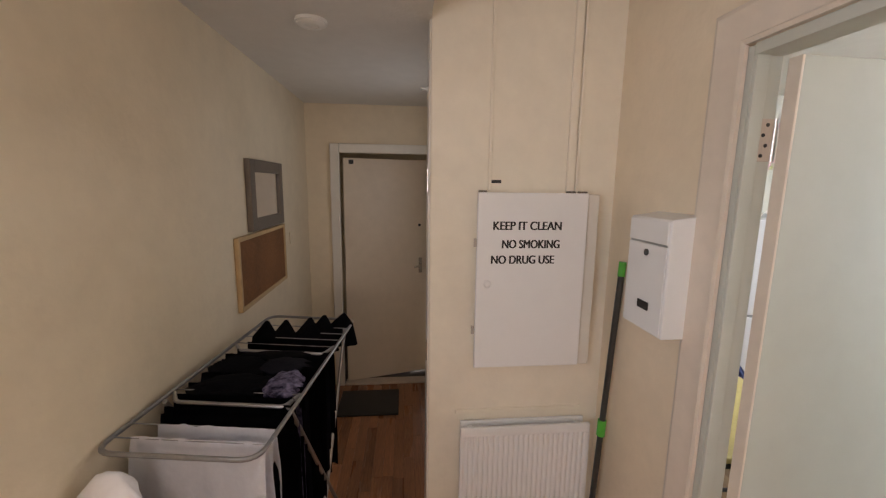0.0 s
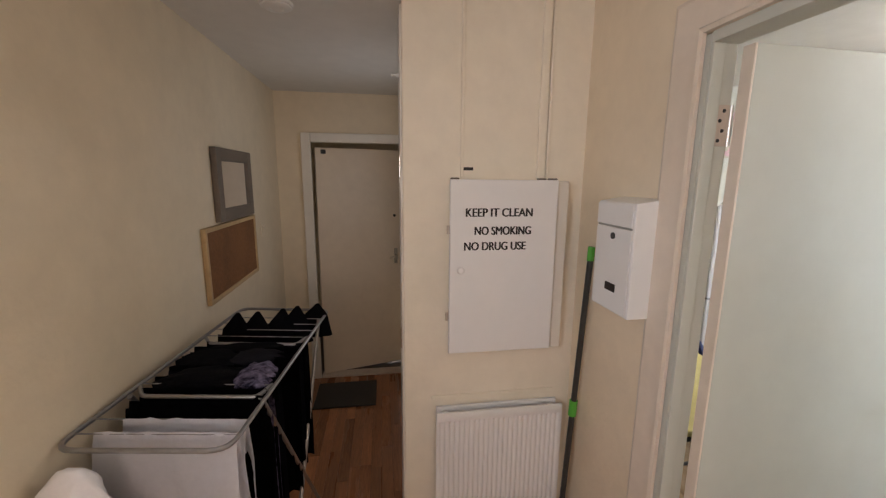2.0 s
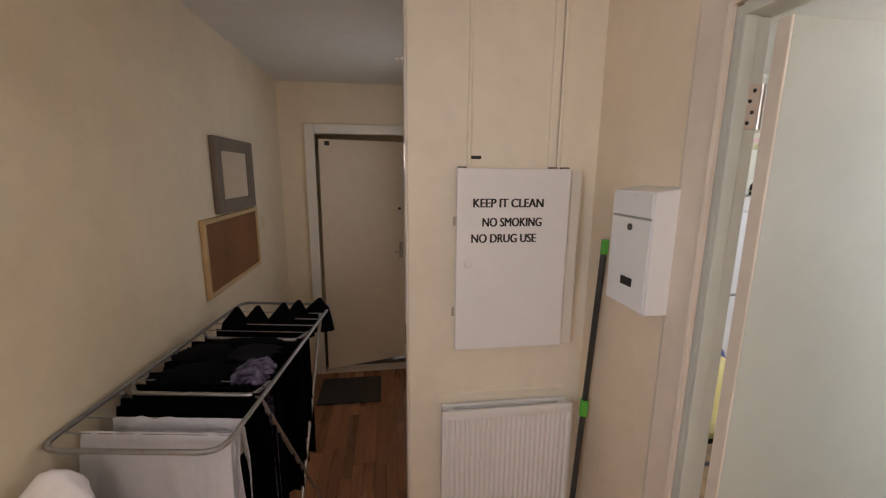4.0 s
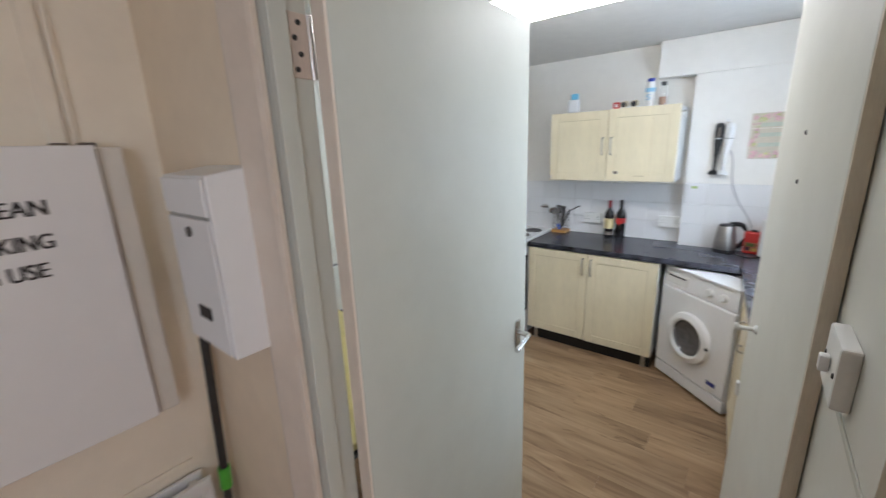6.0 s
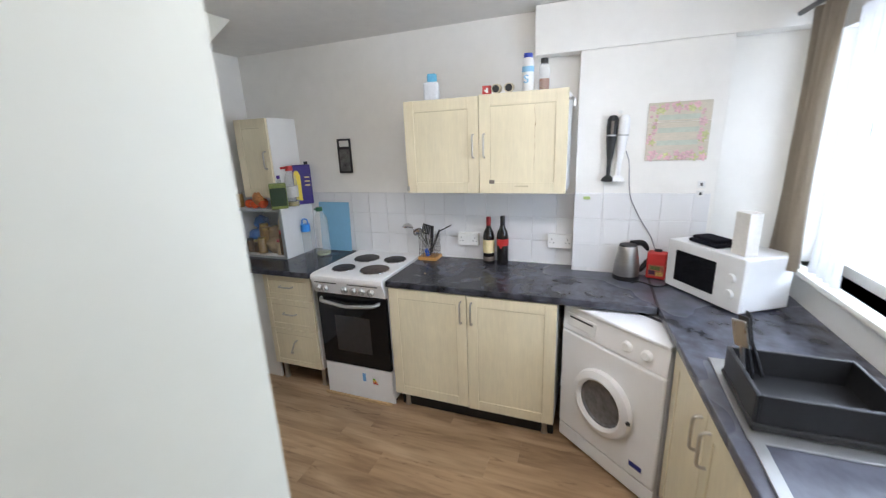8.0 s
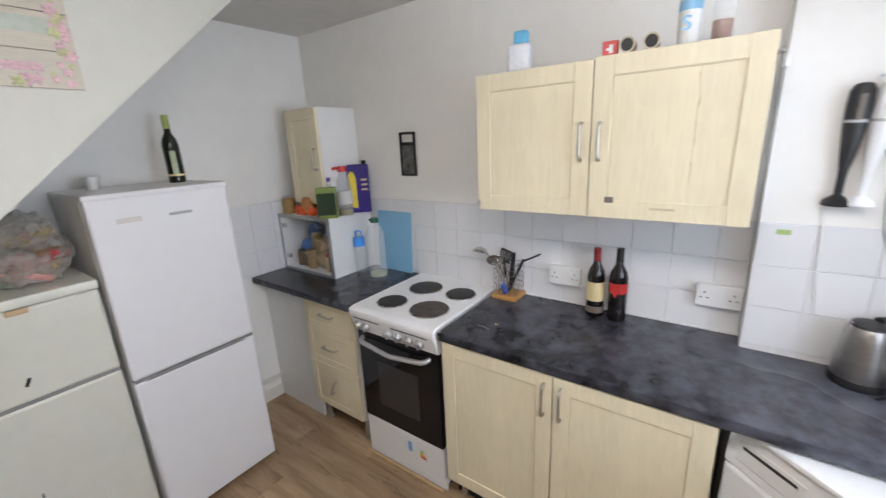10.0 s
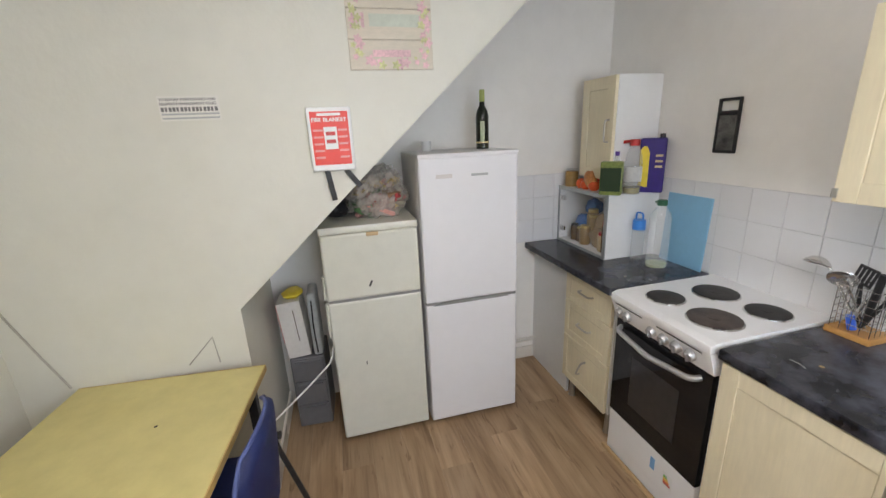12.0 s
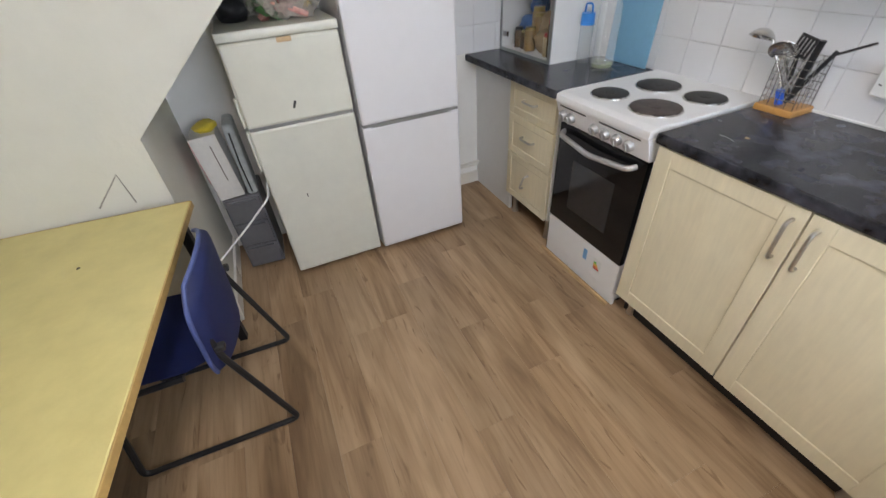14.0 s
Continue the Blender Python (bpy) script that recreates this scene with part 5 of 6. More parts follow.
part("jug", bm_lathe([(0.080, 0.026), (0.083, 0.04), (0.079, 0.10), (0.066, 0.18), (0.060, 0.215), (0.056, 0.222), (0, 0.222)], 36), M_KETTLE, kt)
part("lid", bm_lathe([(0.056, 0.222), (0.052, 0.232), (0.02, 0.238), (0, 0.238)], 28), M_BLACK, kt)
part("spout", moved(bm_extrude([(0.0, 0.0), (0.05, 0.0), (0.028, -0.07)], "y", -0.016, 0.016, 0.006), pose(0.045, 0, 0.222, 0, 0, 155) @ pose(0, 0, 0)), M_STEEL, kt).matrix_local = pose(-0.0, 0.0, 0.0, 0, 0, 130)
part("handle", bm_tube(rounded([(0.02, -0.03, 0.232), (0.045, -0.125, 0.228), (0.060, -0.180, 0.15), (0.048, -0.135, 0.05), (0.03, -0.075, 0.030)], 0.035, 6), 0.019, 12), M_BLACK, kt, "black plastic handle")
tagged(part("kettle_cable", bm_tube([(4.22 + 0.03 * math.sin(i * 0.7), 1.02 - 0.018 * i, 0.910) for i in range(12)], 0.004, 8), M_BLACK, smooth=80), "black kettle cable lying on the worktop", "cable")

bg = thing("food_packet", "red food packet with a picture panel", "packet", pose(4.350, 0.885, 0.905, 0, 0, -106))
part("pouch", bm_box(-0.052, 0.052, -0.026, 0.026, 0, 0.16, 0.012, 3), M_RED, bg)
part("picture_panel", bm_box(-0.040, 0.040, -0.0280, -0.0258, 0.02, 0.085, 0.001), material("printed_food_picture", (0.30, 0.10, 0.05), 0.4, var=0.8, scale=16, bump=0, second=(0.05, 0.02, 0.03)), bg, "yellow and purple printed panel")
for k, (x0, x1, z0, z1, mt) in enumerate(((-0.036, -0.004, 0.028, 0.052, "dark_plum_print"), (0.0, 0.036, 0.024, 0.046, "gold_print"), (-0.030, 0.02, 0.056, 0.078, "leaf_green_print"))):
    part("print_patch", bm_box(x0, x1, -0.0288, -0.0278, z0, z1, 0.0004), material(mt, ((0.06, 0.015, 0.05), (0.60, 0.40, 0.10), (0.10, 0.16, 0.04))[k], 0.4, var=0.5, scale=20, bump=0), bg)
part("scoop", bm_box(-0.02, 0.02, -0.012, 0.012, 0.157, 0.172, 0.005), M_BLACK, bg, "dark clip")

M_GREENGLASS = material("dark_green_bottle_glass", (0.008, 0.012, 0.006), 0.08, var=0.1, bump=0, coat=0.3)
M_WINE = material("black_wine_glass", (0.008, 0.006, 0.006), 0.07, var=0.1, bump=0, coat=0.3)


def bottle(name, label, m, r, h, glass, cap_mat, label_mat, neck=0.30, lab=(0.14, 0.46), group=""):
    b = thing(name, label, "bottle", m, group)
    s = 1 - neck
    part("glass", bm_lathe([(0, 0.0), (r * 0.95, 0), (r, 0.006), (r, h * (s - 0.10)), (r * 0.86, h * (s - 0.02)), (r * 0.42, h * (s + 0.08)), (r * 0.36, h * 0.96), (0, h * 0.96)], 28), glass, b)
    part("cap", bm_lathe([(r * 0.37, h * 0.80), (r * 0.41, h * 0.80), (r * 0.40, h), (0, h)], 20), cap_mat, b)
    part("paper_label", bm_lathe([(r + 0.0008, h * lab[0]), (r + 0.0012, h * lab[0]), (r + 0.0012, h * lab[1]), (r + 0.0008, h * lab[1])], 28), label_mat, b)
    return b


M_CREAMPAPER = material("cream_label_paper", (0.72, 0.60, 0.32), 0.6, var=0.06, scale=20, bump=0)
M_CAPSULE = material("dark_red_foil", (0.30, 0.03, 0.03), 0.35, 0.2, var=0.1, bump=0)
M_SILVER = material("silver_foil", (0.7, 0.7, 0.7), 0.3, 0.9, var=0.05, bump=0)
b1 = bottle("wine_bottle", "dark wine bottle with a cream label and red capsule", pose(4.425, 1.885, 0.905), 0.038, 0.315, M_WINE, M_CAPSULE, M_CREAMPAPER, lab=(0.24, 0.52), group="wine bottles on the worktop")
b2 = bottle("wine_bottle", "dark wine bottle with a red shield label", pose(4.42, 1.79, 0.905), 0.038, 0.325, M_WINE, M_BLACK, M_RED, lab=(0.40, 0.54), group="wine bottles on the worktop")
part("shield", moved(bm_extrude([(-0.02, 0.035), (0.02, 0.035), (0.02, 0.005), (0.0, -0.03), (-0.02, 0.005)], "y", -0.0015, 0.0015), pose(-0.0385, 0.004, 0.14, 0, 0, -90)), M_RED, b2, "red shield label")
part("foil_band", bm_lathe([(0.0395, 0.02), (0.0398, 0.02), (0.0398, 0.05), (0.0395, 0.05)], 28), M_GREYWOOD, b1, "grey lower label")

# utensil basket
ub = thing("utensil_holder", "wire utensil holder on a square wooden base", "utensil holder", pose(4.425, 2.318, 0.905))
part("base", bm_box(-0.062, 0.062, -0.068, 0.068, 0, 0.024, 0.004), material("orange_pine", (0.55, 0.28, 0.08), 0.45, var=0.12, scale=6), ub)
for k in range(6):
    z = 0.05 + 0.027 * k
    part("wire_ring", bm_tube([(-0.052, -0.058, z), (0.052, -0.058, z), (0.052, 0.058, z), (-0.052, 0.058, z)], 0.0016, 6, True), M_CHROME, ub)
for k in range(20):
    side, u = k // 5, (k % 5) / 4 - 0.5
    x, y = ((-0.052, u * 0.116), (0.052, u * 0.116), (u * 0.104, -0.058), (u * 0.104, 0.058))[side]
    part("wire_upright", bm_tube([(x, y, 0.02), (x, y, 0.187)], 0.0014, 6), M_CHROME, ub)


def utensil(name, label, foot, tip, mat, head, r=0.005):
    u = thing(name, label, "utensil", None, "tools in the utensil holder")
    foot, tip = Vector(foot), Vector(tip)
    part("shaft", bm_tube([foot, tip], r, 10), mat, u)
    if head:
        hm, hmat = head
        part("head", hm, hmat, u)
    return u


def dished(r, depth=0.35):
    return bm_lathe([(0, -r * depth), (r * 0.5, -r * depth * 0.8), (r * 0.85, -r * depth * 0.35), (r, 0), (r * 0.97, 0.002), (r * 0.8, -r * depth * 0.3), (0, -r * depth * 0.85)], 24)


UB = Vector((4.425, 2.318, 0.935))
utensil("ladle", "polished steel ladle hooked over the holder's rim", UB + Vector((0.0, 0.0, 0)), UB + Vector((-0.03, 0.115, 0.205)), M_CHROME, (moved(dished(0.043, 0.7), pose(4.39, 2.465, 1.135, 180, 20, 0)), M_CHROME))
utensil("serving_spoon", "large polished steel serving spoon", UB + Vector((0.01, -0.01, 0)), UB + Vector((-0.035, 0.055, 0.17)), M_CHROME, (moved(dished(0.045, 0.4), pose(4.385, 2.375, 1.105, 160, 50, 0)), M_CHROME))
utensil("spatula", "grey steel slotted turner standing in the holder", UB + Vector((0.02, 0.02, 0)), UB + Vector((0.035, 0.045, 0.15)), M_BLACK,
        (moved(bm_join(*[bm_box(-0.002, 0.002, -0.030 + 0.013 * k, -0.022 + 0.013 * k, 0.008, 0.062) for k in range(5)], bm_box(-0.002, 0.002, -0.030, 0.030, 0, 0.009), bm_box(-0.002, 0.002, -0.030, 0.030, 0.061, 0.070)), pose(4.46, 2.363, 1.078, 14, 0, 0)), M_GREY), 0.007)
utensil("knife", "kitchen knife with a black plastic handle", UB + Vector((0.0, -0.01, 0.02)), UB + Vector((-0.005, -0.03, 0.21)), M_BLACK, None, 0.011)
utensil("fish_slice", "black plastic turner leaning out of the holder", UB + Vector((0.0, 0.0, 0)), UB + Vector((-0.01, -0.085, 0.185)), M_BLACK, (moved(bm_box(-0.018, 0.018, -0.004, 0.004, 0, 0.10, 0.004), pose(4.413, 2.236, 1.11, 62, 0, 0)), M_BLACK), 0.007)
utensil("whisk", "steel whisk handle standing in the holder", UB + Vector((-0.02, 0.02, 0)), UB + Vector((-0.04, -0.02, 0.12)), M_STEEL, None, 0.006)
utensil("peeler", "blue-handled peeler standing in the holder", UB + Vector((-0.035, 0.0, 0.0)), UB + Vector((-0.04, 0.012, 0.05)), material("blue_plastic", (0.03, 0.12, 0.60), 0.4, var=0.08, bump=0), None, 0.013)

# glass-fronted cabinet standing on the short worktop
gc = thing("glass_cabinet", "small white open-fronted cabinet full of groceries", "cabinet", pose(4.155, 3.885, 0.905, 0, 0, EAST))
for nm, bx in (("top", (0, 0.52, 0.0, 0.34, 0.362, 0.38)), ("bottom", (0, 0.52, 0.0, 0.34, 0.0, 0.018)), ("side", (0, 0.018, 0.0, 0.34, 0.018, 0.362)), ("side", (0.502, 0.52, 0.0, 0.34, 0.018, 0.362)), ("back", (0.018, 0.502, 0.33, 0.34, 0.018, 0.362))):
    part(nm, bm_box(*bx, 0.001), M_PLASTIC, gc)
part("front_trim", bm_join(bm_box(0, 0.52, -0.006, 0.0, 0.358, 0.38), bm_box(0, 0.52, -0.006, 0, 0, 0.016), bm_box(0, 0.014, -0.006, 0, 0.016, 0.358), bm_box(0.495, 0.52, -0.006, 0, 0.016, 0.358)), M_FRONT, gc, "grey metal front trim")
pane = part("glass_door", bm_box(0.014, 0.495, -0.0045, -0.0015, 0.016, 0.358), material("smoky_door_glass", (0.55, 0.60, 0.60), 0.05, var=0.0, bump=0, alpha=0.05), gc, "clear glass door")
pane.visible_shadow = False
for z in (0.09, 0.30):
    part("hinge", bm_box(0.02, 0.06, 0.0, 0.02, z - 0.014, z + 0.014, 0.003), M_STEEL, gc)


def jar(name, label, m, r, h, body, lid, category="jar"):
    j = thing(name, label, category, m, "groceries in the glass cabinet")
    part("body", bm_lathe([(0, 0), (r * 0.96, 0), (r, 0.006), (r, h * 0.8), (r * 0.82, h * 0.88), (0, h * 0.88)], 22), body, j)
    part("lid", bm_lathe([(0, h * 0.86), (r * 0.86, h * 0.86), (r * 0.86, h), (0, h)], 22), lid, j)
    return j


M_HONEY = material("honey_brown_contents", (0.33, 0.20, 0.06), 0.3, var=0.15, scale=12, bump=0)
M_BROWNJAR = material("brown_spice", (0.16, 0.09, 0.035), 0.25, var=0.3, scale=14, bump=0)
M_GOLD = material("gold_lid", (0.55, 0.40, 0.14), 0.3, 0.8, var=0.08, bump=0)
M_KRAFT = material("kraft_paper_bag", (0.47, 0.34, 0.19), 0.7, var=0.15, scale=9, bump=0.2, bump_scale=60)
M_BLUEBOX = material("blue_card", (0.06, 0.20, 0.55), 0.5, var=0.2, scale=8, bump=0)
M_OLIVE = material("olive_green_print", (0.20, 0.24, 0.06), 0.4, var=0.5, scale=14, bump=0, second=(0.02, 0.05, 0.015))
Z0 = 0.9235
M_CREAMJAR_BAG = material("cream_paper_bag", (0.62, 0.52, 0.36), 0.7, var=0.15, scale=9, bump=0.2, bump_scale=60)
jar("jar", "brown spice jar with a gold lid", pose(4.23, 3.72, Z0), 0.032, 0.10, M_BROWNJAR, M_GOLD)
jar("jar", "small sauce bottle with a red lid", pose(4.21, 3.44, Z0), 0.026, 0.19, M_BROWNJAR, M_RED)
jar("jar", "small green jar with a brown lid", pose(4.20, 3.40, Z0), 0.020, 0.12, M_GREEN, M_KRAFT)

tagged(part("grocery_box", bm_box(4.26, 4.42, 3.58, 3.86, Z0, Z0 + 0.055, 0.006), material("white_card", (0.65, 0.66, 0.66), 0.6, var=0.08, scale=9)), "flat white grocery box in the glass cabinet", "box")
tagged(part("jar", bm_lathe([(0, 0), (0.036, 0), (0.036, 0.10), (0, 0.10)], 20), M_BROWNJAR), "brown jar at the back of the glass cabinet", "jar").matrix_world = pose(4.32, 3.62, Z0 + 0.055)


def crumpled(rx, ry, rz, seed, rough=0.25, n=3):
    bm = bmesh.new()
    bmesh.ops.create_icosphere(bm, subdivisions=n, radius=1)
    for v in bm.verts:
        d = 1 + rough * noise.noise(v.co * 1.8 + Vector((seed, 0, 0))) + rough * 0.5 * noise.noise(v.co * 5 + Vector((0, seed, 0)))
        v.co = Vector((v.co.x * rx * d, v.co.y * ry * d, max(-1.0, v.co.z * 1.15 * d) * rz + rz))
    return bm


tagged(part("paper_bag", moved(crumpled(0.055, 0.085, 0.055, 3), pose(4.25, 3.55, Z0)), M_KRAFT, smooth=50), "crumpled brown food bag in the glass cabinet", "food bag")
tagged(part("paper_bag", moved(crumpled(0.04, 0.05, 0.13, 7), pose(4.30, 3.50, Z0)), M_CREAMJAR_BAG, smooth=50), "tall cream paper food bag in the glass cabinet", "food bag")

tagged(part("food_bag", moved(crumpled(0.06, 0.075, 0.055, 14, 0.3), pose(4.30, 3.775, Z0 + 0.055)), M_BLUEBOX, smooth=50), "crumpled blue food bag in the glass cabinet", "food bag")
M_CREAMJAR = material("cream_jar_contents", (0.66, 0.52, 0.30), 0.3, var=0.2, scale=14, bump=0)
jar("jar", "cream jar with a red lid", pose(4.215, 3.475, Z0), 0.030, 0.115, M_CREAMJAR, M_RED)
jar("jar", "amber jar with a gold lid", pose(4.215, 3.655, Z0), 0.034, 0.125, M_HONEY, M_GOLD)
jar("jar", "tall cream bottle with a blue lid", pose(4.33, 3.44, Z0), 0.030, 0.24, M_CREAMJAR, M_BLUEBOX)
jar("jar", "honey jar with a gold lid", pose(4.275, 3.655, Z0 + 0.055), 0.036, 0.135, M_HONEY, M_GOLD)
tagged(part("food_bag", moved(crumpled(0.035, 0.045, 0.10, 17, 0.3), pose(4.33, 3.535, Z0)), M_CREAMJAR, smooth=50), "tall cream food bag in the glass cabinet", "food bag")

jar("jar", "squat amber jar with a gold lid", pose(4.30, 3.70, Z0 + 0.055), 0.038, 0.16, M_HONEY, M_GOLD)
jar("jar", "clear spice jar with a dark lid", pose(4.22, 3.78, Z0), 0.026, 0.11, M_BROWNJAR, M_BLACK)
jar("jar", "slim green sauce bottle with a yellow lid", pose(4.255, 3.415, Z0), 0.022, 0.22, M_GREEN, M_YEL)
tagged(part("food_bag", moved(crumpled(0.05, 0.07, 0.07, 41, 0.3), pose(4.31, 3.60, Z0 + 0.056)), M_KRAFT, smooth=50), "brown food bag heaped in the glass cabinet", "food bag")
tagged(part("food_bag", moved(crumpled(0.05, 0.06, 0.05, 43, 0.3), pose(4.36, 3.78, Z0 + 0.16)), M_BLUEBOX, smooth=50), "blue food bag on top of the heap in the glass cabinet", "food bag")

# on top of the glass cabinet
ZT = 1.285
M_CLEAR = material("clear_plastic", (0.86, 0.89, 0.88), 0.08, var=0.0, bump=0.0, alpha=0.22)
j = jar("jar", "glass jar of brown powder with a clear lid", pose(4.20, 3.815, ZT), 0.042, 0.115, M_HONEY, M_CLEAR)
M_TOMATO = material("tomato_red_skin", (0.72, 0.10, 0.02), 0.3, var=0.15, scale=12, bump=0)
for k, (x, y, r) in enumerate(((4.20, 3.70, 0.036), (4.235, 3.66, 0.036), (4.19, 3.64, 0.034), (4.23, 3.60, 0.040), (4.20, 3.57, 0.036))):
    tagged(part("tomato", moved(bm_lathe([(0.004, r * 0.2), (r * 0.55, 0.0), (r * 0.95, r * 0.5), (r, r * 0.9), (r * 0.8, r * 1.45), (r * 0.35, r * 1.68), (0, r * 1.55)], 18), pose(x, y, ZT)), M_TOMATO), "ripe red tomato on the glass cabinet", "tomato", "tomatoes on the glass cabinet")
tagged(part("snack_bag", moved(crumpled(0.03, 0.05, 0.045, 5), pose(4.19, 3.60, ZT + 0.02)), material("orange_net_bag", (0.75, 0.30, 0.10), 0.5, var=0.3, scale=14), smooth=50), "small orange food bag on the glass cabinet", "food bag")

oc = thing("oil_can", "square green olive oil can with a dark label", "can", pose(4.178, 3.388, ZT, 0, 0, -46))
part("body", bm_box(-0.058, 0.058, -0.032, 0.032, 0, 0.185, 0.008), M_OLIVE, oc)
part("front_label", bm_box(-0.053, 0.053, -0.0342, -0.0318, 0.022, 0.152, 0.001), material("dark_green_label", (0.012, 0.035, 0.012), 0.4, bump=0), oc, "dark green label")
ob = thing("squash_bottle", "empty clear plastic bottle with a purple cap", "bottle", pose(4.224, 3.411, ZT))
part("body", bm_lathe([(0, 0), (0.017, 0), (0.018, 0.16), (0.015, 0.20), (0.010, 0.215), (0, 0.215)], 22), M_CLEAR, ob)
part("cap", bm_lathe([(0, 0.213), (0.012, 0.213), (0.012, 0.236), (0, 0.236)], 16), material("purple_cap", (0.10, 0.04, 0.30), 0.4, bump=0), ob)
sb = thing("oil_bottle", "clear plastic oil bottle with a red pourer cap", "bottle", pose(4.302, 3.372, ZT))
part("body", bm_lathe([(0, 0), (0.045, 0), (0.047, 0.05), (0.047, 0.17), (0.040, 0.22), (0.022, 0.255), (0.02, 0.27), (0, 0.27)], 24), M_CLEAR, sb)
part("oil", bm_lathe([(0, 0.003), (0.042, 0.003), (0.044, 0.035), (0, 0.035)], 24), material("pale_oil", (0.45, 0.36, 0.08), 0.1, var=0.05, bump=0, alpha=0.7), sb, "a little oil left")
part("paper_label", bm_lathe([(0.0477, 0.07), (0.0480, 0.07), (0.0480, 0.15), (0.0477, 0.15)], 24), material("white_label_paper", (0.7, 0.7, 0.68), 0.5, var=0.08, scale=20, alpha=0.8), sb)
part("cap", bm_join(bm_lathe([(0, 0.265), (0.027, 0.265), (0.025, 0.298), (0, 0.298)], 18), bm_tube([(0.0, 0.02, 0.288), (-0.03, 0.055, 0.284)], 0.008, 8)), M_RED, sb, "red pourer cap")
M_PURPLE = material("purple_printed_tin", (0.035, 0.018, 0.20), 0.3, var=0.12, scale=6, bump=0)
pt = thing("oil_tin", "tall purple oil tin with a yellow panel", "tin", pose(4.418, 3.362, ZT, 0, 0, -45))
part("body", bm_box(-0.066, 0.066, -0.032, 0.032, 0, 0.30, 0.008), M_PURPLE, pt)
part("yellow_panel", bm_extrude([(-0.062, 0.04), (-0.014, 0.03), (-0.014, 0.22), (-0.028, 0.255), (-0.046, 0.26), (-0.062, 0.235)], "y", -0.0345, -0.032), M_YEL, pt, "yellow printed panel")
for k in range(3):
    part("print_bar", bm_box(0.016, 0.052, -0.0335, -0.032, 0.20 - 0.03 * k, 0.212 - 0.03 * k), M_CREAMPAPER, pt, "line of pale print")
part("cap", moved(bm_lathe([(0, 0), (0.014, 0), (0.014, 0.022), (0, 0.022)], 14), pose(0.04, 0, 0.30)), M_BLACK, pt)

# beside the glass cabinet
M_SKYBLUE = material("translucent_blue_board", (0.24, 0.50, 0.70), 0.35, var=0.03, bump=0.02)
tagged(part("chopping_board", moved(bm_box(-0.14, 0.14, -0.004, 0.004, 0, 0.385, 0.003), pose(4.466, 3.145, 0.906, -3.0, 0, -90)), M_SKYBLUE), "pale blue plastic chopping board leaning on the tiles", "chopping board")
wb = thing("water_bottle", "clear drinking bottle with a blue carry cap", "bottle", pose(4.33, 3.315, 0.905))
part("body", bm_lathe([(0, 0), (0.032, 0), (0.034, 0.01), (0.034, 0.18), (0.028, 0.19), (0, 0.19)], 22), M_CLEAR, wb)
M_CAP = material("bright_blue_cap", (0.04, 0.26, 0.72), 0.35, var=0.05, bump=0)
part("cap", bm_lathe([(0.03, 0.18), (0.036, 0.18), (0.034, 0.235), (0, 0.235)], 22), M_CAP, wb)
part("carry_loop", bm_tube(rounded([(0, -0.028, 0.225), (0, -0.024, 0.275), (0, 0.024, 0.275), (0, 0.028, 0.225)], 0.015), 0.005, 8), M_CAP, wb)
gb = thing("plastic_bottle", "large ribbed clear plastic bottle with a green cap", "bottle", pose(4.34, 3.175, 0.905))
prof = [(0, 0), (0.05, 0), (0.056, 0.01)]
for k in range(9):
    prof += [(0.056, 0.04 + 0.024 * k), (0.052, 0.052 + 0.024 * k)]
prof += [(0.055, 0.265), (0.045, 0.30), (0.022, 0.335), (0.02, 0.345), (0, 0.345)]
part("body", bm_lathe(prof, 24), material("ribbed_clear_plastic", (0.88, 0.91, 0.90), 0.10, var=0.0, bump=0.0, alpha=0.24), gb)
part("residue", bm_lathe([(0, 0.003), (0.05, 0.003), (0.053, 0.02), (0, 0.02)], 24), material("pale_green_residue", (0.48, 0.55, 0.28), 0.2, var=0.1, bump=0, alpha=0.6), gb, "pale green residue")
part("cap", bm_join(bm_lathe([(0, 0.34), (0.026, 0.34), (0.024, 0.368), (0, 0.368)], 18), bm_tube([(0, 0.02, 0.35), (0, 0.045, 0.352)], 0.006, 8)), material("dark_green_cap", (0.01, 0.10, 0.04), 0.4, bump=0), gb)

# ---- on the walls ----
gr = thing("grater", "flat steel grater with a black surround hung on the wall", "grater", pose(4.4985, 2.998, 1.512, 0, 0, EAST) @ Matrix.Diagonal((1.1, 1, 1.06, 1)))
part("blade", bm_box(-0.042, 0.042, -0.012, -0.006, 0.012, 0.165), material("perforated_steel", (0.17, 0.165, 0.16), 0.4, 0.7, var=0.5, scale=70, bump=0.3, bump_scale=300), gr)
part("surround", bm_join(bm_box(-0.052, -0.040, -0.016, -0.002, 0, 0.235, 0.004), bm_box(0.040, 0.052, -0.016, -0.002, 0, 0.235, 0.004), bm_box(-0.04, 0.04, -0.016, -0.002, 0, 0.014, 0.003), bm_box(-0.04, 0.04, -0.016, -0.002, 0.163, 0.182, 0.003), bm_box(-0.04, 0.04, -0.016, -0.002, 0.222, 0.235, 0.003)), M_BLACK, gr)
tagged(part("wall_hook", moved(bm_lathe([(0, 0), (0.010, 0), (0.008, 0.015), (0.012, 0.02), (0, 0.022)], 14), pose(TILE_X, 2.355, 1.50, 0, -90, 0)), M_RED), "small red and steel hook on the wall", "hook")


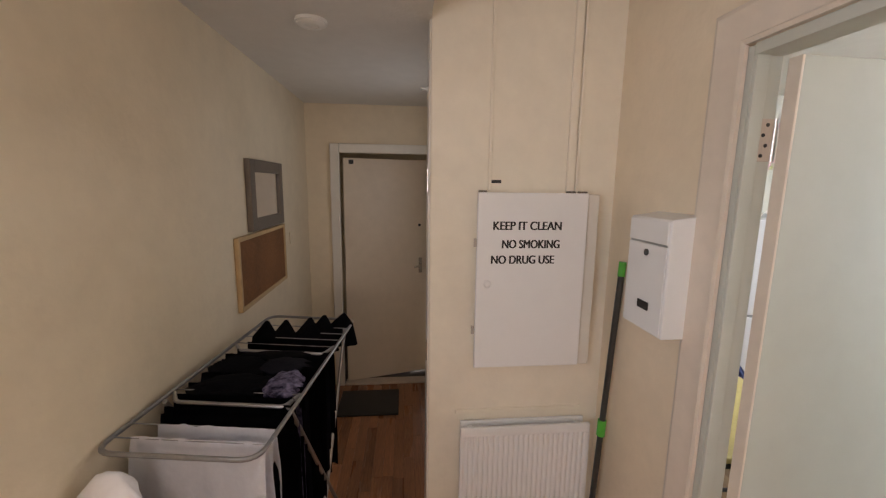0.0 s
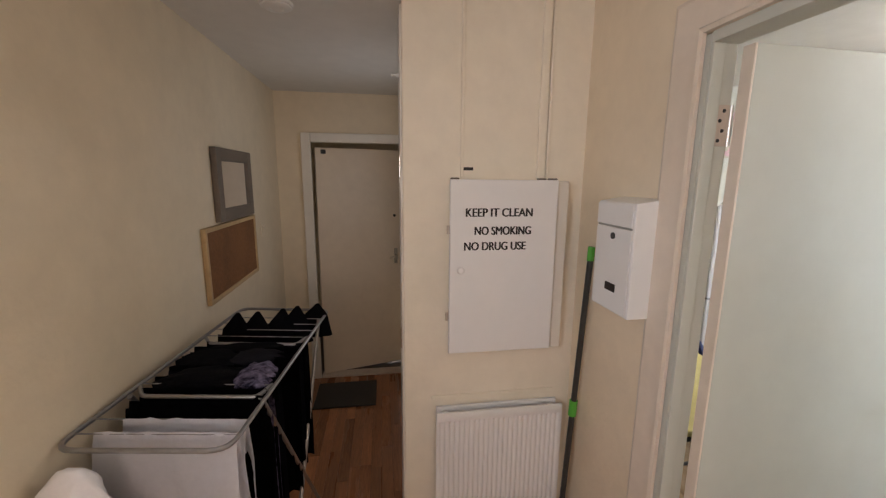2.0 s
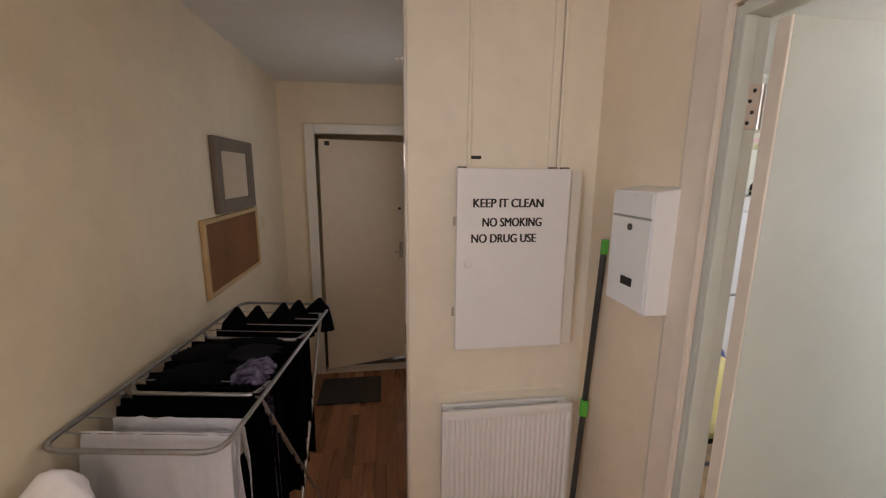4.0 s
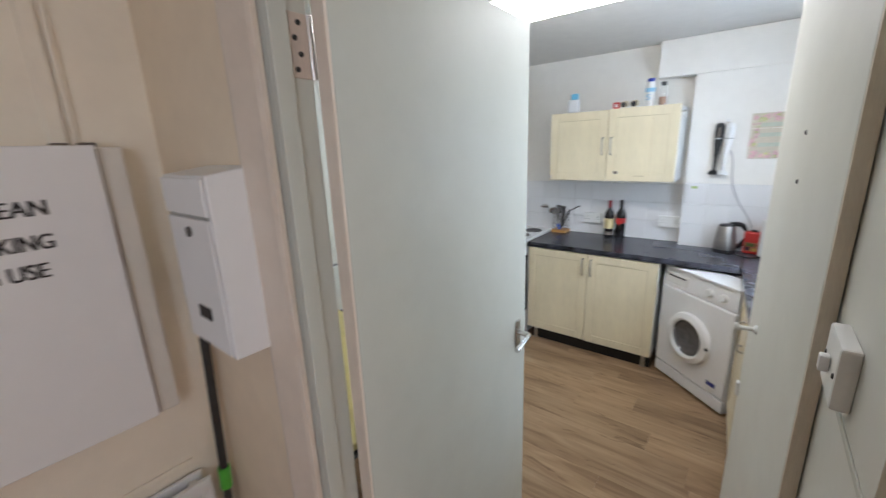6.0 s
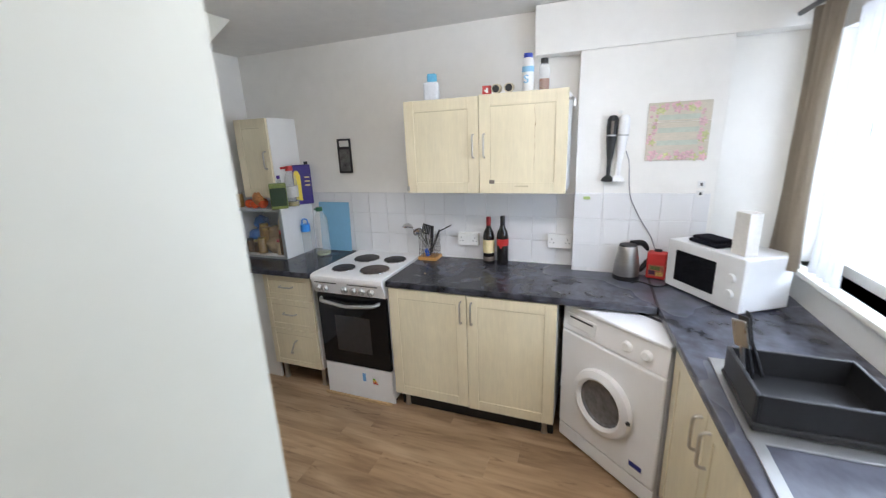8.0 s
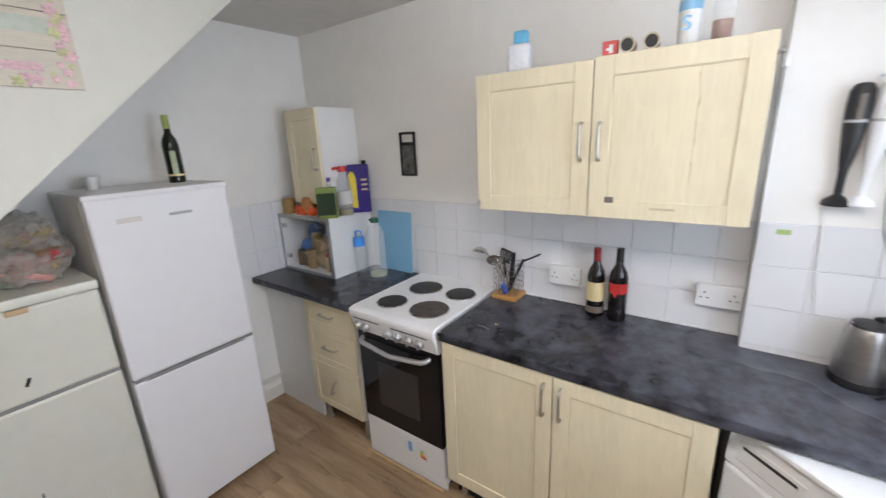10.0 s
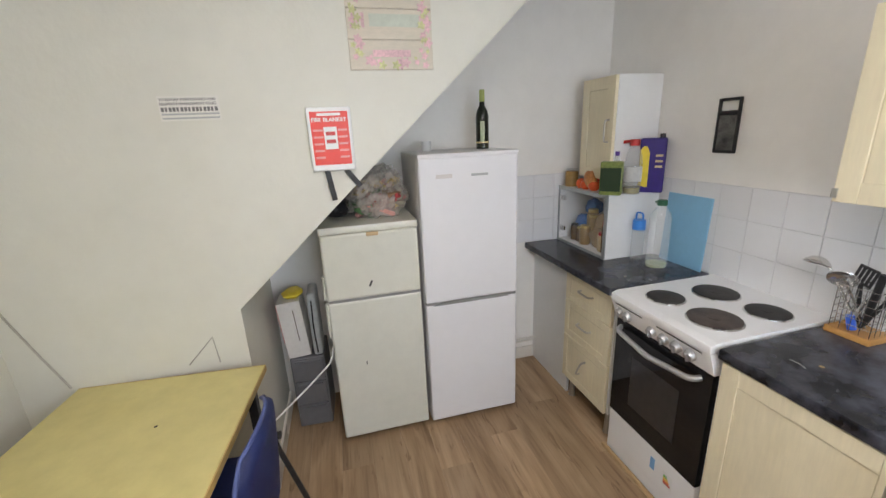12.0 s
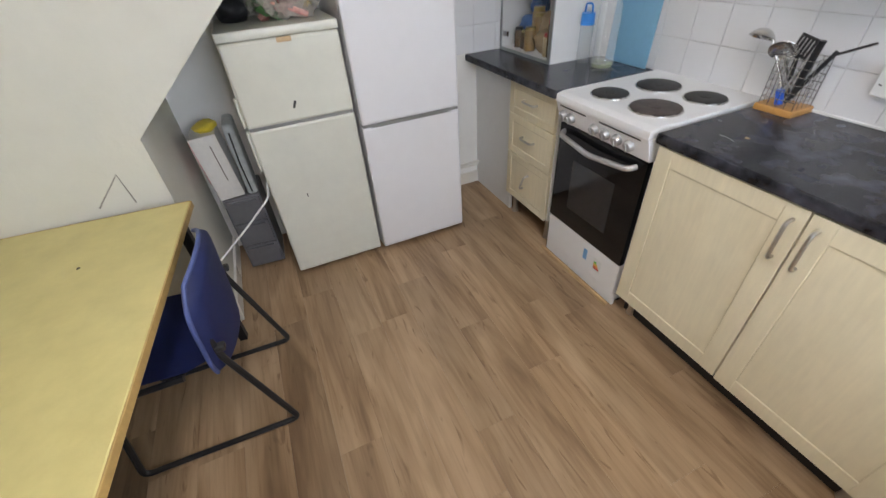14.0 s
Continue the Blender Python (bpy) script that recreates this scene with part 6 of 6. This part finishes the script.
def hand_blender(name, label, y, mat, lean):
    b = thing(name, label, "blender", pose(4.375, y, 1.455, lean, 0, 0), "hand blenders on the wall")
    part("motor_grip", bm_lathe([(0.014, 0.12), (0.020, 0.17), (0.027, 0.235), (0.030, 0.29), (0.028, 0.335), (0.020, 0.352), (0.010, 0.356), (0, 0.356)], 24), mat, b)
    part("button_strip", bm_box(-0.0315, -0.026, -0.007, 0.007, 0.255, 0.325, 0.002), M_GREYWOOD if mat is M_BLACK else M_PLASTIC, b, "worn push-button strip")
    part("band", bm_lathe([(0.0285, 0.246), (0.0292, 0.248), (0.0294, 0.252), (0.0288, 0.254)], 24), M_SATIN, b, "thin silver band")
    part("shaft", bm_lathe([(0.010, 0.02), (0.011, 0.09), (0.013, 0.121)], 16), mat, b)
    part("blade_guard", bm_lathe([(0.034, 0.0), (0.036, 0.005), (0.030, 0.018), (0.013, 0.032), (0.010, 0.02)], 24), mat, b)
    return b


hand_blender("hand_blender", "black hand blender hanging on the pier", 1.175, M_BLACK, 1.5)
hand_blender("hand_blender", "white hand blender hanging on the pier", 1.125, M_WHITE, 3)
tagged(part("blender_hook", bm_join(moved(bm_lathe([(0, 0), (0.012, 0), (0.012, 0.004), (0, 0.004)], 14), pose(4.40, 1.13, 1.825, 0, -90)), bm_tube([(4.398, 1.13, 1.825), (4.372, 1.13, 1.83)], 0.004, 8)), M_PLASTIC), "white plastic hook holding the blenders", "hook")
M_CABLE = material("grey_cable", (0.24, 0.23, 0.25), 0.5, var=0.05, bump=0)
pts = [(4.385, 1.09, 1.62), (4.392, 1.068, 1.56), (4.390, 1.062, 1.45), (4.388, 1.05, 1.36), (4.386, 0.99, 1.24), (4.38, 0.93, 1.15), (4.375, 0.90, 1.07)]
tagged(part("blender_cable", bm_tube(rounded(pts, 0.03, 4), 0.0024, 8), M_CABLE, smooth=80), "thin grey cable hanging down the pier", "cable")
tagged(part("cable_tie", bm_tube(rounded([(4.39, 1.19, 1.44), (4.391, 1.185, 1.25), (4.386, 1.17, 1.12)], 0.05, 4), 0.0022, 8), M_PLASTIC, smooth=80), "thin white cable hanging down the tiles", "cable")

M_PLAQUE = material("pale_printed_board", (0.62, 0.55, 0.45), 0.55, var=0.08, scale=6, stretch=(1, 1, 5), bump=0.05, second=(0.53, 0.50, 0.40))
M_PINKFL = material("pink_flower_print", (0.76, 0.47, 0.50), 0.5, var=0.25, scale=18, bump=0)
M_LIMEFL = material("lime_leaf_print", (0.56, 0.57, 0.27), 0.5, var=0.25, scale=18, bump=0)
M_MINT = material("mint_print", (0.53, 0.57, 0.48), 0.5, var=0.08, scale=9, bump=0)


def plaque(name, label, m, w, h, seed, with_letter):
    """Three printed boards with flowers scattered round the rim; its front looks along its own -y."""
    rng = random.Random(seed)
    p = thing(name, label, "picture", m)
    for k in range(3):
        part("board", bm_box(-w / 2, w / 2, -0.012, 0, -h / 2 + h / 3 * k + 0.0012, -h / 2 + h / 3 * (k + 1) - 0.0012, 0.0012), M_PLAQUE, p)
    for k in range(84):
        u, v = rng.uniform(-1, 1), rng.uniform(-1, 1)
        if max(abs(u), abs(v)) < 0.74:
            if rng.random() < 0.5:
                u = math.copysign(rng.uniform(0.74, 0.94), u)
            else:
                v = math.copysign(rng.uniform(0.74, 0.94), v)
        r = rng.uniform(0.008, 0.024)
        u, v = max(-0.93, min(0.93, u)), max(-0.93, min(0.93, v))
        petals = bm_extrude([(r * (0.75 + 0.25 * math.cos(5 * a)) * math.cos(a), r * (0.75 + 0.25 * math.cos(5 * a)) * math.sin(a)) for a in [2 * math.pi * i / 20 for i in range(20)]], "y", -0.0128 - 0.00004 * k, -0.0118)
        part("flower", moved(petals, pose(u * (w / 2 - 0.006), 0, v * (h / 2 - 0.006))), M_PINKFL if k % 3 else M_LIMEFL, p)
    if with_letter:
        lettering("letter", "H", 0.075, m @ pose(-w / 2 + 0.015, -0.0125, -0.012, 90), M_PINKFL, "pink capital letter H", parent=None)
        ob_h = bpy.data.objects["letter"]
        ob_h.parent, ob_h.matrix_parent_inverse = p, Matrix.Identity(4)
        ob_h.matrix_basis = pose(-w / 2 + 0.015, -0.0125, -0.012, 90)
        for k in ("label", "category"):
            if k in ob_h:
                del ob_h[k]
        ob_h["label"] = "pink capital letter H"
        part("faint_print", bm_box(-w / 2 + 0.085, w / 2 - 0.05, -0.0124, -0.0119, -0.008, 0.036), M_MINT, p, "faint mint lettering")
        part("faint_print", bm_box(-w / 2 + 0.09, w / 2 - 0.09, -0.0124, -0.0119, -0.115, -0.09), M_PINKFL, p, "faint pink line of print")
    else:
        for k in range(3):
            part("faint_print", bm_box(-w / 2 + 0.05, w / 2 - 0.05, -0.0124, -0.0119, 0.06 - 0.065 * k, 0.085 - 0.065 * k), M_MINT, p, "faint mint line of print")
    return p


plaque("plaque", "square floral printed wooden plaque on the sloping wall", pose(2.960, 3.184, 2.075, 0, 0, 0), 0.33, 0.325, 5, True)
plaque("plaque", "square floral printed wooden plaque on the pier", pose(4.40, 0.848, 1.712, 0, 0, EAST), 0.29, 0.30, 6, False)

fbk = thing("fire_blanket", "red and white fire blanket case with black pull straps", "fire blanket", pose(2.69, 3.184, 1.655))
part("case", bm_box(-0.085, 0.085, -0.03, 0, -0.12, 0.125, 0.006), M_PLASTIC, fbk)
part("red_panel", bm_box(-0.072, 0.072, -0.0325, -0.0302, -0.095, 0.108, 0.001), material("bright_red_print", (0.78, 0.055, 0.035), 0.4, var=0.06, bump=0), fbk)
lettering("title", "FIRE BLANKET", 0.022, pose(-0.066, -0.0328, 0.070, 90), M_PLASTIC, "white lettering", parent=fbk, width=0.132)
part("logo_bar", bm_box(-0.045, 0.045, -0.0335, -0.0324, 0.092, 0.102), M_PLASTIC, fbk)
part("figure_panel", bm_box(-0.025, 0.025, -0.0335, -0.0324, -0.035, 0.05), M_PLASTIC, fbk, "white instruction panel")
for k in range(2):
    part("figure_bar", bm_box(-0.018, 0.018, -0.0340, -0.0334, -0.012 + 0.03 * k, 0.002 + 0.03 * k), M_RED, fbk, "red symbol")
for s in (-1, 1):
    for k in range(5):
        part("print_line", bm_box(s * 0.047 - 0.018, s * 0.047 + 0.018, -0.0333, -0.0324, -0.07 + 0.026 * k, -0.062 + 0.026 * k), material("pale_red_print", (0.80, 0.35, 0.32), 0.5, bump=0) if s < 0 and k == 0 else bpy.data.materials["pale_red_print"], fbk)
part("strap", moved(bm_box(-0.011, 0.011, -0.004, 0, -0.125, 0.0, 0.001), pose(-0.03, -0.012, -0.118, 0, -8, 0)), M_BLACK, fbk, "black pull strap")
part("strap", moved(bm_box(-0.011, 0.011, -0.004, 0, -0.09, 0.0, 0.001), pose(0.045, -0.012, -0.118, 0, -35, 0)), M_BLACK, fbk, "black pull strap")
ns = thing("paper_notice", "small printed paper notice taped to the wall", "notice", pose(2.205, 3.184, 1.79))
part("paper", bm_box(-0.10, 0.10, -0.0022, -0.0004, -0.043, 0.043), material("off_white_paper", (0.72, 0.70, 0.64), 0.7, var=0.03, bump=0), ns)
M_FADED = material("faded_black_print", (0.17, 0.165, 0.16), 0.6, var=0.2, scale=30, bump=0)
lettering("print_line", "TO REPORT MAINTENANCE AND", 0.0135, pose(-0.095, -0.0024, 0.026, 90), M_FADED, "line of small grey capitals", parent=ns, width=0.185)
lettering("print_line", "PROPERTY MANAGEMENT ISSUES", 0.0135, pose(-0.095, -0.0024, 0.011, 90), M_FADED, "line of small grey capitals", parent=ns, width=0.185)
for k in range(15):
    part("print_bar", bm_box(-0.094 + 0.0126 * k, -0.0845 + 0.0126 * k - 0.002 * (k % 3 == 1), -0.0030, -0.0022, -0.011, 0.004), M_FADED, ns, "bold dark print")
for z in (-0.020, -0.034):
    part("print_bar", bm_box(-0.095, 0.095, -0.0028, -0.0021, z - 0.003, z + 0.003), M_FRONT, ns, "pale grey line of print")
M_CRACK = material("scuffed_plaster", (0.46, 0.44, 0.38), 0.8, var=0.15, bump=0.1)
tagged(part("wire_hook", bm_tube([(2.0, 3.178, 0.765), (2.108, 3.178, 0.876), (2.117, 3.178, 0.755)], 0.0028, 8), M_CRACK), "bent wire bracket standing on the wall behind the table", "bracket")
tagged(part("wall_cable", bm_tube([(1.43, 3.180, 1.11), (1.50, 3.180, 0.92), (1.57, 3.180, 0.745)], 0.004, 8), M_CRACK), "thin line running down the wall to the table", "cable")
for k, (x, y) in enumerate(((3.70, 3.885), (3.70, 3.87))):
    tagged(part("heating_pipe", bm_tube([(3.62, y, 0.14 + 0.03 * k), (3.985, y, 0.14 + 0.03 * k)], 0.008, 10), M_GLOSS), "white painted pipe along the skirting", "pipe", "pipes by the skirting")

# ---- on the fridges and under the stairs ----
bo = bottle("oil_bottle", "tall dark oil bottle with a green cap", pose(3.515, 3.66, 1.566), 0.036, 0.315, M_GREENGLASS, material("lime_cap", (0.36, 0.42, 0.12), 0.4, bump=0), M_CREAMPAPER, neck=0.34, lab=(0.10, 0.13))
part("front_label", moved(bm_extrude([(-0.012, 0.04), (0.012, 0.04), (0.012, 0.15), (-0.012, 0.15)], "y", -0.001, 0.001), pose(-0.012, -0.0345, 0, 0, 0, -18)), material("pale_green_label", (0.42, 0.47, 0.30), 0.5, var=0.2, scale=20, bump=0), bo, "pale green label")
tagged(part("mug", bm_lathe([(0, 0), (0.025, 0), (0.028, 0.055), (0.024, 0.055), (0.022, 0.008), (0, 0.008)], 22), M_PLASTIC), "white mug at the back of the fridge top", "mug").matrix_world = pose(3.20, 3.72, 1.566)
M_BAGCLR = material("clear_food_bag", (0.60, 0.56, 0.50), 0.15, var=0.35, scale=6, bump=0.5, bump_scale=22, alpha=0.45)
bagt = thing("bag_of_packets", "clear plastic bag stuffed with food packets", "bag", pose(2.885, 3.62, 1.248))
part("bag", crumpled(0.165, 0.13, 0.125, 12, 0.35, 4), M_BAGCLR, bagt, smooth=25)
rng = random.Random(4)
cols = (("dusty_pink_wrap", (0.50, 0.24, 0.20)), ("cream_wrap", (0.62, 0.52, 0.38)), ("green_wrap", (0.08, 0.20, 0.06)), ("red_wrap", (0.42, 0.05, 0.05)), ("brown_wrap", (0.22, 0.12, 0.06)), ("yellow_wrap", (0.62, 0.45, 0.10)))
mats = [material(nm, c, 0.4, var=0.25, scale=16, bump=0.1) for nm, c in cols]
for k in range(26):
    x, y, z = rng.uniform(-0.12, 0.12), rng.uniform(-0.10, 0.08), rng.uniform(0.025, 0.19)
    f = 1 - 0.5 * (z / 0.22) ** 2
    part("packet", moved(bm_box(-0.045, 0.045, -0.03, 0.03, -0.012, 0.012, 0.006), pose(x * f, y * f, z, rng.uniform(-50, 50), rng.uniform(-50, 50), rng.uniform(0, 180))), mats[k % 6], bagt)
tagged(part("black_bag", moved(crumpled(0.07, 0.10, 0.05, 21, 0.3), pose(2.665, 3.70, 1.248)), M_BLACK, smooth=50), "crumpled black bag on the older fridge", "bag")

tw = thing("storage_drawers", "grey translucent plastic three-drawer tower", "storage drawers", pose(2.41, 3.60, 0, 0, 0, -3))
M_GREYPL = material("grey_translucent_plastic", (0.14, 0.14, 0.15), 0.35, var=0.08, scale=5, bump=0)
part("case", bm_box(-0.095, 0.095, 0.01, 0.26, 0.005, 0.465, 0.006), M_GREYPL, tw)
for k in range(3):
    d = part("drawer", bm_box(-0.088, 0.088, -0.004, 0.012, 0.015 + 0.15 * k, 0.158 + 0.15 * k, 0.008), M_GREYPL, tw)
    part("lip", bm_box(-0.07, 0.07, -0.018, -0.003, 0.138 + 0.15 * k, 0.150 + 0.15 * k, 0.004), M_GREYPL, d)
cb2 = thing("carton", "white card carton with red printed edge, open at the top", "carton", pose(2.375, 3.62, 0.4685, 0, -4, 0))
part("card", bm_box(-0.062, 0.062, 0, 0.20, 0, 0.34, 0.003), material("white_carton", (0.66, 0.64, 0.60), 0.6, var=0.05, scale=8), cb2)
part("red_edge", bm_box(-0.0645, -0.0622, 0.005, 0.19, 0.10, 0.33), M_RED, cb2, "red printed side")
part("print_line", bm_box(0.015, 0.020, -0.0015, -0.0001, 0.10, 0.29), M_GREYWOOD, cb2, "line of dark print")
tagged(part("yellow_packet", moved(crumpled(0.055, 0.08, 0.02, 31, 0.2), pose(2.375, 3.72, 0.807, 0, -4, 0)), M_YEL, smooth=50), "yellow packet lying on the carton", "packet")
tagged(part("folded_bag", moved(bm_box(-0.026, 0.026, 0, 0.20, 0, 0.38, 0.018, 3), pose(2.478, 3.605, 0.4665, 0, 0, 0)), material("pale_grey_bag", (0.42, 0.45, 0.45), 0.5, var=0.15, scale=7, bump=0.3, bump_scale=20)), "pale grey folded bag beside the carton", "bag")
tagged(part("bag_piping", moved(bm_tube([(0.0, -0.003, 0.02), (-0.005, -0.003, 0.18), (0.0, -0.003, 0.34)], 0.004, 8), pose(2.476, 3.605, 0.468, 0, 0, 0)), M_BLACK), "black piping on the folded bag", "bag trim")
tagged(part("fridge_cable", bm_tube(rounded([(2.574, 3.45, 0.60), (2.555, 3.42, 0.52), (2.42, 3.37, 0.42), (2.254, 3.31, 0.31)], 0.03, 5), 0.0052, 10), M_PLASTIC, smooth=80), "white fridge cable hanging to the wall", "cable")

# ---- on the wall cupboard ----
ZC = 1.942
tp = thing("sugar_bag", "white clear-sided pouch with a blue top", "pouch", pose(4.215, 2.165, ZC, 0, 0, -80))
part("pouch", bm_box(-0.045, 0.045, -0.03, 0.03, 0, 0.105, 0.014, 3), material("cloudy_plastic", (0.72, 0.74, 0.76), 0.25, var=0.08, scale=10, bump=0.2, bump_scale=30), tp)
part("blue_top", bm_box(-0.022, 0.034, -0.018, 0.018, 0.100, 0.15, 0.010, 3), material("sky_blue_print", (0.12, 0.45, 0.68), 0.4, var=0.1, bump=0), tp)
rb = thing("red_box", "small red card box with a white mark on the cupboard", "box", pose(4.180, 1.822, ZC, 0, 0, -80))
part("card", bm_box(-0.024, 0.024, -0.020, 0.020, 0, 0.052, 0.003), M_RED, rb)
part("print_mark", bm_box(-0.004, 0.008, -0.0210, -0.0198, 0.014, 0.040), M_PLASTIC, rb, "white printed mark")
part("print_mark", bm_box(-0.012, 0.002, -0.0212, -0.0199, 0.022, 0.030), M_PLASTIC, rb, "white printed mark")
for y in (1.765, 1.695):
    c = thing("cardboard_tube", "short brown cardboard tube lying on the cupboard", "tube", pose(4.145, y, ZC + 0.030, 0, 84, 8), "tubes on the wall cupboard")
    part("tube", bm_lathe([(0.024, 0), (0.024, 0.13), (0.019, 0.13), (0.019, 0.0), (0.024, 0.0)], 20), material("brown_cardboard", (0.66, 0.58, 0.42), 0.7, var=0.08) if y > 1.7 else bpy.data.materials["brown_cardboard"], c)
    # black plug that stands for the shade inside the hollow tube
    part("dark_bore", bm_lathe([(0, 0.008), (0.0188, 0.008), (0.0188, 0.09), (0, 0.09)], 16), M_BLACK, c)
sp = thing("detergent_bottle", "tall white bottle with blue lettering and cap", "bottle", pose(4.215, 1.605, ZC))
part("body", bm_lathe([(0, 0), (0.029, 0), (0.031, 0.01), (0.031, 0.150), (0.026, 0.172), (0.022, 0.177), (0, 0.177)], 26), M_PLASTIC, sp)
part("cap", bm_lathe([(0, 0.175), (0.024, 0.175), (0.023, 0.197), (0, 0.197)], 22), material("deep_blue_cap", (0.02, 0.05, 0.35), 0.4, bump=0), sp)
part("blue_band", bm_lathe([(0.0315, 0.105), (0.0319, 0.105), (0.0319, 0.132), (0.0315, 0.132)], 26), M_SKYBLUE, sp)
lettering("letter", "S", 0.058, pose(-0.0322, 0.018, 0.050, 90, 0, -90), M_SKYBLUE, "blue capital letter S", parent=sp)
vb = thing("sauce_bottle", "clear bottle half full of brown sauce with a dark cap", "bottle", pose(4.215, 1.520, ZC))
part("glass", bm_lathe([(0, 0), (0.027, 0), (0.028, 0.01), (0.028, 0.115), (0.022, 0.138), (0.018, 0.142), (0, 0.142)], 24), M_CLEAR, vb)
part("contents", bm_lathe([(0, 0.004), (0.025, 0.004), (0.0265, 0.065), (0, 0.065)], 24), material("amber_sauce", (0.30, 0.10, 0.025), 0.2, var=0.1, bump=0), vb, "amber contents")
part("cap", bm_lathe([(0, 0.140), (0.020, 0.140), (0.019, 0.165), (0, 0.165)], 20), M_BLACK, vb)
tagged(part("cupboard_bracket", bm_tube(rounded([(4.20, 1.390, 1.90), (4.20, 1.362, 1.90), (4.20, 1.362, 1.86)], 0.01), 0.008, 8), M_STEEL), "steel bracket on the side of the wall cupboard", "bracket")

# ---- tiles ----
def tiles(parent, along, fixed, a0, a1, z0, rows, size, facing):
    """Square glazed tiles on a wall: along is the axis that they run on, fixed the wall's plane, facing the side that they stand out to."""
    n = int((a1 - a0) / size + 0.999)
    g, t, whole = 0.0010, 0.0045, {}
    for i in range(n):
        for j in range(rows):
            w = min(size, a1 - a0 - i * size)
            if w < 0.02:
                continue
            key = round(w, 4)
            if key not in whole:
                bm = bmesh.new()
                lo, hi, b = (g, g), (w - g, size - g), 0.0018
                base = [(lo[0], lo[1]), (hi[0], lo[1]), (hi[0], hi[1]), (lo[0], hi[1])]
                top = [(lo[0] + b, lo[1] + b), (hi[0] - b, lo[1] + b), (hi[0] - b, hi[1] - b), (lo[0] + b, hi[1] - b)]
                vb_ = [bm.verts.new((u, 0, v)) for u, v in base]
                vm_ = [bm.verts.new((u, -t + 0.0015, v)) for u, v in base]
                vt_ = [bm.verts.new((u, -t, v)) for u, v in top]
                bm.faces.new(vt_)
                for k in range(4):
                    q = (k + 1) % 4
                    bm.faces.new((vb_[k], vb_[q], vm_[q], vm_[k]))
                    bm.faces.new((vm_[k], vm_[q], vt_[q], vt_[k]))
                bmesh.ops.recalc_face_normals(bm, faces=bm.faces)
                whole[key] = mesh_of("tile", bm, M_TILE, 0)
            o = new("tile", whole[key])
            o.parent = parent
            jog = 0.0005 * noise.noise((i * 3.1, j * 7.7, fixed))
            if along == "y":
                o.matrix_local = pose(fixed + jog, a1 - i * size, z0 + j * size, 0.15 * noise.noise((i, j, 2)), 0, EAST)
            else:
                o.matrix_local = pose(a0 + i * size, fixed + jog, z0 + j * size)


wall = bpy.data.objects
grout = setting("tiling_east", bm_box(4.4975, TILE_X - 0.0005, 1.352, BACK - 0.002, 0.905, 1.366), M_GROUT, "white square glazed tiles with grey grout behind the worktop", "tiles")
tiles(grout, "y", 4.4975, 1.352, 3.898, 0.908, 3, 0.1525, -1)
grout = setting("tiling_pier", bm_box(4.3975, 4.3995, 0.66, 1.349, 0.905, 1.385), M_GROUT, "white square glazed tiles on the pier", "tiles")
tiles(grout, "y", 4.3975, 0.66, 1.349, 0.927, 3, 0.1525, -1)
grout = setting("tiling_north", bm_box(3.66, 4.49, BACK - 0.0025, BACK - 0.0005, 0.905, 1.366), M_GROUT, "white square glazed tiles on the back wall", "tiles")
tiles(grout, "x", BACK - 0.0025, 3.66, 4.49, 0.908, 3, 0.1525, -1)

# ---- floor planks ----
def planks(x0, x1, y0, y1, width, length, mat, seed, gap=0.0012):
    rng = random.Random(seed)
    kinds = {}
    x, row = x0, 0
    while x < x1 - 0.01:
        w = min(width, x1 - x)
        y = y0 - rng.uniform(0, length)
        while y < y1:
            a, b = max(y, y0), min(y + length, y1)
            if b - a > 0.03:
                key = (round(w, 3), round(b - a, 3))
                if key not in kinds:
                    bm = bm_box(gap / 2, w - gap / 2, gap / 2, (b - a) - gap / 2, -0.005, 0.0)
                    kinds[key] = mesh_of("plank", bm, mat, 0)
                o = new("plank", kinds[key])
                o.parent = floor
                o.matrix_local = pose(x, a, 0)
            y += length
        x += width
        row += 1


planks(1.395, 4.50, 0.30, 3.90, 0.165, 0.92, M_VINYL, 3, 0.0005)
planks(-0.418, 1.395, -2.5, 3.99, 0.066, 0.62, M_LAMINATE, 8)
